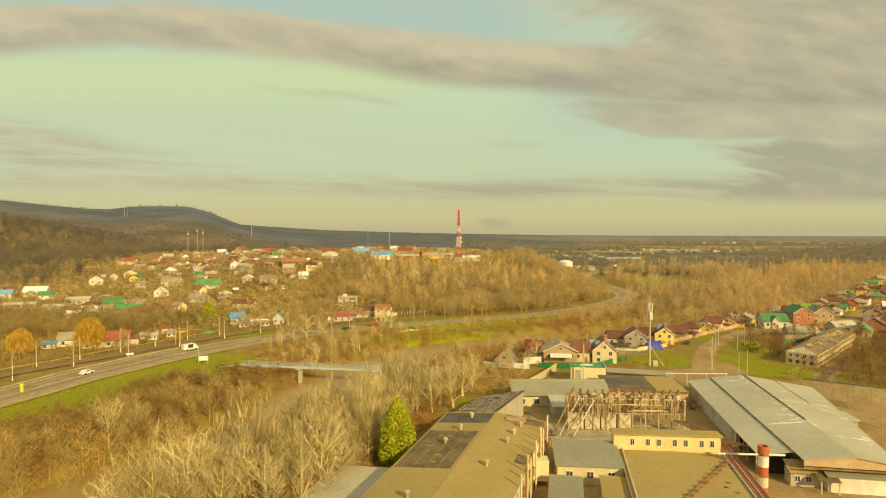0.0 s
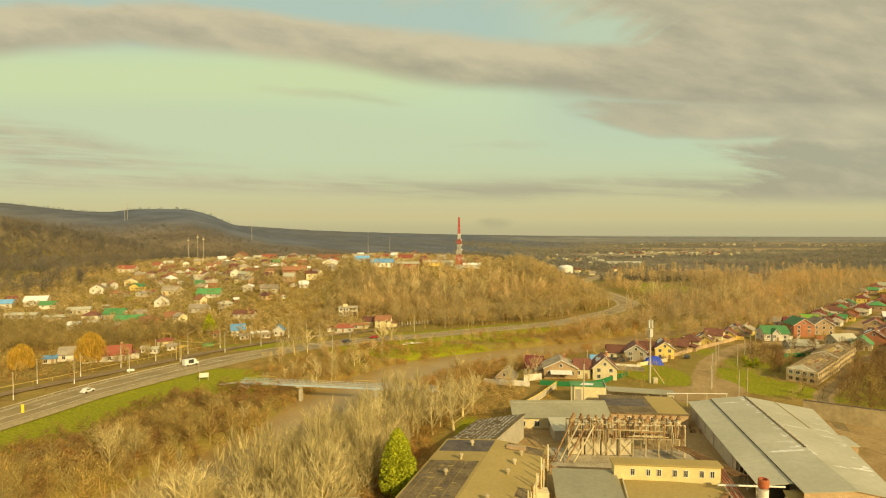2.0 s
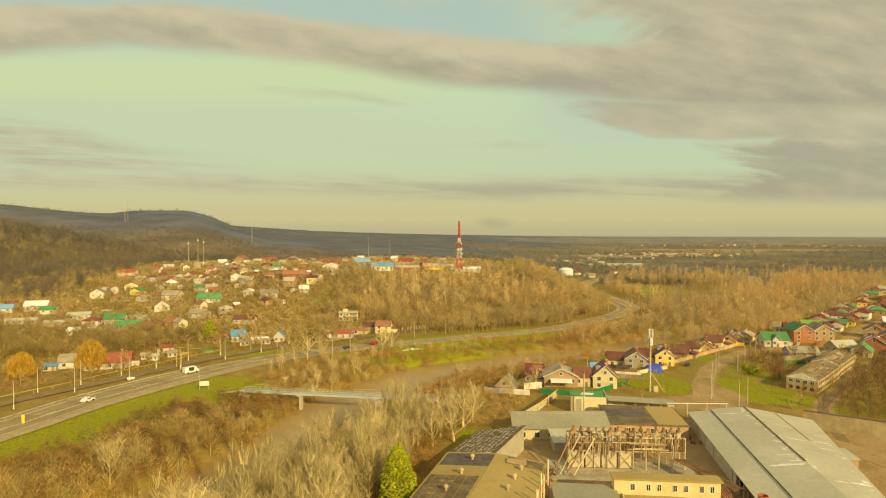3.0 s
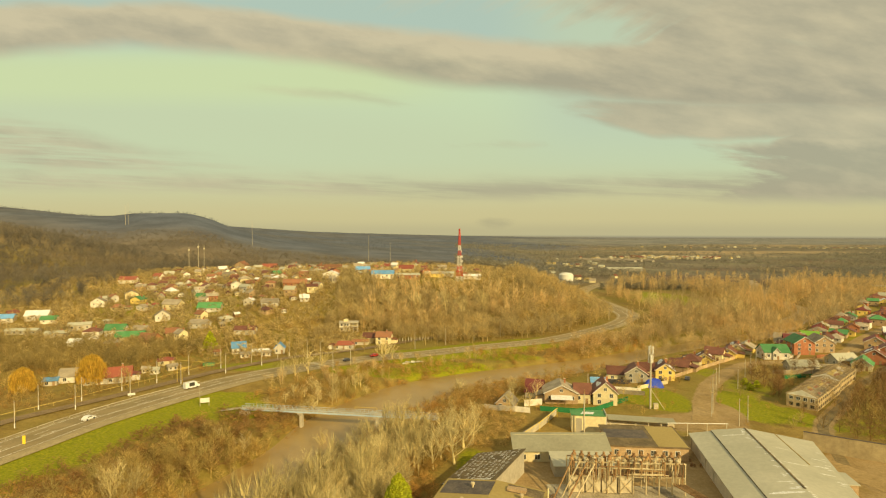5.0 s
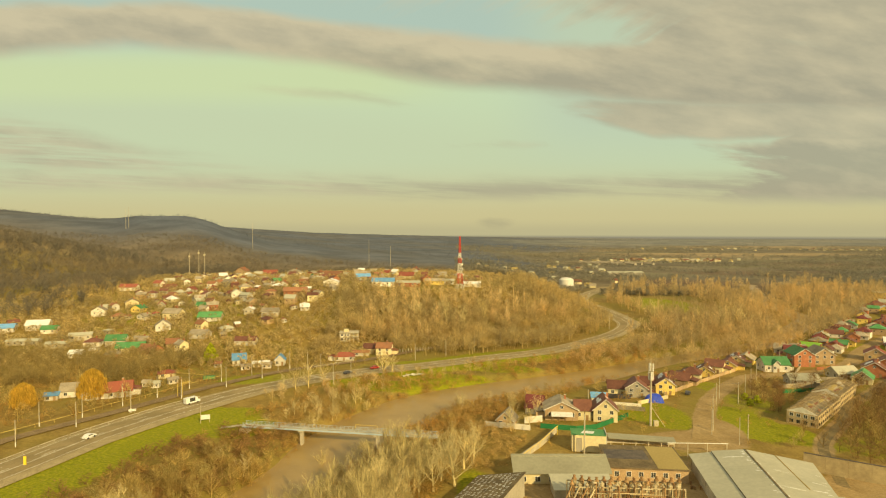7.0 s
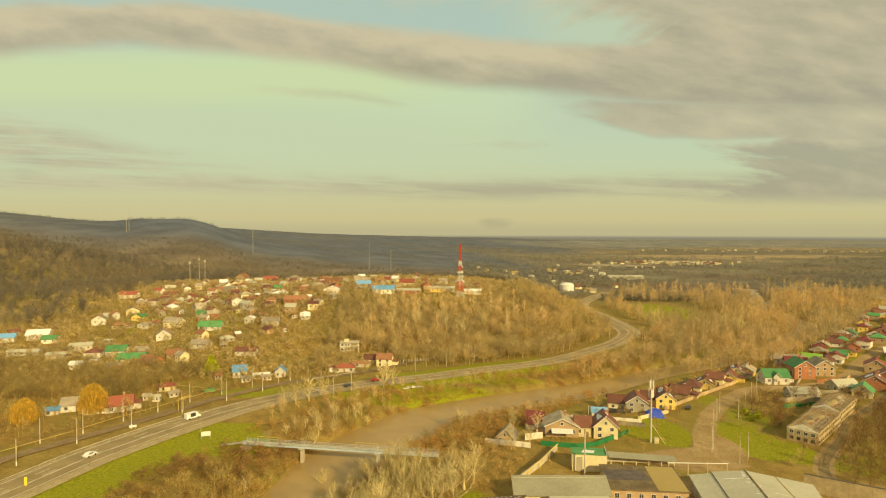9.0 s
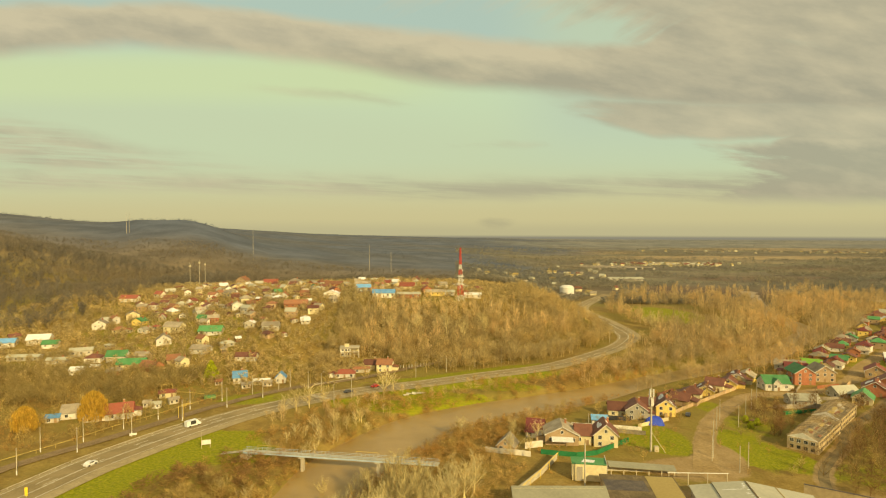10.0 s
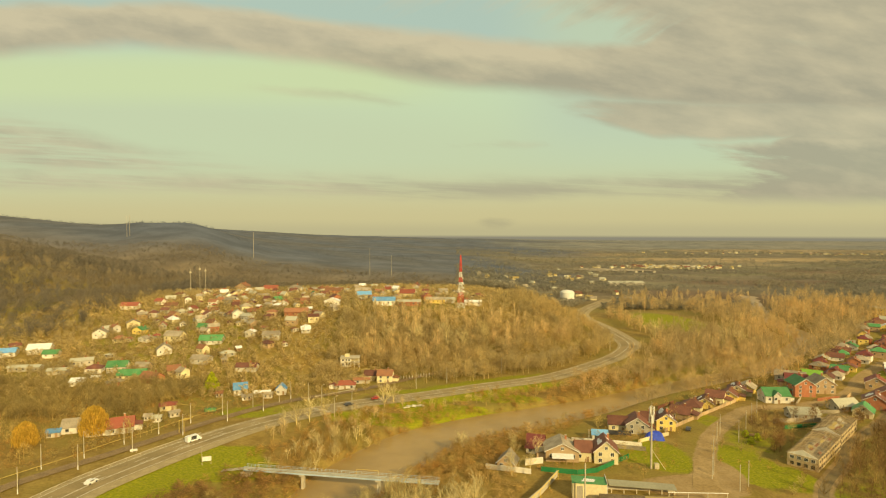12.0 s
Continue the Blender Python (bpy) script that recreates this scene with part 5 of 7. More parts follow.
house(199, 273, -40, 8, 9, 3.0, 3.0, "render_cream", "roof_green", "gable", chimney=False)
fence("board_fence", [(150, 262), (176, 264)], 2.0, 0.08, "roof_slate", "grey board fence round a plot")
for k, (ax, ay, bx, by, m) in enumerate(((66, 232, 80, 228, "roof_slate"), (100, 262, 110, 274, "roof_brown"), (120, 288, 130, 297, "roof_slate"), (176, 288, 186, 300, "roof_slate"), (178, 276, 190, 276, "roof_slate"), (150, 254, 172, 258, "green_fence"),
                                   (178, 262, 196, 268, "roof_slate"), (106, 286, 118, 296, "roof_brown"), (192, 296, 206, 300, "brick_red"), (206, 296, 216, 306, "brick_tan"))):
    fence("garden_fence", [(ax, ay), (bx, by)], 1.7, 0.07, m, "weathered sheet or board garden fence")
wood_pile = thing("timber_stack", 133, 246, gz(133, 246), 20, "loose stack of pale planks on the plot", "timber")
rnd = random.Random(12)
for k in range(14):
    part("plank", obox(-2.5, 2.5, -0.1, 0.1, 0, 0.08), "wood", wood_pile, at=pose(rnd.uniform(-3, 3), rnd.uniform(-2, 2), 0.05 + 0.03 * k, 0, 0, rnd.uniform(-30, 30)))
# along the far street
rnd = random.Random(21)
for i in range(34):
    k = 0.0 + i / 33
    yy = 330 + 220 * k
    cx = np.interp(yy, STREET[:, 1], STREET[:, 0])
    for sgn in (-1, 1, -2.6):
        if rnd.random() < 0.16 or (sgn == 1 and yy < 345):
            continue
        hx, hy = cx + sgn * rnd.uniform(12, 19), yy + rnd.uniform(-3, 3)
        if near_line(np.array([hx]), np.array([hy]), RIVER)[0][0] < 26:
            continue
        house(hx, hy, -38 + rnd.uniform(-10, 10), rnd.uniform(6.5, 10), rnd.uniform(6.5, 9), rnd.choice((2.8, 3.2, 4.8)), rnd.uniform(2.0, 3.0),
              rnd.choice(("brick_red", "brick_tan", "render_cream", "render_white", "render_yellow", "brick_red", "render_white", "render_yellow")), rnd.choice(("roof_brown", "roof_wine", "roof_green", "roof_slate", "roof_brown", "snow", "roof_sheet", "roof_rusty", "roof_wine", "roof_slate")), rnd.choice(("gable", "side", "hip")), fine=False)
house(455, 592, -20, 26, 12, 9, 1.0, "render_yellow", "roof_sheet", "side", fine=False, chimney=False, storeys=2, name="block", category="building")
for hx, hy, wl, rf in ((214, 286, "brick_red", "roof_brown"), (228, 296, "brick_red", "roof_brown"), (222, 268, "brick_tan", "roof_brown"), (240, 285, "brick_red", "roof_red"), (250, 310, "render_cream", "roof_brown"), (262, 330, "brick_red", "roof_brown"), (176, 206, "brick_red", "roof_red"), (240, 320, "brick_tan", "roof_red"), (275, 345, "render_cream", "roof_green"), (262, 300, "brick_tan", "roof_slate")):
    house(hx, hy, -35, 10, 10, 4.2, 3.2, wl, rf, "gable")
for i in range(6):
    gx0, gy0 = 186 + i * 6.5, 232 + i * 6.5
    house(gx0, gy0, -45, 6, 8, 2.6, 0.6, "render_grey", ("snow", "roof_blue", "roof_sheet")[i % 3], "side", chimney=False, fine=False, group="garages", name="garage", category="garage")

# roofless row building, in two lengths
RAFTER = Soup().prism([(0, -0.5, 5.5), (0.16, -0.5, 5.5), (0.16, 5, 8.2), (0, 5, 8.2)], 0.14).prism([(0, 5, 8.2), (0.16, 5, 8.2), (0.16, 10.5, 5.5), (0, 10.5, 5.5)], 0.14).mesh("rafter")
RAFTER.materials.append(MAT["batten_wood"])


def ruin_row(x, y, length, seed):
    rnd = random.Random(seed)
    ruin = thing("derelict_row", x, y, gz(x + 5, y + 7), 44, "derelict two-storey row with open roof battens", "building", "derelict rows")
    ruin.scale = (1, 1, 0.82)
    part("wall", obox(0, length, -0.3, 0, -0.5, 5.6).box(0, length, 9.7, 10, -0.5, 5.6).box(0, 0.3, 0, 9.7, -0.5, 5.6).box(length - 0.3, length, 0, 9.7, -0.5, 5.6), "ruin_wall", ruin)
    part("gable_wall", Soup().prism([(0.15, 0, 5.6), (0.15, 10, 5.6), (0.15, 5, 8.2)], 0.25), "render_white", ruin)
    part("floor_slab", obox(0.3, length - 0.3, 0, 9.7, 2.8, 3.0), "concrete_old", ruin)
    for i in range(int(length / 1.1)):
        if rnd.random() < 0.9:
            part("rafter", RAFTER, None, ruin, at=pose(0.5 + i * 1.1, 0, 0))
    for p0 in (0.4, 1.5, 2.6, 3.7, 6.2, 7.4, 8.6):
        a, q = rnd.uniform(0.3, 3.0), (p0 if p0 < 5 else 10 - p0)
        part("batten", obox(a, length - rnd.uniform(0.3, 6), p0 - 0.06, p0 + 0.06, 5.96 + q * 0.49, 6.04 + q * 0.49), "batten_wood", ruin)
    for i in range(9):
        a, l, p0, q = rnd.uniform(0.5, length - 7), rnd.uniform(2, 6), rnd.uniform(0.2, 3.6), rnd.uniform(0.6, 1.3)
        z0 = 6.06 + p0 * 0.49
        part("roof_sheet", Soup().prism([(a, p0, z0), (a + l, p0, z0), (a + l, p0 + q, z0 + q * 0.49), (a, p0 + q, z0 + q * 0.49)], 0.05), rnd.choice(("roof_slate", "roof_felt", "roof_rusty")), ruin)
    n = int(length / 2.75)
    for i in range(n):
        for zc in (1.5, 4.3):
            window(ruin, 1.2, 1.3, pose(1.6 + i * 2.75, -0.3, zc), False)
    for i in range(4):
        for zc in (1.5, 4.3):
            window(ruin, 1.2, 1.4, pose(0, 1.5 + i * 2.3, zc, 0, 0, -90), zc > 3)


ruin_row(135.5, 208.0, 33, 5)
ruin_row(160.5, 233.0, 29, 6)

# -- beyond the railway --
house(-142, 250, 24, 10.5, 8.5, 3.0, 3.2, "render_white", "roof_red", "side")
house(-149.5, 245, 24, 8, 4, 2.2, 0.8, "render_white", "snow", "side", chimney=False, name="porch", category="porch")
house(-160, 251, 20, 13, 8, 3.0, 2.6, "render_white", "roof_slate", "side")
house(-167, 244, 20, 5, 5, 2.2, 0.9, "render_grey", "roof_blue", "side", chimney=False, name="shed", category="shed")
house(-136, 281, 25, 7.5, 5.5, 2.7, 1.1, "render_cream", "roof_red", "hip", chimney=False)
house(-110, 308, 20, 6.8, 7.5, 3.2, 2.6, "render_white", "roof_blue", "side")
house(-88, 308, 10, 5, 5, 3.2, 2.4, "render_white", "roof_blue", chimney=False, name="hut", category="hut")
house(-97, 304, 10, 8, 4, 2.2, 0.8, "render_cream", "snow", "side", chimney=False, name="shed", category="shed")
villa = thing("villa", -59.5, 361, gz(-60, 361), 6, "unfinished white two-storey villa with open terrace", "house")
part("wall", obox(-5.6, 0.6, -3, 4.0, -1.5, 5.0), "render_white", villa)
part("side_wing", obox(0.6, 5.2, 0, 4.0, -1.5, 4.9), "render_cream", villa)
part("terrace_slab", obox(-6.0, 5.8, -3.8, 4.2, 2.3, 2.55), "concrete", villa)
part("roof_slab", obox(-6.2, 6.0, -4.0, 4.4, 5.0, 5.3), "concrete", villa)
part("attic", obox(-3.4, -0.6, 0, 3, 5.31, 6.7), "render_cream", villa)
for i in range(5):
    part("column", obox(-5.8 + i * 2.8, -5.5 + i * 2.8, -3.7, -3.4, -1, 5.0), "render_white", villa)
for zc in (1.2, 3.8):
    for xx in (-4.4, -2.4, -0.5):
        window(villa, 1.2, 1.2, pose(xx, -3, zc))
house(-55.5, 319, 5, 11, 5.5, 2.8, 1.8, "render_white", "roof_red", "hip", chimney=False)
house(-34.5, 333, -5, 8.5, 8, 4.4, 2.4, "render_cream", "roof_rusty", "side", storeys=2)
house(-42.5, 338, -5, 9, 7, 3.4, 2.2, "render_cream", "roof_brown", "side")
house(-48, 331, 4, 9, 4, 2.2, 0.8, "render_grey", "roof_rusty", "side", chimney=False, name="shed", category="shed")
posts = thing("post_row", -26, 336, gz(-17, 340), 24, "row of white concrete posts", "fence")
for k in range(11):
    part("post", obox(k * 1.8, k * 1.8 + 0.3, -0.15, 0.15, -1.5, 2.2), "render_white", posts)
long_b = house(-50.5, 479, 2, 18, 9, 3.6, 2.6, "render_white", "roof_blue", "side", chimney=False, group="hill town", name="school", category="building")
house(-30, 481, 2, 19, 8, 3.0, 1.4, "brick_red", "roof_sheet", "side", chimney=False, group="hill town", name="workshop", category="building")

# hill town, thinning to the edges
rnd = random.Random(33)
PALE = ["render_white"] * 6 + ["render_cream"] * 5 + ["render_grey"] * 5 + ["brick_tan"] * 5 + ["brick_red"] * 3
TOPS = ["roof_slate"] * 9 + ["roof_rusty"] * 6 + ["snow"] * 2 + ["roof_brown"] * 4 + ["roof_red"] * 3 + ["roof_green"] + ["roof_sheet"] * 6
# the ones that stand out: x, y, turn, width, depth, height, rise, wall, roof, shape
MARKED = [(-158.7, 391, 4, 15, 8, 2.6, 3.0, "render_white", "roof_green", "side"), (-183.4, 375, 25, 9, 8, 3.2, 3.4, "render_white", "roof_slate", "gable"), (-210, 600, -10, 11, 9, 5.6, 3.4, "brick_tan", "roof_rusty", "gable"),
          (-178, 590, 5, 14, 9, 3.4, 3.2, "brick_tan", "roof_red", "side"), (-150, 577, -10, 11, 9, 5.4, 2.6, "render_white", "roof_slate", "hip"), (-118, 391, 5, 11, 7, 3.4, 2.0, "render_white", "roof_slate", "side"),
          (-189, 402, -8, 12, 8, 3.6, 2.8, "render_cream", "roof_slate", "side"), (-246, 410, 20, 9, 8, 3.6, 2.8, "render_white", "roof_slate", "gable"), (-268, 490, 4, 14, 8, 3.0, 2.4, "render_white", "roof_red", "side"),
          (-232, 488, 8, 10, 7, 2.8, 2.2, "brick_tan", "roof_rusty", "side"), (-236, 435, 30, 9, 7, 3.0, 2.4, "render_cream", "roof_slate", "gable"), (-222, 419, -15, 9, 7, 2.8, 2.2, "render_yellow", "roof_green", "gable"),
          (-113, 438, 10, 17, 9, 3.2, 2.4, "brick_red", "roof_rusty", "side"), (-151, 356, -10, 11, 7, 2.8, 2.0, "render_white", "roof_slate", "side"), (-118, 342, 0, 12, 6, 2.6, 1.8, "render_white", "roof_brown", "side"),
          (-283, 371, 20, 10, 8, 2.8, 2.2, "render_white", "roof_blue", "side"), (-266, 377, 15, 13, 8, 3.2, 2.8, "render_white", "snow", "side"), (-253, 369, 10, 9, 6, 2.6, 2.0, "render_white", "roof_green", "side"),
          (-224, 354, 25, 12, 6, 3.4, 1.2, "render_grey", "roof_sheet", "side"), (-196, 344, 10, 11, 7, 3.4, 2.8, "render_white", "roof_green", "side"), (-209, 342, 10, 9, 7, 3.0, 1.8, "render_white", "roof_brown", "hip"),
          (-181, 332, 12, 15, 7, 2.4, 2.6, "render_cream", "roof_green", "side"), (-167, 326, -20, 11, 8, 2.6, 2.8, "brick_red", "roof_rusty", "side"), (-228, 339, 15, 12, 5, 2.4, 1.0, "render_grey", "roof_sheet", "side"), (-252, 344, 5, 18, 5, 2.4, 1.0, "render_grey", "roof_sheet", "side"),
          (-106, 552, 5, 16, 9, 3.4, 2.6, "brick_red", "roof_rusty", "side"), (-92, 470, 0, 12, 8, 3.6, 2.4, "render_white", "snow", "gable"), (-77, 545, -5, 14, 8, 3.2, 2.6, "render_white", "roof_slate", "side"), (-72, 513, 10, 12, 8, 3.6, 2.4, "render_white", "roof_blue", "side"),
          (-34, 522, 5, 13, 9, 3.8, 3.0, "render_cream", "roof_red", "side"), (-8, 493, 0, 16, 7, 3.0, 1.8, "render_yellow", "roof_slate", "side"), (4, 496, 0, 9, 6, 2.8, 1.6, "render_white", "roof_sheet", "side"), (24, 492, 0, 14, 6, 2.6, 1.4, "render_white", "snow", "side"), (-16, 508, 20, 8, 7, 3.0, 2.6, "brick_red", "roof_red", "gable")]
TOWN = []
for j in range(28):
    for i in range(36):
        hx, hy = -335 + i * 11 + rnd.uniform(-4.5, 4.5), 322 + j * 10 + rnd.uniform(-4, 4)
        if hy > 380:
            hx += 6
        core = -252 + max(0, hy - 420) * 0.02 < hx < -85 + (hy - 470) * 0.12 and hy > 392
        crest = -120 < hx < 30 and 490 < hy < 585
        lower = hx < -215 and 335 < hy < 385
        foot = -290 < hx < -100 and 316 < hy <= 392 and hx < -135 + (hy - 316) * 0.6
        odds = 0.62 if core else 0.5 if crest else 0.26 if foot else 0.3 if lower else 0
        if rnd.random() < odds and abs(hx + 241) + abs(hy - 571) > 14 and min(math.hypot(hx - m[0], hy - m[1]) for m in MARKED) > 12 and math.hypot(hx - 13, hy - 479) > 9:
            TOWN.append((hx, hy))
for k, (hx, hy) in enumerate(TOWN):
    w = rnd.uniform(5.0, 8.6)
    hut = k % 5 in (2, 4)
    house(hx, hy, rnd.uniform(-40, 50), w * (0.55 if hut else 1), rnd.uniform(4.6, 6.6) * (0.6 if hut else 1), rnd.choice((2.3, 2.5, 2.7, 3.0, 4.2)) if not hut else 2.0, rnd.uniform(1.3, 2.5) * (0.45 if hut else 1), rnd.choice(PALE), rnd.choice(TOPS), rnd.choice(("gable", "side", "hip", "side")), fine=False,
          group="garden sheds" if hut else "hill town", chimney=not hut and rnd.random() < 0.35, name="garden_shed" if hut else "house", category="shed" if hut else "house")
for hx, hy, rz, w, d, h, rh, wl, rf, md in MARKED:
    house(hx, hy, rz, w, d, h, rh, wl, rf, md, fine=False, group="hill town", chimney=w < 13, storeys=2 if h > 5 else 1)
TOWN += [m[:2] for m in MARKED]

# scattered places on the far plain, one joined mesh
rnd = random.Random(17)
FAR_ROOFS = ("roof_slate", "roof_sheet", "roof_brown", "roof_felt")
fs, slots = Soup(), []
for cx, cy, sx, sy, n in ((545, 1370, 70, 26, 78), (470, 1400, 26, 20, 20), (1480, 2150, 80, 30, 34), (165, 745, 30, 22, 5), (150, 900, 60, 60, 8), (1150, 2250, 200, 60, 14), (110, 1010, 40, 30, 7), (240, 1100, 50, 60, 12)):
    for i in range(n):
        hx, hy = rnd.gauss(cx, sx), rnd.gauss(cy, sy)
        z, w, d, h, a = gz(hx, hy), rnd.uniform(5, 10), rnd.uniform(5, 7), rnd.uniform(2.2, 4.2), radians(rnd.uniform(-40, 40))
        for s0, k in ((gable_walls(w, d, h, 2.2, False), 0), (gable_roof(w, d, h, 2.4, False), 1 + rnd.randrange(4))):
            b = len(fs.v)
            fs.v += [(hx + x * math.cos(a) - y * math.sin(a), hy + x * math.sin(a) + y * math.cos(a), z + zz) for x, y, zz in s0.v]
            fs.f += [tuple(b + i for i in fc) for fc in s0.f]
            slots += [k] * len(s0.f)
fm = fs.mesh("far_village")
for key in ("render_cream", *FAR_ROOFS):
    fm.materials.append(MAT[key])
fm.polygons.foreach_set("material_index", np.array(slots, np.int32))
tagged(new("far_village", fm), "scattered pale houses far out on the plain", "village", kind="stuff")
FARM = "farm buildings on the plain"
for i in range(7):
    house(305 + i * 19, 1240 + (i % 2) * 14, -52, 70, 9, 3.0, 2.2, "render_grey", "roof_slate", "side", fine=False, chimney=False, group=FARM, name="long_barn", category="barn")
house(292, 935, 6, 58, 16, 5.0, 2.0, "render_grey", "roof_sheet", "side", fine=False, chimney=False, group=FARM, name="long_barn", category="barn")
house(232, 724, 6, 30, 10, 3.4, 1.4, "render_grey", "roof_blue", "side", fine=False, chimney=False, group=FARM, name="depot", category="building")
silo = thing("storage_tank", 156, 735, gz(156, 735), 0, "squat white storage tank", "tank")
part("shell", Soup().lathe([(9, -1), (9, 10), (6, 12.0), (0.5, 12.8)], 24), "white_paint", silo)


# ---- bridge ----
bx0, by0, bx1, by1 = -72.5, 207.0, -2.0, 195.6
b_an, b_len = frame_of(bx0, by0, bx1, by1)
bridge = thing("footbridge", bx0, by0, 0.9, b_an, "slim pale blue steel footbridge over the river", "bridge")
part("deck", obox(0, b_len, -1.2, 1.2, 0.55, 0.75), "concrete", bridge)
for yy in (-1.25, 1.25):
    part("girder", obox(0, b_len, yy - 0.08, yy + 0.08, 0.2, 0.7), "blue_paint", bridge)
    rail = part("railing", Soup().tube((0, yy, 1.8), (b_len, yy, 1.8), 0.05, sides=5).tube((0, yy, 1.3), (b_len, yy, 1.3), 0.04, sides=4), "blue_paint", bridge)
    baluster = obox(-0.04, 0.04, -0.04, 0.04, 0.7, 1.8).mesh("baluster")
    baluster.materials.append(MAT["blue_paint"])
    for i in range(48):
        part("baluster", baluster, None, rail, at=pose(0.3 + i * b_len / 48, yy, 0))
for k in (0.31, 0.70):
    pr = part("pier", obox(k * b_len - 0.45, k * b_len + 0.45, -0.9, 0.9, -9.0, 0.12), "concrete", bridge)
    part("cap", obox(k * b_len - 1.0, k * b_len + 1.0, -1.5, 1.5, -0.3, 0.18), "concrete", pr)
for k in (0.06, 0.58):
    x = k * b_len
    part("gas_pipe", Soup().tube((x, 1.5, 0.6), (x, 1.5, 2.5), 0.09, sides=6).tube((x, 1.5, 2.5), (x + 8, 1.5, 2.5), 0.09, sides=6).tube((x + 8, 1.5, 2.5), (x + 8, 1.5, 0.6), 0.07, sides=6), "pipe_ochre", bridge)
part("ramp", Soup().prism([(-9, -1.0, -0.9), (0, -1.0, 0.55), (0, 1.0, 0.55), (-9, 1.0, -0.9)], 0.15), "concrete", bridge)
part("abutment", obox(-1.0, 2.0, -1.6, 1.6, -5.0, -0.36), "concrete", bridge)
sign = thing("road_sign", -91, 213.5, gz(-91, 213.5), 20, "white board on a lamp post by the ramp", "sign")
part("post", Soup().tube((0, 0, -0.5), (0, 0, 7.0), 0.09, 0.06, 6), "steel_light", sign)
part("board", obox(0.1, 3.3, -0.05, 0.05, 1.3, 3.0), "white_paint", sign)
part("leg", Soup().tube((3.1, 0, -0.5), (3.1, 0, 1.3), 0.07, sides=6), "steel_light", sign)
ypost = thing("marker_board", -126.5, 172, gz(-126.5, 172), 20, "narrow yellow road marker", "sign")
part("post", Soup().tube((0, 0.06, -0.5), (0, 0.06, 1.8), 0.06, sides=6), "steel_light", ypost)
part("board", obox(-0.4, 0.4, -0.05, 0.02, 0.6, 3.2), "yellow_paint", ypost)


# ---- poles ----
def pole_mesh(h, r0=0.17, r1=0.11):
    m = Soup().tube((0, 0, -0.6), (0, 0, h), r0, r1, 8).mesh("shaft")
    m.materials.append(MAT["concrete"])
    return m


SHAFT = pole_mesh(9.2)
FOOT = Soup().tube((0, 0, -0.6), (0, 0, 1.6), 0.185, 0.18, 8).mesh("painted_foot")
FOOT.materials.append(MAT["white_paint"])
ARM = obox(-0.9, 0.9, -0.06, 0.06, 8.5, 8.64).mesh("crossarm")
ARM.materials.append(MAT["rust"])
LAMP_ARM = Soup().tube((0, 0, 9.0), (0, -1.6, 9.6), 0.05, sides=6).box(-0.13, 0.13, -2.3, -1.5, 9.55, 9.7).mesh("lamp_head")
LAMP_ARM.materials.append(MAT["steel_light"])


def pole(x, y, rz=0, kind="rail"):
    p = thing("utility_pole" if kind != "lamp" else "street_lamp", x, y, gz(x, y), rz, {"rail": "concrete railway pole with a white-painted foot", "power": "grey concrete power pole with a crossarm", "lamp": "tall street lamp by the highway"}[kind], "pole" if kind != "lamp" else "street lamp", {"rail": "railway poles", "power": "power poles", "lamp": "street lamps"}[kind])
    part("shaft", SHAFT, None, p)
    if kind == "rail":
        part("painted_foot", FOOT, None, p)
    part("lamp_head" if kind == "lamp" else "crossarm", LAMP_ARM if kind == "lamp" else ARM, None, p)
    return p


for x, y in ((-142, 189), (-134, 208), (-123, 224.5), (-111.7, 243.4), (-99.6, 261.7), (-88, 277), (-70, 294), (-138.2, 218.3), (-148, 208.8), (-131, 233), (-122.8, 245), (-115.4, 259.3), (-105.6, 271.5), (-80, 297)):
    pole(x, y, -30)
for x, y in ((94.4, 202), (99.2, 192.3), (103.3, 220.3), (96.5, 205.5), (131.7, 251), (112, 236), (140, 262), (122, 238), (150, 276), (104, 196), (118, 246), (175, 300), (57, 227)):
    pole(x, y, 40, "power")
for x, y in ((-52.1, 269.2), (-45.2, 278), (-30, 296), (-62, 288), (-95, 283), (-84, 290)):
    pole(x, y, 150, "lamp")
for i in range(12):
    yy = 590 + i * 14
    xx = np.interp(yy, HIGHWAY[:, 1], HIGHWAY[:, 0]) - 26
    pole(xx, yy, 0, "power")
for i in range(10):
    pole(-16 + i * 17, 318 + i * 12.5, 0, "power")

# catenary and power wires
wires = Soup()
for a, b in (((-142, 189), (-134, 208)), ((-134, 208), (-123, 224.5)), ((-123, 224.5), (-111.7, 243.4)), ((-111.7, 243.4), (-99.6, 261.7)), ((-99.6, 261.7), (-88, 277)), ((94.4, 202), (103.3, 220.3)), ((103.3, 220.3), (112, 236)), ((112, 236), (122, 238))):
    for o in (-0.7, 0.7):
        wires.tube((a[0] + o, a[1], gz(*a) + 8.7), (b[0] + o, b[1], gz(*b) + 8.7), 0.02, sides=3, cap=False)
solid("wires", wires, "car_dark", "thin overhead wires between poles", "wires", kind="stuff")

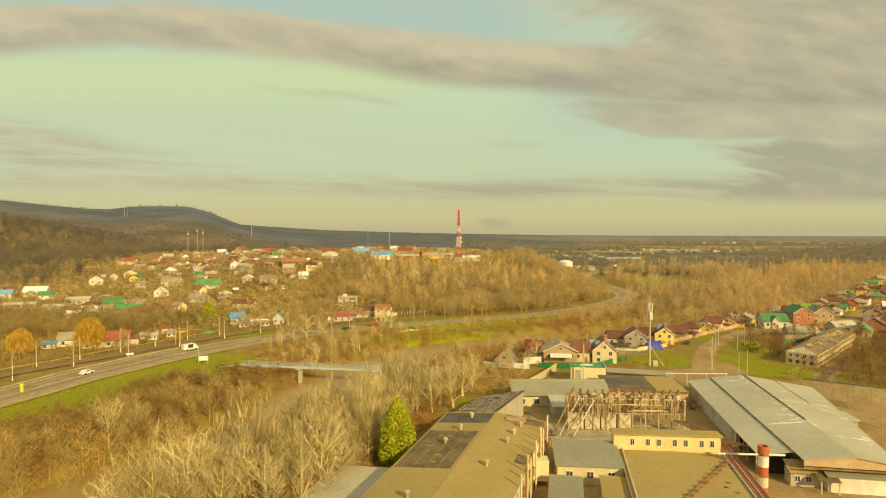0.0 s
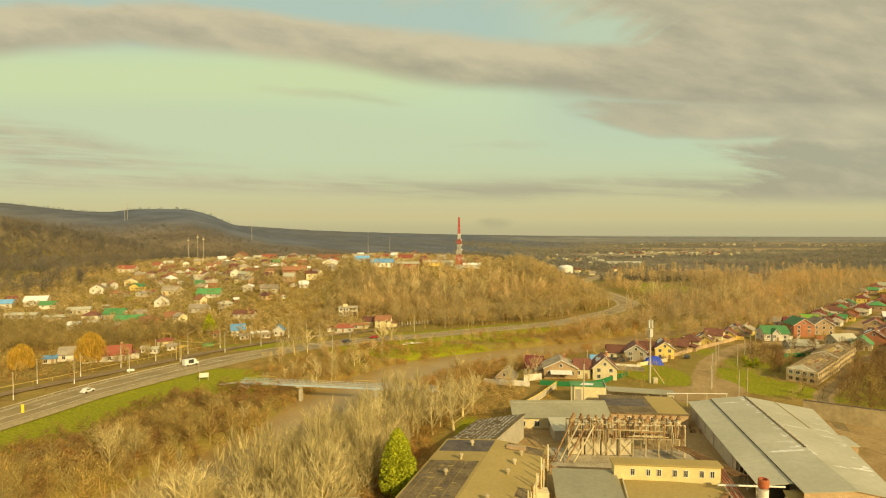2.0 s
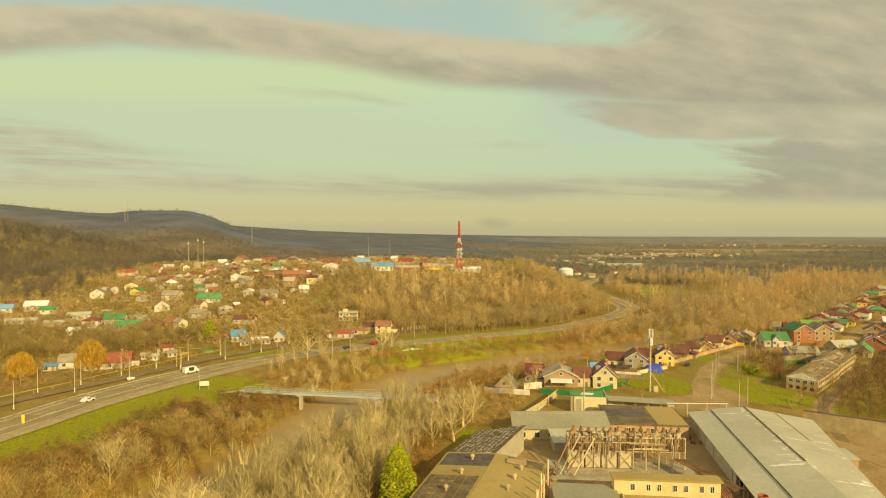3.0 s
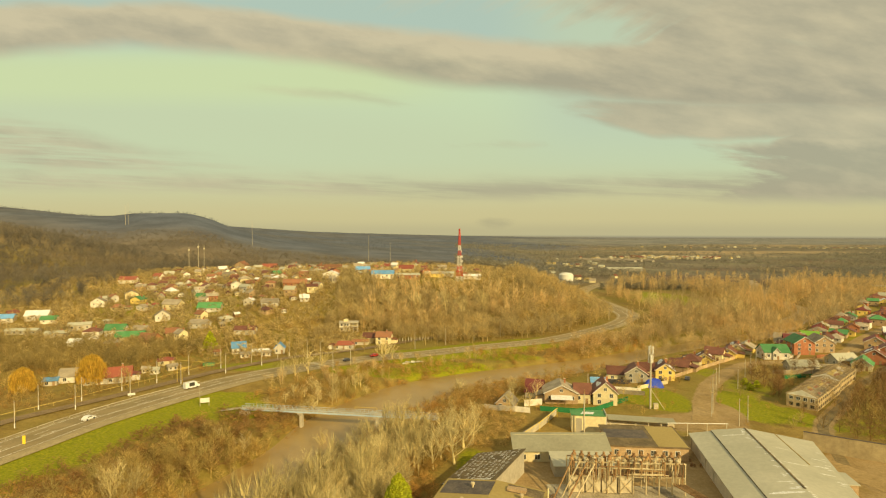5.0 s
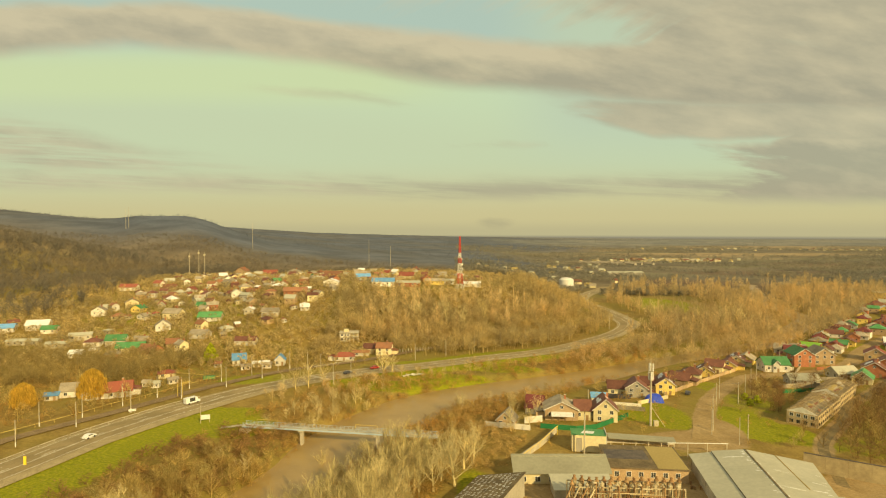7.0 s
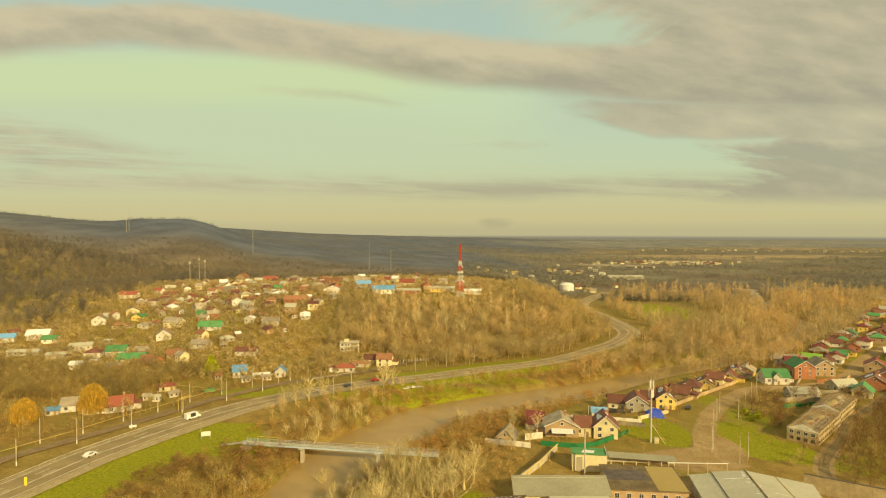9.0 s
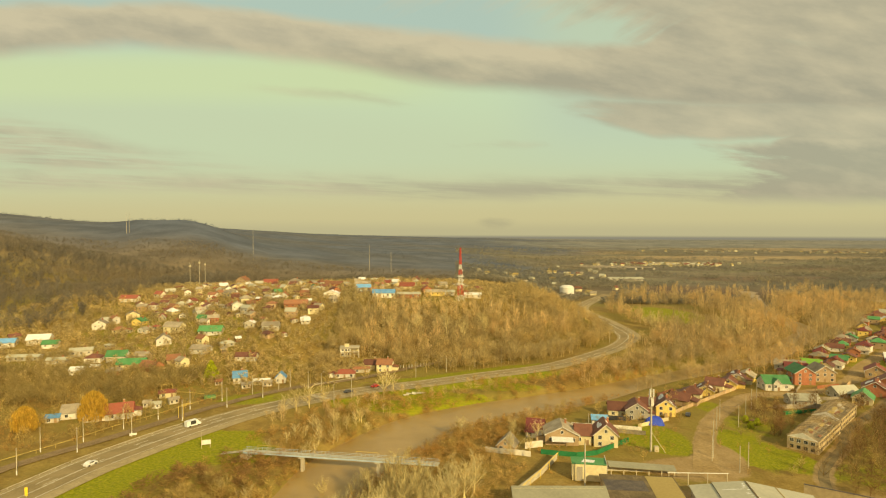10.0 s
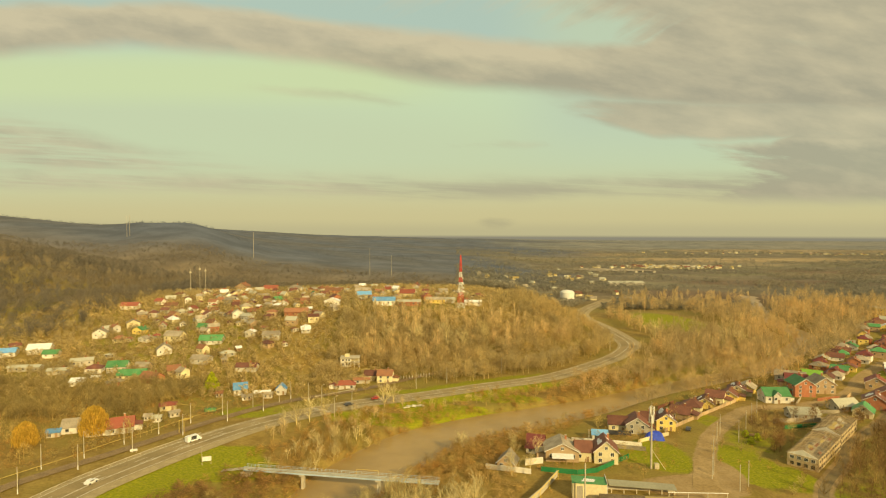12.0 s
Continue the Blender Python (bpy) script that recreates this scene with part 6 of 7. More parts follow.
# ---- towers ----
tz = gz(13, 479)
tower = thing("radio_tower", 13, 479, tz, 20, "tall red and white lattice radio tower", "tower")
LEV = [0, 4.3, 8.6, 12.9, 17.2, 21.5, 25.8, 30.1, 34.4, 38.7, 44]
RAD = [3.6, 3.1, 2.65, 2.25, 1.9, 1.6, 1.35, 1.1, 0.9, 0.75, 0.5]
for i in range(10):
    c0 = [(RAD[i] * math.cos(a), RAD[i] * math.sin(a), LEV[i]) for a in (0.785, 2.356, 3.927, 5.498)]
    c1 = [(RAD[i + 1] * math.cos(a), RAD[i + 1] * math.sin(a), LEV[i + 1]) for a in (0.785, 2.356, 3.927, 5.498)]
    th = 0.15 if i < 7 else 0.19
    for k in range(4):
        paint = "white_paint" if i in (0, 3, 4, 6) else "red_paint"
        part("leg", Soup().tube(c0[k], c1[k], th, sides=5), paint, tower)
        part("brace", Soup().tube(c0[k], c1[(k + 1) % 4], th * 0.62, sides=4), paint, tower)
        part("brace", Soup().tube(c0[(k + 1) % 4], c1[k], th * 0.62, sides=4), paint, tower)
        part("strut", Soup().tube(c1[k], c1[(k + 1) % 4], th * 0.62, sides=4), paint, tower)
part("platform", obox(-2.3, 2.3, -2.3, 2.3, 20, 20.25), "white_paint", tower)
for k in range(3):
    part("antenna_drum", Soup().tube((1.7, -1.2 + k, 17 + k * 4.0), (2.3, -1.6 + k, 17 + k * 4.0), 0.8, sides=12), "white_paint", tower)
for mx, my, mh in ((-251, 568, 25), (-243, 571, 28), (-239, 575, 26)):
    m = thing("mast", mx, my, gz(mx, my), 0, "slim pale telecom mast on the hilltop", "mast", "hilltop masts")
    part("shaft", Soup().tube((0, 0, -1), (0, 0, mh), 0.26, 0.18, 8), "concrete", m)
    part("antenna", obox(-0.7, 0.7, -0.7, 0.7, mh - 4.0, mh - 2.4), "steel_light", m)
for mx, my, mh in ((-590, 1080, 38), (-598, 1085, 38), (-345, 1040, 46), (-125, 960, 44), (-90, 970, 34)):
    m = thing("mast", mx, my, gz(mx, my), 0, "thin distant lattice mast on the wooded slope", "mast", "distant masts")
    part("shaft", Soup().tube((0, 0, -1), (0, 0, mh), 0.34, 0.2, 6), "render_grey", m)
cell = thing("cell_mast", 76, 211, gz(76, 211), 0, "grey telecom mast with antenna panels on the green", "mast")
part("shaft", Soup().tube((0, 0, -1), (0, 0, 23.4), 0.42, 0.24, 10), "concrete", cell)
for k in range(6):
    a = 1.05 * k + 0.4
    part("panel_antenna", obox(-0.3, 0.3, -0.18, 0.18, 17.2 + (k % 2) * 3.2, 20.0 + (k % 2) * 3.2), "white_paint", cell, at=pose(0.75 * math.cos(a), 0.75 * math.sin(a), 0, 0, 0, math.degrees(a) + 90))
for k in range(3):
    part("ring", Soup().lathe([(0.85, 17.0 + k * 2.6), (0.85, 17.2 + k * 2.6)], 14), "steel_light", cell)
part("stay", Soup().tube((0.3, 0, 7.0), (5.2, -1.0, -0.4), 0.1, sides=6), "steel_light", cell)
part("tip_rod", Soup().tube((0, 0, 23.4), (0, 0, 25.0), 0.07, sides=6), "steel_light", cell)
part("cabinet", obox(1.2, 2.8, -0.6, 0.6, -0.3, 2.0), "steel_light", cell)


# ---- small things along the road ----
gas = thing("gas_pipe", -140, 283, gz(-140, 283), 20, "yellow gas pipe on tall bends beside a hut", "pipes")
part("riser", Soup().tube((0, 0, -0.5), (0, 0, 5.2), 0.1, sides=8).tube((0, 0, 5.2), (5, 0, 5.2), 0.1, sides=8).tube((5, 0, 5.2), (5, 0, -0.5), 0.1, sides=8), "pipe_ochre", gas)
part("run", Soup().tube((5, 0, 1.6), (20, -9, 1.2), 0.1, sides=8), "pipe_ochre", gas)
tangle = thing("gas_station", -112.5, 246.5, gz(-112.5, 246.5), 10, "yellow gas pipe frame around a pole", "pipes")
for k in range(3):
    part("loop", Soup().tube((-2 + k, -0.4, -0.4), (-2 + k, -0.4, 5.5 + 0.4 * k), 0.12, sides=6).tube((-2 + k, -0.4, 5.5 + 0.4 * k), (1.4 + k, 0.4, 5.5 + 0.4 * k), 0.12, sides=6), "pipe_ochre", tangle)
bin_ob = thing("waste_container", -114, 278, gz(-114, 278), 15, "long green waste container by the crossing", "container")
part("body", obox(-2.6, 2.6, -0.8, 0.8, 0, 1.5), "roof_green", bin_ob)
part("lid", obox(-2.65, 2.65, -0.85, 0.85, 1.5, 1.6), "roof_green", bin_ob)
slab = thing("broken_slab", -15.5, 287, gz(-15.5, 287), 20, "tumbled white concrete slabs on the bank", "rubble")
for k in range(5):
    part("slab", obox(-1.4, 1.4, -0.9, 0.9, 0, 0.4), "render_white", slab, at=pose(k * 2.0 - 4, (k % 2) * 1.2, 0.1 + 0.2 * (k % 3), 8 * (k % 3 - 1), 12 * (k % 2), 35 * k))
yard_rail = thing("crash_barrier", 0, 0, 0, 0, "grey steel crash barrier along the highway", "barrier")
HN = len(HIGHWAY)
for i in range(8, HN - 1):
    if 120 < HIGHWAY[i][1] < 240:
        (ax, ay), (cx, cy) = HIGHWAY[i], HIGHWAY[i + 1]
        d = math.hypot(cx - ax, cy - ay)
        wd = float(np.interp(ay, *WIDE)) * 7.9
        ox, oy = -(cy - ay) / d * wd, (cx - ax) / d * wd
        part("rail", Soup().prism([(ax + ox, ay + oy, 1.1), (cx + ox, cy + oy, 1.1), (cx + ox, cy + oy, 1.45), (ax + ox, ay + oy, 1.45)], 0.06), "concrete_old", yard_rail)
        part("post", obox(ax + ox - 0.07, ax + ox + 0.07, ay + oy - 0.07, ay + oy + 0.07, 0.2, 1.3), "steel_light", yard_rail)

low_pipe = thing("gas_pipe", 0, 0, 0, 0, "low yellow gas pipe on short posts behind the railway", "pipes")
LOW_RUN = spline([(-160, 186), (-154.5, 197.6), (-145.5, 213.3), (-135.9, 233.6), (-128.2, 245.5), (-119, 262.7), (-108, 280)], 6)
for (ax, ay), (cx, cy) in zip(LOW_RUN, LOW_RUN[1:]):
    za, zc = gz(ax, ay) + 1.3, gz(cx, cy) + 1.3
    part("run", Soup().tube((ax, ay, za), (cx, cy, zc), 0.09, sides=6), "pipe_ochre", low_pipe)
    part("post", obox(ax - 0.05, ax + 0.05, ay - 0.05, ay + 0.05, za - 2.0, za), "pipe_ochre", low_pipe)
parapet = thing("underpass_parapet", -68, 299.5, gz(-62, 304), 38, "dark steel parapet over the railway underpass", "railing")
part("wall", obox(0, 24, -0.25, 0.25, -0.6, 0.7), "concrete_old", parapet)
part("top_rail", Soup().tube((0, 0, 1.5), (24, 0, 1.5), 0.07, sides=6), "rail_steel", parapet)
for k in range(13):
    part("post", obox(k * 1.98 - 0.05, k * 1.98 + 0.05, -0.05, 0.05, 0.7, 1.5), "rail_steel", parapet)
kerb = thing("kerb_wall", -66.4, 280.5, gz(-61, 276), -31, "pale concrete kerb wall at the turning", "kerb")
part("block", obox(0, 13, -0.3, 0.3, -0.4, 0.7), "concrete", kerb)
plate = thing("road_sign", -122.1, 223.8, gz(-122.1, 223.8), 25, "low white sign plate beside a railway pole", "sign")
part("board", obox(-1.3, 1.3, -0.06, 0.06, 0.7, 1.6), "white_paint", plate)
for k in (-0.9, 0.9):
    part("leg", obox(k - 0.05, k + 0.05, 0.07, 0.15, -0.4, 1.5), "steel_light", plate)
SHED_RND = random.Random(45)
for x, y in ((-132.6, 263), (-137.5, 265), (-119, 302), (-103, 297), (-93, 301), (-128, 270)):
    house(x, y, SHED_RND.uniform(0, 40), SHED_RND.uniform(3, 4.6), 3.2, 2.2, 0.8, SHED_RND.choice(("render_white", "render_grey", "brick_tan")), SHED_RND.choice(("roof_slate", "roof_sheet", "roof_rusty")), "side", chimney=False, fine=False, group="sheds by the crossing", name="shed", category="shed")

# ---- cars ----
def car(x, y, rz, paint, long=4.3, tall=1.45, label="", van=False):
    c = thing("van" if van else "car", x, y, gz(x, y) + 0.17, rz, label, "car", "cars on the highway")
    w = 0.9 if not van else 1.05
    b = Soup()
    prof = [(-long / 2, 0.3), (-long / 2, 0.85), (-long * 0.42, 0.95), (-long * 0.25, tall), (long * 0.12, tall), (long * 0.28, 0.95), (long / 2, 0.8), (long / 2, 0.3)] if not van else [(-long / 2, 0.35), (-long / 2, tall), (long * 0.25, tall), (long * 0.4, 1.2), (long / 2, 1.1), (long / 2, 0.35)]
    n = len(prof)
    b.v = [(px, -w, pz) for px, pz in prof] + [(px, w, pz) for px, pz in prof]
    b.f = [tuple(range(n)), tuple(reversed(range(n, 2 * n)))] + [(i + n, (i + 1) % n + n, (i + 1) % n, i) for i in range(n)]
    part("body", b, paint, c)
    part("side_glass", obox(-long * 0.24, long * 0.14, -w - 0.015, w + 0.015, 0.98, tall - 0.12), "glass_dark", c)
    part("windscreen", Soup().prism([(long * 0.15, -w * 0.85, tall - 0.1), (long * 0.15, w * 0.85, tall - 0.1), (long * 0.27, w * 0.85, 1.0), (long * 0.27, -w * 0.85, 1.0)], 0.03), "glass_dark", c)
    for px in (-long * 0.3, long * 0.3):
        for py in (-w, w):
            part("wheel", Soup().tube((px, py - 0.1, 0.32), (px, py + 0.1, 0.32), 0.32, sides=12), "tyre", c)
    return c


car(-121.8, 196, 72, "car_white", label="white saloon car on the highway")
car(-104, 236, 54, "car_white", 6.2, 2.6, "white delivery van on the highway", van=True)
car(-48, 285.5, 35, "car_dark", label="dark saloon car on the highway")
car(-36, 296, 215, "car_red", label="red car near the turning")
car(107, 252, 60, "car_dark", label="dark car parked on the village street")
car(30.5, 103.5, 80, "car_red", 4.6, 1.9, "red van parked between the stores", van=True)
for k in range(7):
    car(196 + k * 4.2, 250 + k * 4.4, 20, ("car_white", "car_dark", "blue_paint", "car_white")[k % 4], label="car parked in the row by the garages")

# ---- trees ----
def grow(seed, height, vase=0.5, limbs=7, branches=7, twigs=7, sub=2, thick=0.24, trunk_part=0.3, droop=0.0, low=0.42):
    """A bare tree: a trunk Soup, and a crown Soup of limbs, branches and twigs."""
    r = random.Random(seed)
    trunk, crown = Soup(), Soup()

    def shoot(s, a, d, length, r0, r1, bend, segs, sides, up=0.0):
        pts, p, dd = [Vector(a)], Vector(a), Vector(d).normalized()
        for i in range(segs):
            dd = (dd + Vector((r.uniform(-1, 1), r.uniform(-1, 1), r.uniform(-0.6, 0.9))) * bend + Vector((0, 0, up - droop))).normalized()
            q = p + dd * (length / segs)
            ra, rb = r0 + (r1 - r0) * i / segs, r0 + (r1 - r0) * (i + 1) / segs
            s.tube(p, q, ra, max(rb, 0.004), sides, cap=False)
            p = q
            pts.append(p)
        return pts

    def spike(s, a, d, length, r0):
        a, d = Vector(a), Vector(d).normalized()
        u = d.orthogonal().normalized() * r0
        w = d.cross(u)
        k = len(s.v)
        s.v += [tuple(a + u), tuple(a - u * 0.5 + w * 0.87), tuple(a - u * 0.5 - w * 0.87), tuple(a + d * length)]
        s.f += [(k, k + 1, k + 3), (k + 1, k + 2, k + 3), (k + 2, k, k + 3)]

    h0 = height * trunk_part
    tp = shoot(trunk, (0, 0, -0.8), (r.uniform(-0.1, 0.1), r.uniform(-0.1, 0.1), 1), h0 + 0.8, thick * 1.3, thick * 0.85, 0.06, 3, 7)
    lead = shoot(trunk, tp[-1], (r.uniform(-0.15, 0.15), r.uniform(-0.15, 0.15), 1), height * 0.5, thick * 0.8, thick * 0.2, 0.10, 4, 6)

    def on(line, k):
        k = k * (len(line) - 1)
        i = min(int(k), len(line) - 2)
        return line[i].lerp(line[i + 1], k - i)

    for i in range(limbs + 1):
        if i == limbs:
            limb, ll, d = lead, height * 0.5, Vector((0, 0, 1))
        else:
            a = 2.4 * i + r.uniform(-0.4, 0.4)
            rise = low + (0.86 - low) * (i + r.random()) / limbs
            start = on(tp + lead[1:], rise)
            d = Vector((math.cos(a) * vase, math.sin(a) * vase, r.uniform(0.5, 0.95)))
            ll = height * (0.60 - 0.30 * rise) * r.uniform(0.85, 1.12)
            limb = shoot(crown, start, d, ll, thick * 0.38, thick * 0.09, 0.18, 5, 5, 0.10)
        for j in range(branches):
            k = 0.12 + 0.88 * (j + r.random()) / branches
            st = on(limb, min(k, 0.99))
            a = r.uniform(0, 6.28)
            bd = (d.normalized() * 0.85 + Vector((math.cos(a), math.sin(a), r.uniform(0.0, 0.8)))).normalized()
            bl = ll * r.uniform(0.28, 0.5) * (1.15 - 0.5 * k)
            br = shoot(crown, st, bd, bl, thick * 0.15, thick * 0.05, 0.24, 3, 3, 0.06)
            for m in range(twigs):
                kk = 0.2 + 0.8 * (m + r.random()) / twigs
                s2 = on(br, min(kk, 0.99))
                a = r.uniform(0, 6.28)
                td = (bd + Vector((math.cos(a), math.sin(a), r.uniform(-0.2, 0.8))) * 0.75).normalized()
                tl = bl * r.uniform(0.35, 0.65)
                spike(crown, s2, td, tl, thick * 0.085)
                for n in range(sub):
                    s3 = s2 + td * tl * r.uniform(0.2, 0.7)
                    a = r.uniform(0, 6.28)
                    spike(crown, s3, td + Vector((math.cos(a), math.sin(a), r.uniform(-0.2, 0.8))) * 0.7, tl * r.uniform(0.5, 0.8), thick * 0.065)
    return trunk, crown


TREES = {}


def tree_kind(key, material, label, **kw):
    tr, cr = grow(**kw)
    a, b = tr.mesh("trunk"), cr.mesh("crown")
    a.materials.append(MAT[material])
    b.materials.append(MAT[material])
    TREES[key] = (a, b, label)


for i in range(4):
    tree_kind(f"pale{i}", ("bark_pale", "bark_white")[i % 2], "tall bare pale-barked tree with a dense twiggy crown", seed=10 + i, height=15 + i % 3, vase=0.8 + 0.12 * (i % 2), limbs=12, branches=8, twigs=6, sub=1, thick=0.23, trunk_part=0.26, low=0.16)
for i in range(2):
    tree_kind(f"open{i}", "bark_white", "bare white-barked tree with forked limbs", seed=30 + i, height=14 + i, vase=0.85, limbs=9, branches=8, twigs=6, sub=2, thick=0.28, trunk_part=0.2, low=0.26)
for i in range(3):
    tree_kind(f"brown{i}", "bark_brown", "bare brown tree with fine twigs", seed=50 + i, height=10 + i, vase=0.62, limbs=9, branches=7, twigs=6, sub=0, thick=0.22, trunk_part=0.12, low=0.12)
for i in range(3):
    tree_kind(f"olive{i}", "bark_olive", "bushy bare tree with olive twigs from the ground up", seed=70 + i, height=11 + i, vase=0.7, limbs=11, branches=7, twigs=7, sub=0, thick=0.19, trunk_part=0.06, low=0.04)
RT = random.Random(77)


def tree(key, x, y, scale=1.0, group="bare trees"):
    a, b, label = TREES[key]
    t = thing("tree", x, y, gz(x, y), RT.uniform(0, 360), label, "tree", group)
    t.scale = (scale * RT.uniform(0.9, 1.1), scale * RT.uniform(0.9, 1.1), scale)
    part("trunk", a, None, t)
    part("crown", b, None, t)
    return t


# the stand between river and factory
for x, y in ((-1, 165), (2.5, 169), (6, 173), (-3, 158), (9, 177), (-12.5, 147), (-20.7, 153.5), (-16, 150), (-23, 146), (3, 161)):
    tree(RT.choice(("open0", "open1")), x, y, RT.uniform(0.95, 1.12))
for i in range(84):
    y = RT.uniform(96, 176)
    lo = np.interp(y, [96, 112, 130, 150, 165, 180], [-60, -50, -38, -25, -18, -13])
    hi = np.interp(y, [98, 115, 130, 172], [-24, -18, -12, -6])
    tree(f"pale{i % 4}" if i % 4 else RT.choice(("olive0", "olive1", "brown2")), RT.uniform(lo, hi), y, RT.uniform(0.66, 1.02))
for i in range(36):
    y = RT.uniform(112, 174)
    c = np.interp(y, RIVER[:, 1], RIVER[:, 0])
    tree(RT.choice(("olive0", "olive1", "brown0", "olive2", "brown2")), c - RT.uniform(15, 38), y, RT.uniform(0.55, 0.9))
for i in range(30):
    y = RT.uniform(208, 258)
    c = np.interp(y, RIVER[:, 1], RIVER[:, 0])
    tree(("pale1", "brown1", "pale3", "olive2", "pale0")[i % 5], c - RT.uniform(17, 36), y, RT.uniform(0.42, 0.66) * (0.8 if i % 5 in (0, 2, 4) else 1.0))
for i in range(12):
    y = RT.uniform(186, 262)
    c = np.interp(y, RIVER[:, 1], RIVER[:, 0])
    tree(RT.choice(("brown0", "brown1", "brown2", "pale3")), c + RT.uniform(20, 30), y, RT.uniform(0.35, 0.6))
for x, y, s, k in ((-92, 124, 0.9, "olive0"), (-96, 116, 0.8, "brown2"), (-90, 133, 0.8, "brown1"), (-83, 149, 0.9, "olive0"), (-89, 153, 0.7, "brown1"), (-78, 146, 0.8, "olive2"), (-30, 284, 0.95, "open0"), (-62, 262, 0.8, "pale1"), (-67, 258, 0.75, "pale0"), (-56, 266, 0.7, "pale2"), (-72, 256, 0.6, "pale3"), (-50, 270, 0.6, "brown1"), (-26, 291, 0.7, "open1"), (24, 205, 0.7, "open1"), (31, 209, 0.62, "open0"), (36, 222, 0.6, "pale1"), (33, 228, 0.7, "brown1"), (27, 224, 0.6, "pale2"), (122, 196, 0.6, "olive0"), (126, 190, 0.7, "brown2"), (116, 190, 0.5, "olive1"), (132, 186, 0.8, "brown0"), (138, 192, 0.8, "brown1"), (146, 188, 0.9, "olive2"), (150, 196, 0.9, "brown2"), (106, 226, 0.5, "olive0"), (112, 232, 0.5, "brown1"), (118, 228, 0.55, "olive1"), (104, 216, 0.4, "brown0"), (120, 218, 0.4, "olive2"), (138, 222, 0.8, "brown1"), (146, 214, 0.8, "brown0"), (152, 226, 0.9, "brown2"), (160, 236, 0.8, "brown0"), (158, 212, 0.9, "brown1"),
                   (168, 222, 0.9, "brown2"), (176, 236, 0.9, "brown1"), (134, 240, 0.6, "brown0"), (128, 250, 0.6, "brown1"), (165, 200, 0.9, "brown0"), (172, 210, 0.8, "brown2"), (142, 204, 0.8, "brown1"), (149, 206, 0.9, "brown2"), (155, 218, 0.9, "brown0"), (163, 228, 0.9, "brown1"), (170, 232, 0.8, "brown0"), (178, 226, 0.9, "brown2"), (160, 206, 0.7, "brown1"), (128, 204, 0.5, "brown0"), (180, 218, 0.9, "brown1"), (188, 236, 0.8, "brown2"), (100, 244, 0.5, "brown2"), (184, 246, 0.8, "brown0"),
                   (-20, 398, 1.3, "open0"), (2, 404, 1.4, "open1"), (12, 398, 1.2, "open0"), (-38, 392, 1.2, "pale1"), (28, 410, 1.2, "pale2"), (165, 455, 1.1, "pale0"), (172, 470, 1.1, "pale1"), (222, 430, 1.3, "open1"), (215, 442, 1.2, "pale3")):
    tree(k, x, y, s)
for x, y, s, k in ((-85, 115, 0.75, "olive0"), (-79, 119, 0.7, "olive2"), (-91, 115, 0.8, "olive1"), (-79, 135, 0.82, "pale2"), (-76, 141, 0.72, "pale0"), (-97, 131, 0.75, "olive2"), (-83, 143.5, 0.72, "open0"), (-61, 173, 0.5, "open1"), (-70, 178, 0.45, "pale0"), (-47, 242, 0.6, "open0"), (-40, 186, 0.5, "pale2")):
    tree(k, x, y, s)


for i in range(22):
    y = RT.uniform(142, 190)
    c = float(np.interp(y, RIVER[:, 1], RIVER[:, 0]))
    tree(("pale0", "pale2", "brown1", "pale3", "olive1")[i % 5], c + RT.uniform(12.5, 24), y, RT.uniform(0.42, 0.62))

# leafy ones
def leafy(name, x, y, height, wide, material, label, category, n, seed, shape, leaf=0.5, hang=0.0):
    r = random.Random(seed)
    t = thing(name, x, y, gz(x, y), 0, label, category)
    tk = Soup().tube((0, 0, -0.8), (0, 0, height * 0.85), 0.3, 0.08, 8, cap=False)
    for i in range(10):
        a, z = 2.4 * i, height * (0.25 + 0.06 * i)
        tk.tube((0, 0, z), (math.cos(a) * wide * 0.3, math.sin(a) * wide * 0.3, z + height * 0.12), 0.09, 0.03, 4, cap=False)
    part("trunk", tk, "bark_brown", t)
    s = Soup()
    lobes = [(r.uniform(0, 6.28), r.uniform(0.05, 0.95), r.uniform(0.66, 1.12)) for i in range(240)]
    for i in range(n):
        a, k, q = lobes[i % 240]
        k = min(1.0, max(0.03, k + r.gauss(0, 0.035)))
        rad = shape(k) * wide / 2 * q * (r.random() ** 0.3)
        a += r.gauss(0, 0.22)
        c = Vector((math.cos(a) * rad, math.sin(a) * rad, height * (0.08 + 0.92 * k)))
        u = Vector((r.uniform(-1, 1), r.uniform(-1, 1), r.uniform(-0.6, 0.6))).normalized()
        w = u.orthogonal().normalized()
        l = leaf * r.uniform(0.6, 1.3)
        if hang:
            u, w = Vector((r.uniform(-0.15, 0.15), r.uniform(-0.15, 0.15), -1)) * hang, w * 0.35
        s.quad(c - u * l, c + w * l * 0.6, c + u * l, c - w * l * 0.6)
    part("crown", s, material, t)
    return t


leafy("evergreen_tree", -9.5, 119.0, 15.0, 9.4, "evergreen", "dense yellow-green evergreen tree beside the lean-to", "tree", 30000, 3, lambda k: (1 - k) ** 0.5 * (0.72 + 0.28 * min(1, k * 4)), 0.27)
leafy("willow_tree", -150, 244, 12.5, 12, "willow_gold", "golden weeping willow beside the railway", "tree", 7000, 4, lambda k: (1 - k ** 3) ** 0.6, 0.5, 1.8)
leafy("willow_tree", -170, 231, 10, 10, "willow_gold", "golden weeping willow among scrub", "tree", 5200, 5, lambda k: (1 - k ** 3) ** 0.6, 0.5, 1.8)
leafy("pine_tree", -127, 312, 10, 9, "evergreen", "dark green pine at the foot of the town", "tree", 2600, 6, lambda k: (1 - k) ** 0.7, 0.5)
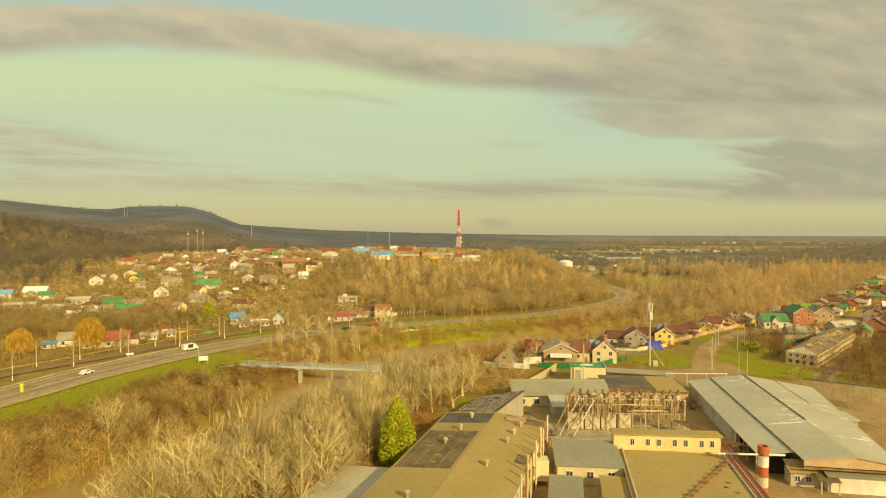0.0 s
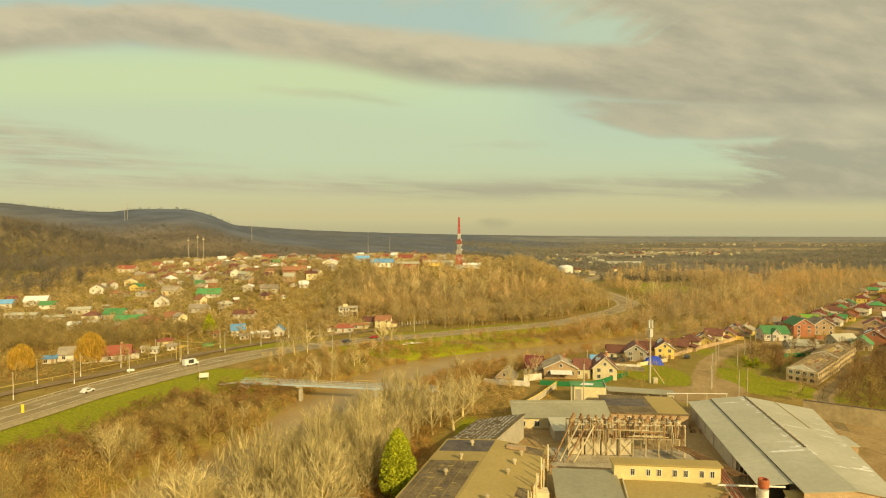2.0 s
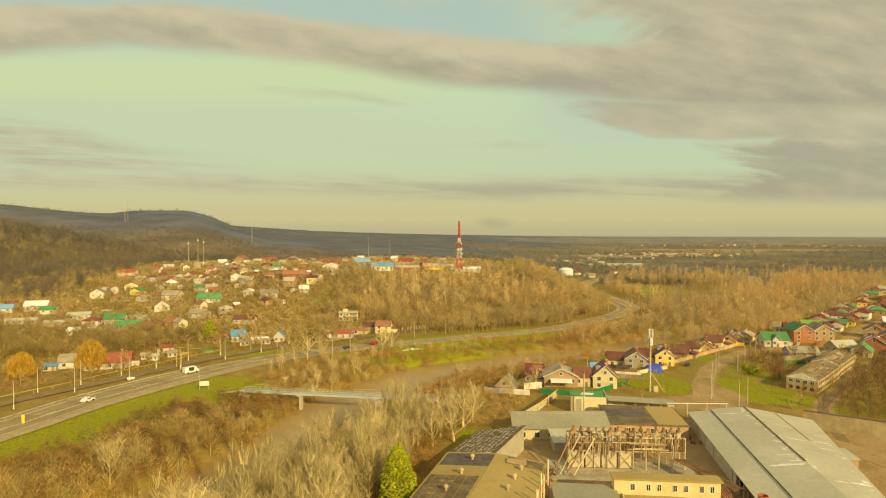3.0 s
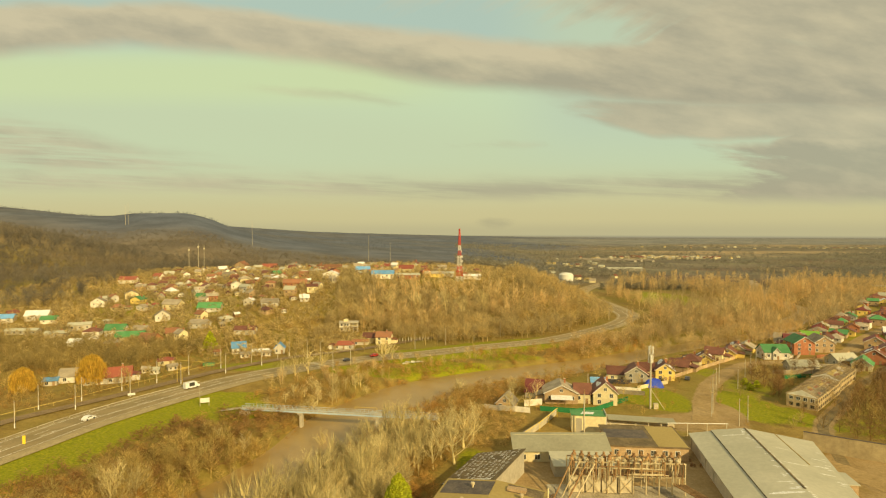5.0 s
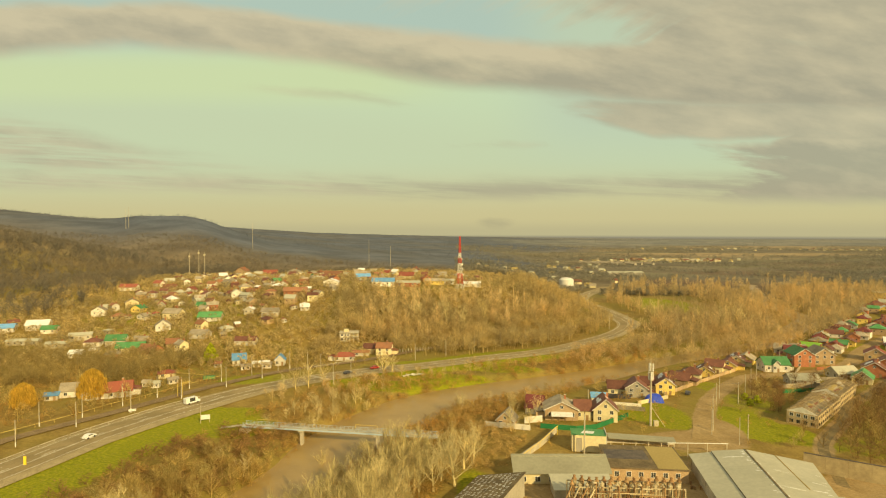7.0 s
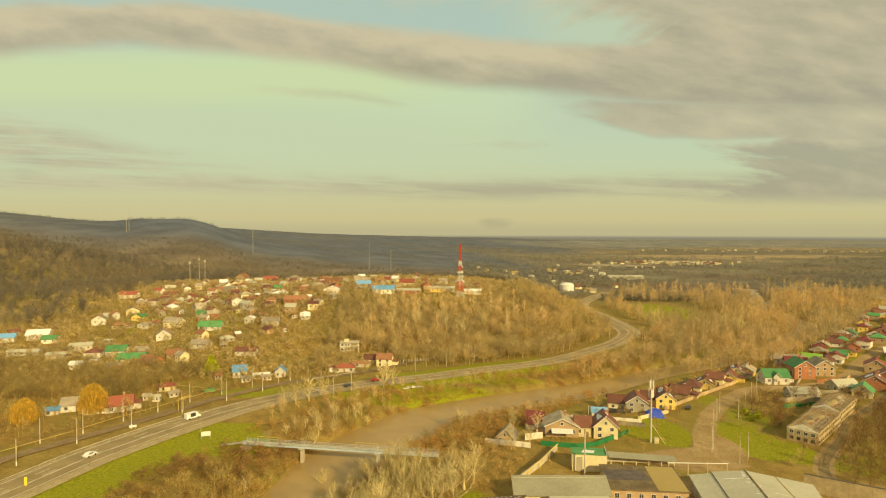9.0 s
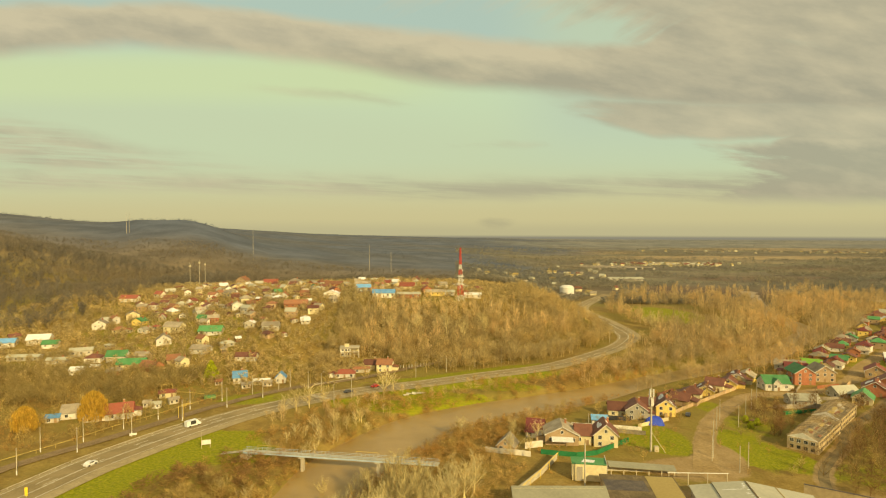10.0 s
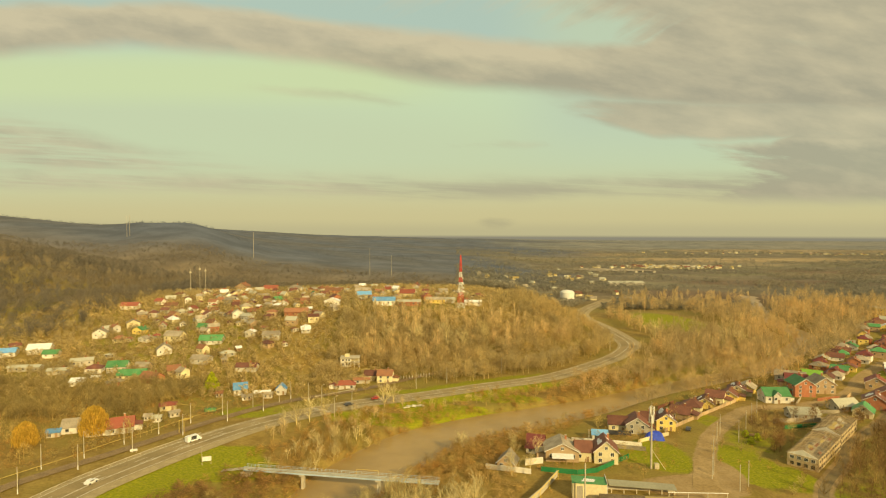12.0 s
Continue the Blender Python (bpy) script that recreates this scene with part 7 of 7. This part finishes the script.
for x, y in ((128, 244), (131, 240), (126, 236)):
    leafy("shrub", x, y, 3.0, 3.4, "evergreen", "small round green garden shrub", "shrub", 500, int(x), lambda k: (1 - k) ** 0.5, 0.35)


# ---- woods and scrub, joined ----
def spiky(seed, n, height, wide, base_w, low=0.25, trunk=True):
    """Vertices and triangles of one small bare tree made of thin blades."""
    r = np.random.RandomState(seed)
    v, f = [], []
    if trunk:
        for a in (0.0, 2.1, 4.2):
            v += [(0.16 * math.cos(a), 0.16 * math.sin(a), -0.5), (0.16 * math.cos(a + 2.1), 0.16 * math.sin(a + 2.1), -0.5), (0, 0, height * 0.9)]
            f.append((len(v) - 3, len(v) - 2, len(v) - 1))
    for i in range(n):
        k = low + (1 - low) * r.rand() ** 0.8
        a = r.rand() * 6.283
        rr = wide * 0.5 * math.sin(math.pi * min(1, 0.15 + 0.85 * (k - low) / (1 - low) * 0.95)) ** 0.6
        s = r.rand() * 0.55
        p0 = np.array([math.cos(a) * rr * s, math.sin(a) * rr * s, height * (k * 0.82)])
        p1 = np.array([math.cos(a + r.randn() * 0.3) * rr * (0.75 + 0.35 * r.rand()), math.sin(a + r.randn() * 0.3) * rr * (0.75 + 0.35 * r.rand()), height * min(1.02, k * 0.82 + 0.10 + 0.14 * r.rand())])
        side = np.cross(p1 - p0, r.randn(3))
        side = side / (np.linalg.norm(side) + 1e-6) * base_w * (0.6 + 0.8 * r.rand())
        b = len(v)
        v += [tuple(p0 + side), tuple(p0 - side), tuple(p1)]
        f.append((b, b + 1, b + 2))
    return np.array(v, np.float32), np.array(f, np.int32)


def woods(name, label, templates, spots, material, smin=0.75, smax=1.25, seed=1):
    """One joined mesh of many trees at spots."""
    r = np.random.RandomState(seed)
    xs, ys = np.array([p[0] for p in spots]), np.array([p[1] for p in spots])
    zs = ground(xs, ys)
    V, F, o = [], [], 0
    for i in range(len(xs)):
        v, f = templates[r.randint(len(templates))]
        a, s = r.rand() * 6.283, smin + (smax - smin) * r.rand()
        c, sn = math.cos(a) * s, math.sin(a) * s
        w = np.empty_like(v)
        w[:, 0], w[:, 1], w[:, 2] = v[:, 0] * c - v[:, 1] * sn + xs[i], v[:, 0] * sn + v[:, 1] * c + ys[i], v[:, 2] * s * (0.85 + 0.3 * r.rand()) + zs[i]
        V.append(w)
        F.append(f + o)
        o += len(v)
    V, F = np.concatenate(V), np.concatenate(F)
    m = bpy.data.meshes.new(name)
    m.vertices.add(len(V))
    m.vertices.foreach_set("co", V.ravel())
    m.loops.add(F.size)
    m.loops.foreach_set("vertex_index", F.ravel())
    m.polygons.add(len(F))
    m.polygons.foreach_set("loop_start", (np.arange(len(F)) * 3).astype(np.int32))
    m.update()
    m.materials.append(MAT[material])
    return tagged(new(name, m), label, "woods", kind="stuff")


RW = np.random.RandomState(9)
TOWN_A = np.array(TOWN)
CLEAR = np.array([(-60, 361), (-55, 319), (-35, 333), (-43, 337), (-44, 458), (-20, 462), (-139, 252), (-160, 251), (-136, 281), (-112, 308), (-88, 308), (-148, 249), (-97, 304), (13, 479), (-12, 462), (-30, 458), (-54, 458), (-50, 352), (-48, 325), (-38, 325), (-58, 350), (-52, 344), (-64, 350), (-46, 350), (-56, 340), (-44, 341), (-38, 346), (-33, 322), (-28, 318), (-42, 316)])


def scatter(n, x0, x1, y0, y1, keep, gap=7.0, verge=15, track=8):
    x, y = RW.uniform(x0, x1, n), RW.uniform(y0, y1, n)
    ok = keep(x, y) & (near_line(x, y, HIGHWAY)[0] > 11 + verge * smooth(420, 450, y)) & (near_line(x, y, STREET)[0] > 10) & (near_line(x, y, RAIL)[0] > track)
    ok &= ~((x > np.interp(y, HIGHWAY[:, 1], HIGHWAY[:, 0])) & (y < 222) & (near_line(x, y, HIGHWAY)[0] < np.interp(y, [110, 150, 205, 222], [22, 27, 30, 20])))
    half = np.interp(y, [60, 150, 185, 205, 250, 285, 302, 320, 380, 500], [10, 10, 10, 13, 13, 11, 8, 6, 6, 6])
    ok &= near_line(x, y, RIVER)[0] > half + 1.0
    x, y = x[ok], y[ok]
    for cx, cy in np.concatenate([CLEAR, TOWN_A]):
        m = np.hypot(x - cx, y - cy) > gap
        x, y = x[m], y[m]
    return list(zip(x, y))


def ROW_OFF(x, y):
    """Outside the old row's footprint."""
    c, s = math.cos(radians(44)), math.sin(radians(44))
    a, b = (x - 135.5) * c + (y - 208) * s, -(x - 135.5) * s + (y - 208) * c
    return ~((a > -4) & (a < 66) & (b > -4) & (b < 14))


def hill_in(x, y):
    return y - np.interp(x, HILL_X, HILL_Y)


def far_spots(n, seed, near=560, far=4400, even=2.0):
    r = np.random.RandomState(seed)
    y = near + (far - near) * r.rand(n) ** even
    x = (r.rand(n) * 2 - 1) * 0.95 * y
    u = x / y
    lump = np.sin(x * 0.006 + 1) * np.sin(y * 0.005 + 2) + 0.5 * np.sin(x * 0.017 + y * 0.013)
    ok = ((u < 0.05) | (lump > 0.05)) & ((y > 640) | (u < -0.3) | (r.rand(n) < (y - 540) / 160) & (np.abs(u) < 0.6)) & (near_line(x, y, HIGHWAY)[0] > 14) & ~((np.abs(x - 520) < 170) & (np.abs(y - 1290) < 90)) & ~((x > 60) & (x < 300) & (y > 660) & (y < 1050) & (lump < 0.8))
    return list(zip(x[ok], y[ok]))


LOD1 = [spiky(i, 105, 9 + i % 3, 7.5, 0.062) for i in range(5)]
LOD2 = [spiky(20 + i, 64, 9.5 + i % 3, 8, 0.085) for i in range(5)]
LOD3 = [spiky(40 + i, 26, 9, 13, 0.30, low=0.0, trunk=False) for i in range(4)]
BUSH = [spiky(60 + i, 60, 3.6, 4.6, 0.047, low=0.0, trunk=False) for i in range(4)]
POPLAR = [spiky(90 + i, 80, 16, 5.0, 0.09, low=0.12) for i in range(3)]
woods("spur_woods", "bare brown woods over the spur", LOD1 + LOD2, scatter(3500, -75, 175, 330, 560, lambda x, y: (x < np.interp(y, HIGHWAY[:, 1], HIGHWAY[:, 0])) & (hill_in(x, y) > -24 - 60 * smooth(420, 470, y)) & ~((x > -62) & (x < 22) & (y > 424) & (y < 500)) & ~((x < 60) & (y > 436)), 8, 0, 4), "woods_spur")
woods("pale_grove", "pale bare grove on the spur slope", LOD1 + POPLAR, scatter(340, -60, 140, 350, 460, lambda x, y: hill_in(x, y) > 10, 8), "woods_pale", 0.8, 1.3, 2)
woods("railway_woods", "brown scrub woods behind the railway", LOD1, scatter(1500, -340, -120, 250, 350, lambda x, y: (x < -150 + (y - 255) * 0.35) & (hill_in(x, y) > -22) & (y < 318), 9), "woods_olive", 0.6, 1.0, 3)
GARDEN = [spiky(110 + i, 30, 6.0, 6.0, 0.22, low=0.05) for i in range(4)]
woods("town_gardens", "bare garden trees between town houses", GARDEN, scatter(8200, -340, 60, 296, 600, lambda x, y: hill_in(x, y) > -12, 2.9), "woods_spur", 0.5, 1.0, 4)
SMALL = [spiky(80 + i, 36, 3.0, 4.2, 0.06, low=0.0, trunk=False) for i in range(4)]
woods("town_scrub", "scrub and hedges between town houses", SMALL, scatter(2600, -320, 50, 300, 600, lambda x, y: hill_in(x, y) > -14, 4.0), "woods_twigs", 0.5, 1.1, 17)
woods("slope_woods", "bare woods on the western slope", LOD2, scatter(2300, -560, -230, 380, 760, lambda x, y: ((x < -272) & (y > 395)) | (y > 590), 7), "woods_slope", 0.8, 1.3, 5)
woods("hill_woods", "dense bare woods over the near western hill", LOD3, [p for p in far_spots(12000, 8, 520, 1000, 1.2) if p[0] < 0.10 * p[1] - 60 and not (-330 < p[0] < 60 and p[1] < 610)], "woods_slope", 0.32, 0.62, 31)
PLAIN_RS = np.random.RandomState(14)
py = 640 + 1900 * PLAIN_RS.rand(30000) ** 1.5
pxs = (0.02 + 0.86 * PLAIN_RS.rand(30000)) * py
clump = np.sin(pxs * 0.009 + 1) * np.sin(py * 0.006 + 2) + 0.7 * np.sin(pxs * 0.021 + py * 0.017) + 0.4 * np.sin(pxs * 0.05 - py * 0.04)
rows = np.abs(np.mod(pxs * 0.35 + py, 120) - 60) < 5
keep = ((clump > 0.05) | rows | ((pxs < 330) & (py < 1200) & (clump > -0.5))) & ((near_line(pxs, py, HIGHWAY)[0] > 16) | (py > 745)) & (blob(pxs, py, 350, 770, 100, 75) < 0.4) & (blob(pxs, py, 900, 1760, 420, 110) < 0.5) & ~((pxs > 330) & (pxs < 420) & (py < 760)) & (np.hypot(pxs - 156, py - 725) > 22) & (blob(pxs, py, 545, 1350, 95, 40) < 0.5)
LOD4 = [spiky(140 + i, 13, 9, 13, 0.42, low=0.0, trunk=False) for i in range(4)]
woods("plain_hedges", "woods, orchards and hedges between the fields", LOD4, list(zip(pxs[keep], py[keep])), "woods_plain_haze", 0.55, 0.95, 32)
woods("river_woods", "bare brown woods along the far river bend", LOD2 + LOD2[:3] + POPLAR[:1], scatter(4600, 150, 620, 330, 760, lambda x, y: (x < np.interp(y, STREET[:, 1], STREET[:, 0]) - 46) & (x > np.interp(y, HIGHWAY[:, 1], HIGHWAY[:, 0]) + 12) & ~((np.abs(x - 218) < 40) & (np.abs(y - 560) < 66)) & ~((np.abs(x - 350) < 105) & (y > 665)) | ((y > 560) & (x > 400) & (y < 700)), 6), "woods_gold", 0.6, 1.5, 6)
woods("river_woods_pale", "paler bare trees along the far river", LOD2 + POPLAR, scatter(900, 120, 560, 330, 760, lambda x, y: (x < np.interp(y, STREET[:, 1], STREET[:, 0]) - 46) & (x > np.interp(y, HIGHWAY[:, 1], HIGHWAY[:, 0]) + 10) & ~((np.abs(x - 225) < 42) & (np.abs(y - 560) < 62)), 6), "woods_pale", 0.8, 1.3, 7)
woods("bank_scrub", "russet scrub along the river banks", BUSH, scatter(6500, -110, 150, 90, 350, lambda x, y: (near_line(x, y, RIVER)[0] < 46) & (x < np.interp(y, [90, 130, 160, 190, 205, 240, 350], [-14, -2, 9, 20, 14, 40, 140])) & ~((np.abs(x + 82) < 14) & (np.abs(y - 210) < 10)) & ~((np.abs(x + 10) < 36) & (np.abs(y - 296) < 8)), 6), "bush_twigs", 0.5, 1.3, 8)
woods("bank_trees", "small bare trees along the river banks", LOD1, scatter(1500, -110, 200, 200, 400, lambda x, y: (near_line(x, y, RIVER)[0] < 40) & ((x < -30) | (near_line(x, y, RIVER)[0] > 19)) & (x < np.interp(y, [90, 130, 200, 240, 350, 400], [-16, -8, 14, 36, 130, 190])) & ~((np.abs(x + 82) < 16) & (np.abs(y - 210) < 12)), 6), "woods_twigs", 0.35, 0.62, 9)
woods("stand_undergrowth", "pale saplings filling the stand of bare trees", LOD1 + POPLAR, scatter(620, -80, -4, 96, 180, lambda x, y: (x < np.interp(y, [98, 115, 130, 172], [-22, -16, -10, -4])) & (x > np.interp(y, [96, 112, 130, 150, 165, 180], [-62, -52, -40, -27, -20, -14])), 5), "bark_pale", 0.6, 1.15, 23)
woods("yard_scrub", "brown scrub between the trees and the hall", BUSH, scatter(900, -60, -2, 96, 160, lambda x, y: x < np.interp(y, [96, 130, 160], [-27, -4, 7]), 6), "bush_twigs", 0.5, 1.1, 18)
woods("village_scrub", "garden scrub round village houses", BUSH, scatter(1700, 10, 300, 190, 380, lambda x, y: (x > np.interp(y, [190, 250, 330, 380], [20, 60, 150, 215])) & (near_line(x, y, LANE)[0] > 4) & (np.abs(y - 200 - (x - 75) * 0.02) > 8), 7), "bush_twigs", 0.35, 0.8, 10)
woods("village_trees", "small bare trees in village gardens", LOD1, scatter(420, 20, 330, 196, 420, lambda x, y: (x > np.interp(y, [190, 250, 330, 420], [22, 62, 152, 250])) & (near_line(x, y, LANE)[0] > 4) & ~((np.abs(x - 108) < 24) & (np.abs(y - 206) < 26)), 7), "woods_twigs", 0.4, 0.75, 14)
woods("railway_scrub", "rough scrub along the railway", BUSH, scatter(1000, -200, -85, 205, 325, lambda x, y: x < np.interp(y, HIGHWAY[:, 1], HIGHWAY[:, 0]) - 13, 6), "bush_twigs", 0.3, 0.8, 15)
woods("railway_trees", "small bare trees by the railway", LOD1, scatter(260, -200, -85, 215, 325, lambda x, y: x < np.interp(y, HIGHWAY[:, 1], HIGHWAY[:, 0]) - 32, 8), "woods_twigs", 0.4, 0.75, 16)


# distant trees carry the haze in their own colour
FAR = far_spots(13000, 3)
woods("far_woods", "dark haze-tinted woods on the distant hills", LOD3, [p for p in FAR if p[0] < 0.07 * p[1] and p[1] > 1280], "woods_far_haze", 0.3, 0.6, 11)
woods("plain_woods", "haze-tinted woods and hedges across the plain", LOD3, [p for p in FAR if p[0] >= 0.07 * p[1]], "woods_horizon_haze", 0.4, 0.9, 12)
woods("bank_thicket", "orange-brown thickets along the village river bank", LOD1 + LOD2, scatter(3000, 10, 290, 262, 470, lambda x, y: (near_line(x, y, RIVER)[0] < 34) & (x > np.interp(y, [262, 300, 320], [95, 100, 60])) & (x < np.interp(y, [262, 300, 340, 420, 470], [50, 104, 168, 262, 300])), 6), "woods_gold", 0.5, 0.95, 21)
woods("lane_trees", "dark brown bare trees round the lane and old row", LOD1, scatter(420, 112, 225, 168, 268, lambda x, y: (near_line(x, y, LANE)[0] > 3.5) & (x > 124 + np.abs(y - 190) * 0.15) & ROW_OFF(x, y), 6), "thicket_dark", 0.5, 0.95, 22)
woods("dark_thicket", "dark russet thickets below the road", BUSH, scatter(560, -120, -55, 118, 206, lambda x, y: (near_line(x, y, RIVER)[0] > 14) & (near_line(x, y, HIGHWAY)[0] > 24), 5), "thicket_dark", 0.7, 1.5, 33)
woods("river_side_scrub", "yellow-brown scrub between river and factory", BUSH, scatter(1500, -20, 62, 172, 262, lambda x, y: (near_line(x, y, RIVER)[0] < 62) & (x < np.interp(y, [172, 190, 205, 230, 262], [20, 31, 24, 28, 62])), 6), "bush_gold", 0.45, 1.0, 34)
woods("west_thicket", "brown and olive thickets on the road-side bank", LOD1, scatter(900, -125, -30, 110, 215, lambda x, y: (near_line(x, y, RIVER)[0] < 34) & (x < np.interp(y, RIVER[:, 1], RIVER[:, 0])) & ~((np.abs(x + 82) < 17) & (np.abs(y - 210) < 12)) & ~((x > -77) & (y > 184)), 5), "woods_twigs", 0.4, 0.85, 24)
woods("junction_scrub", "pale thickets between highway and river", LOD1, scatter(240, -100, 40, 236, 318, lambda x, y: (x > np.interp(y, HIGHWAY[:, 1], HIGHWAY[:, 0]) + 11) & (near_line(x, y, RIVER)[0] > 22) & ((y > 250) | (x > -85)), 5), "woods_pale", 0.4, 0.75, 19)
woods("verge_woods", "brown trees between road and railway", LOD1, scatter(520, -90, 150, 285, 430, lambda x, y: (x < np.interp(y, HIGHWAY[:, 1], HIGHWAY[:, 0]) - 12) & (near_line(x, y, RAIL)[0] < 30), 6, 0, 5), "woods_twigs", 0.5, 0.95, 20)
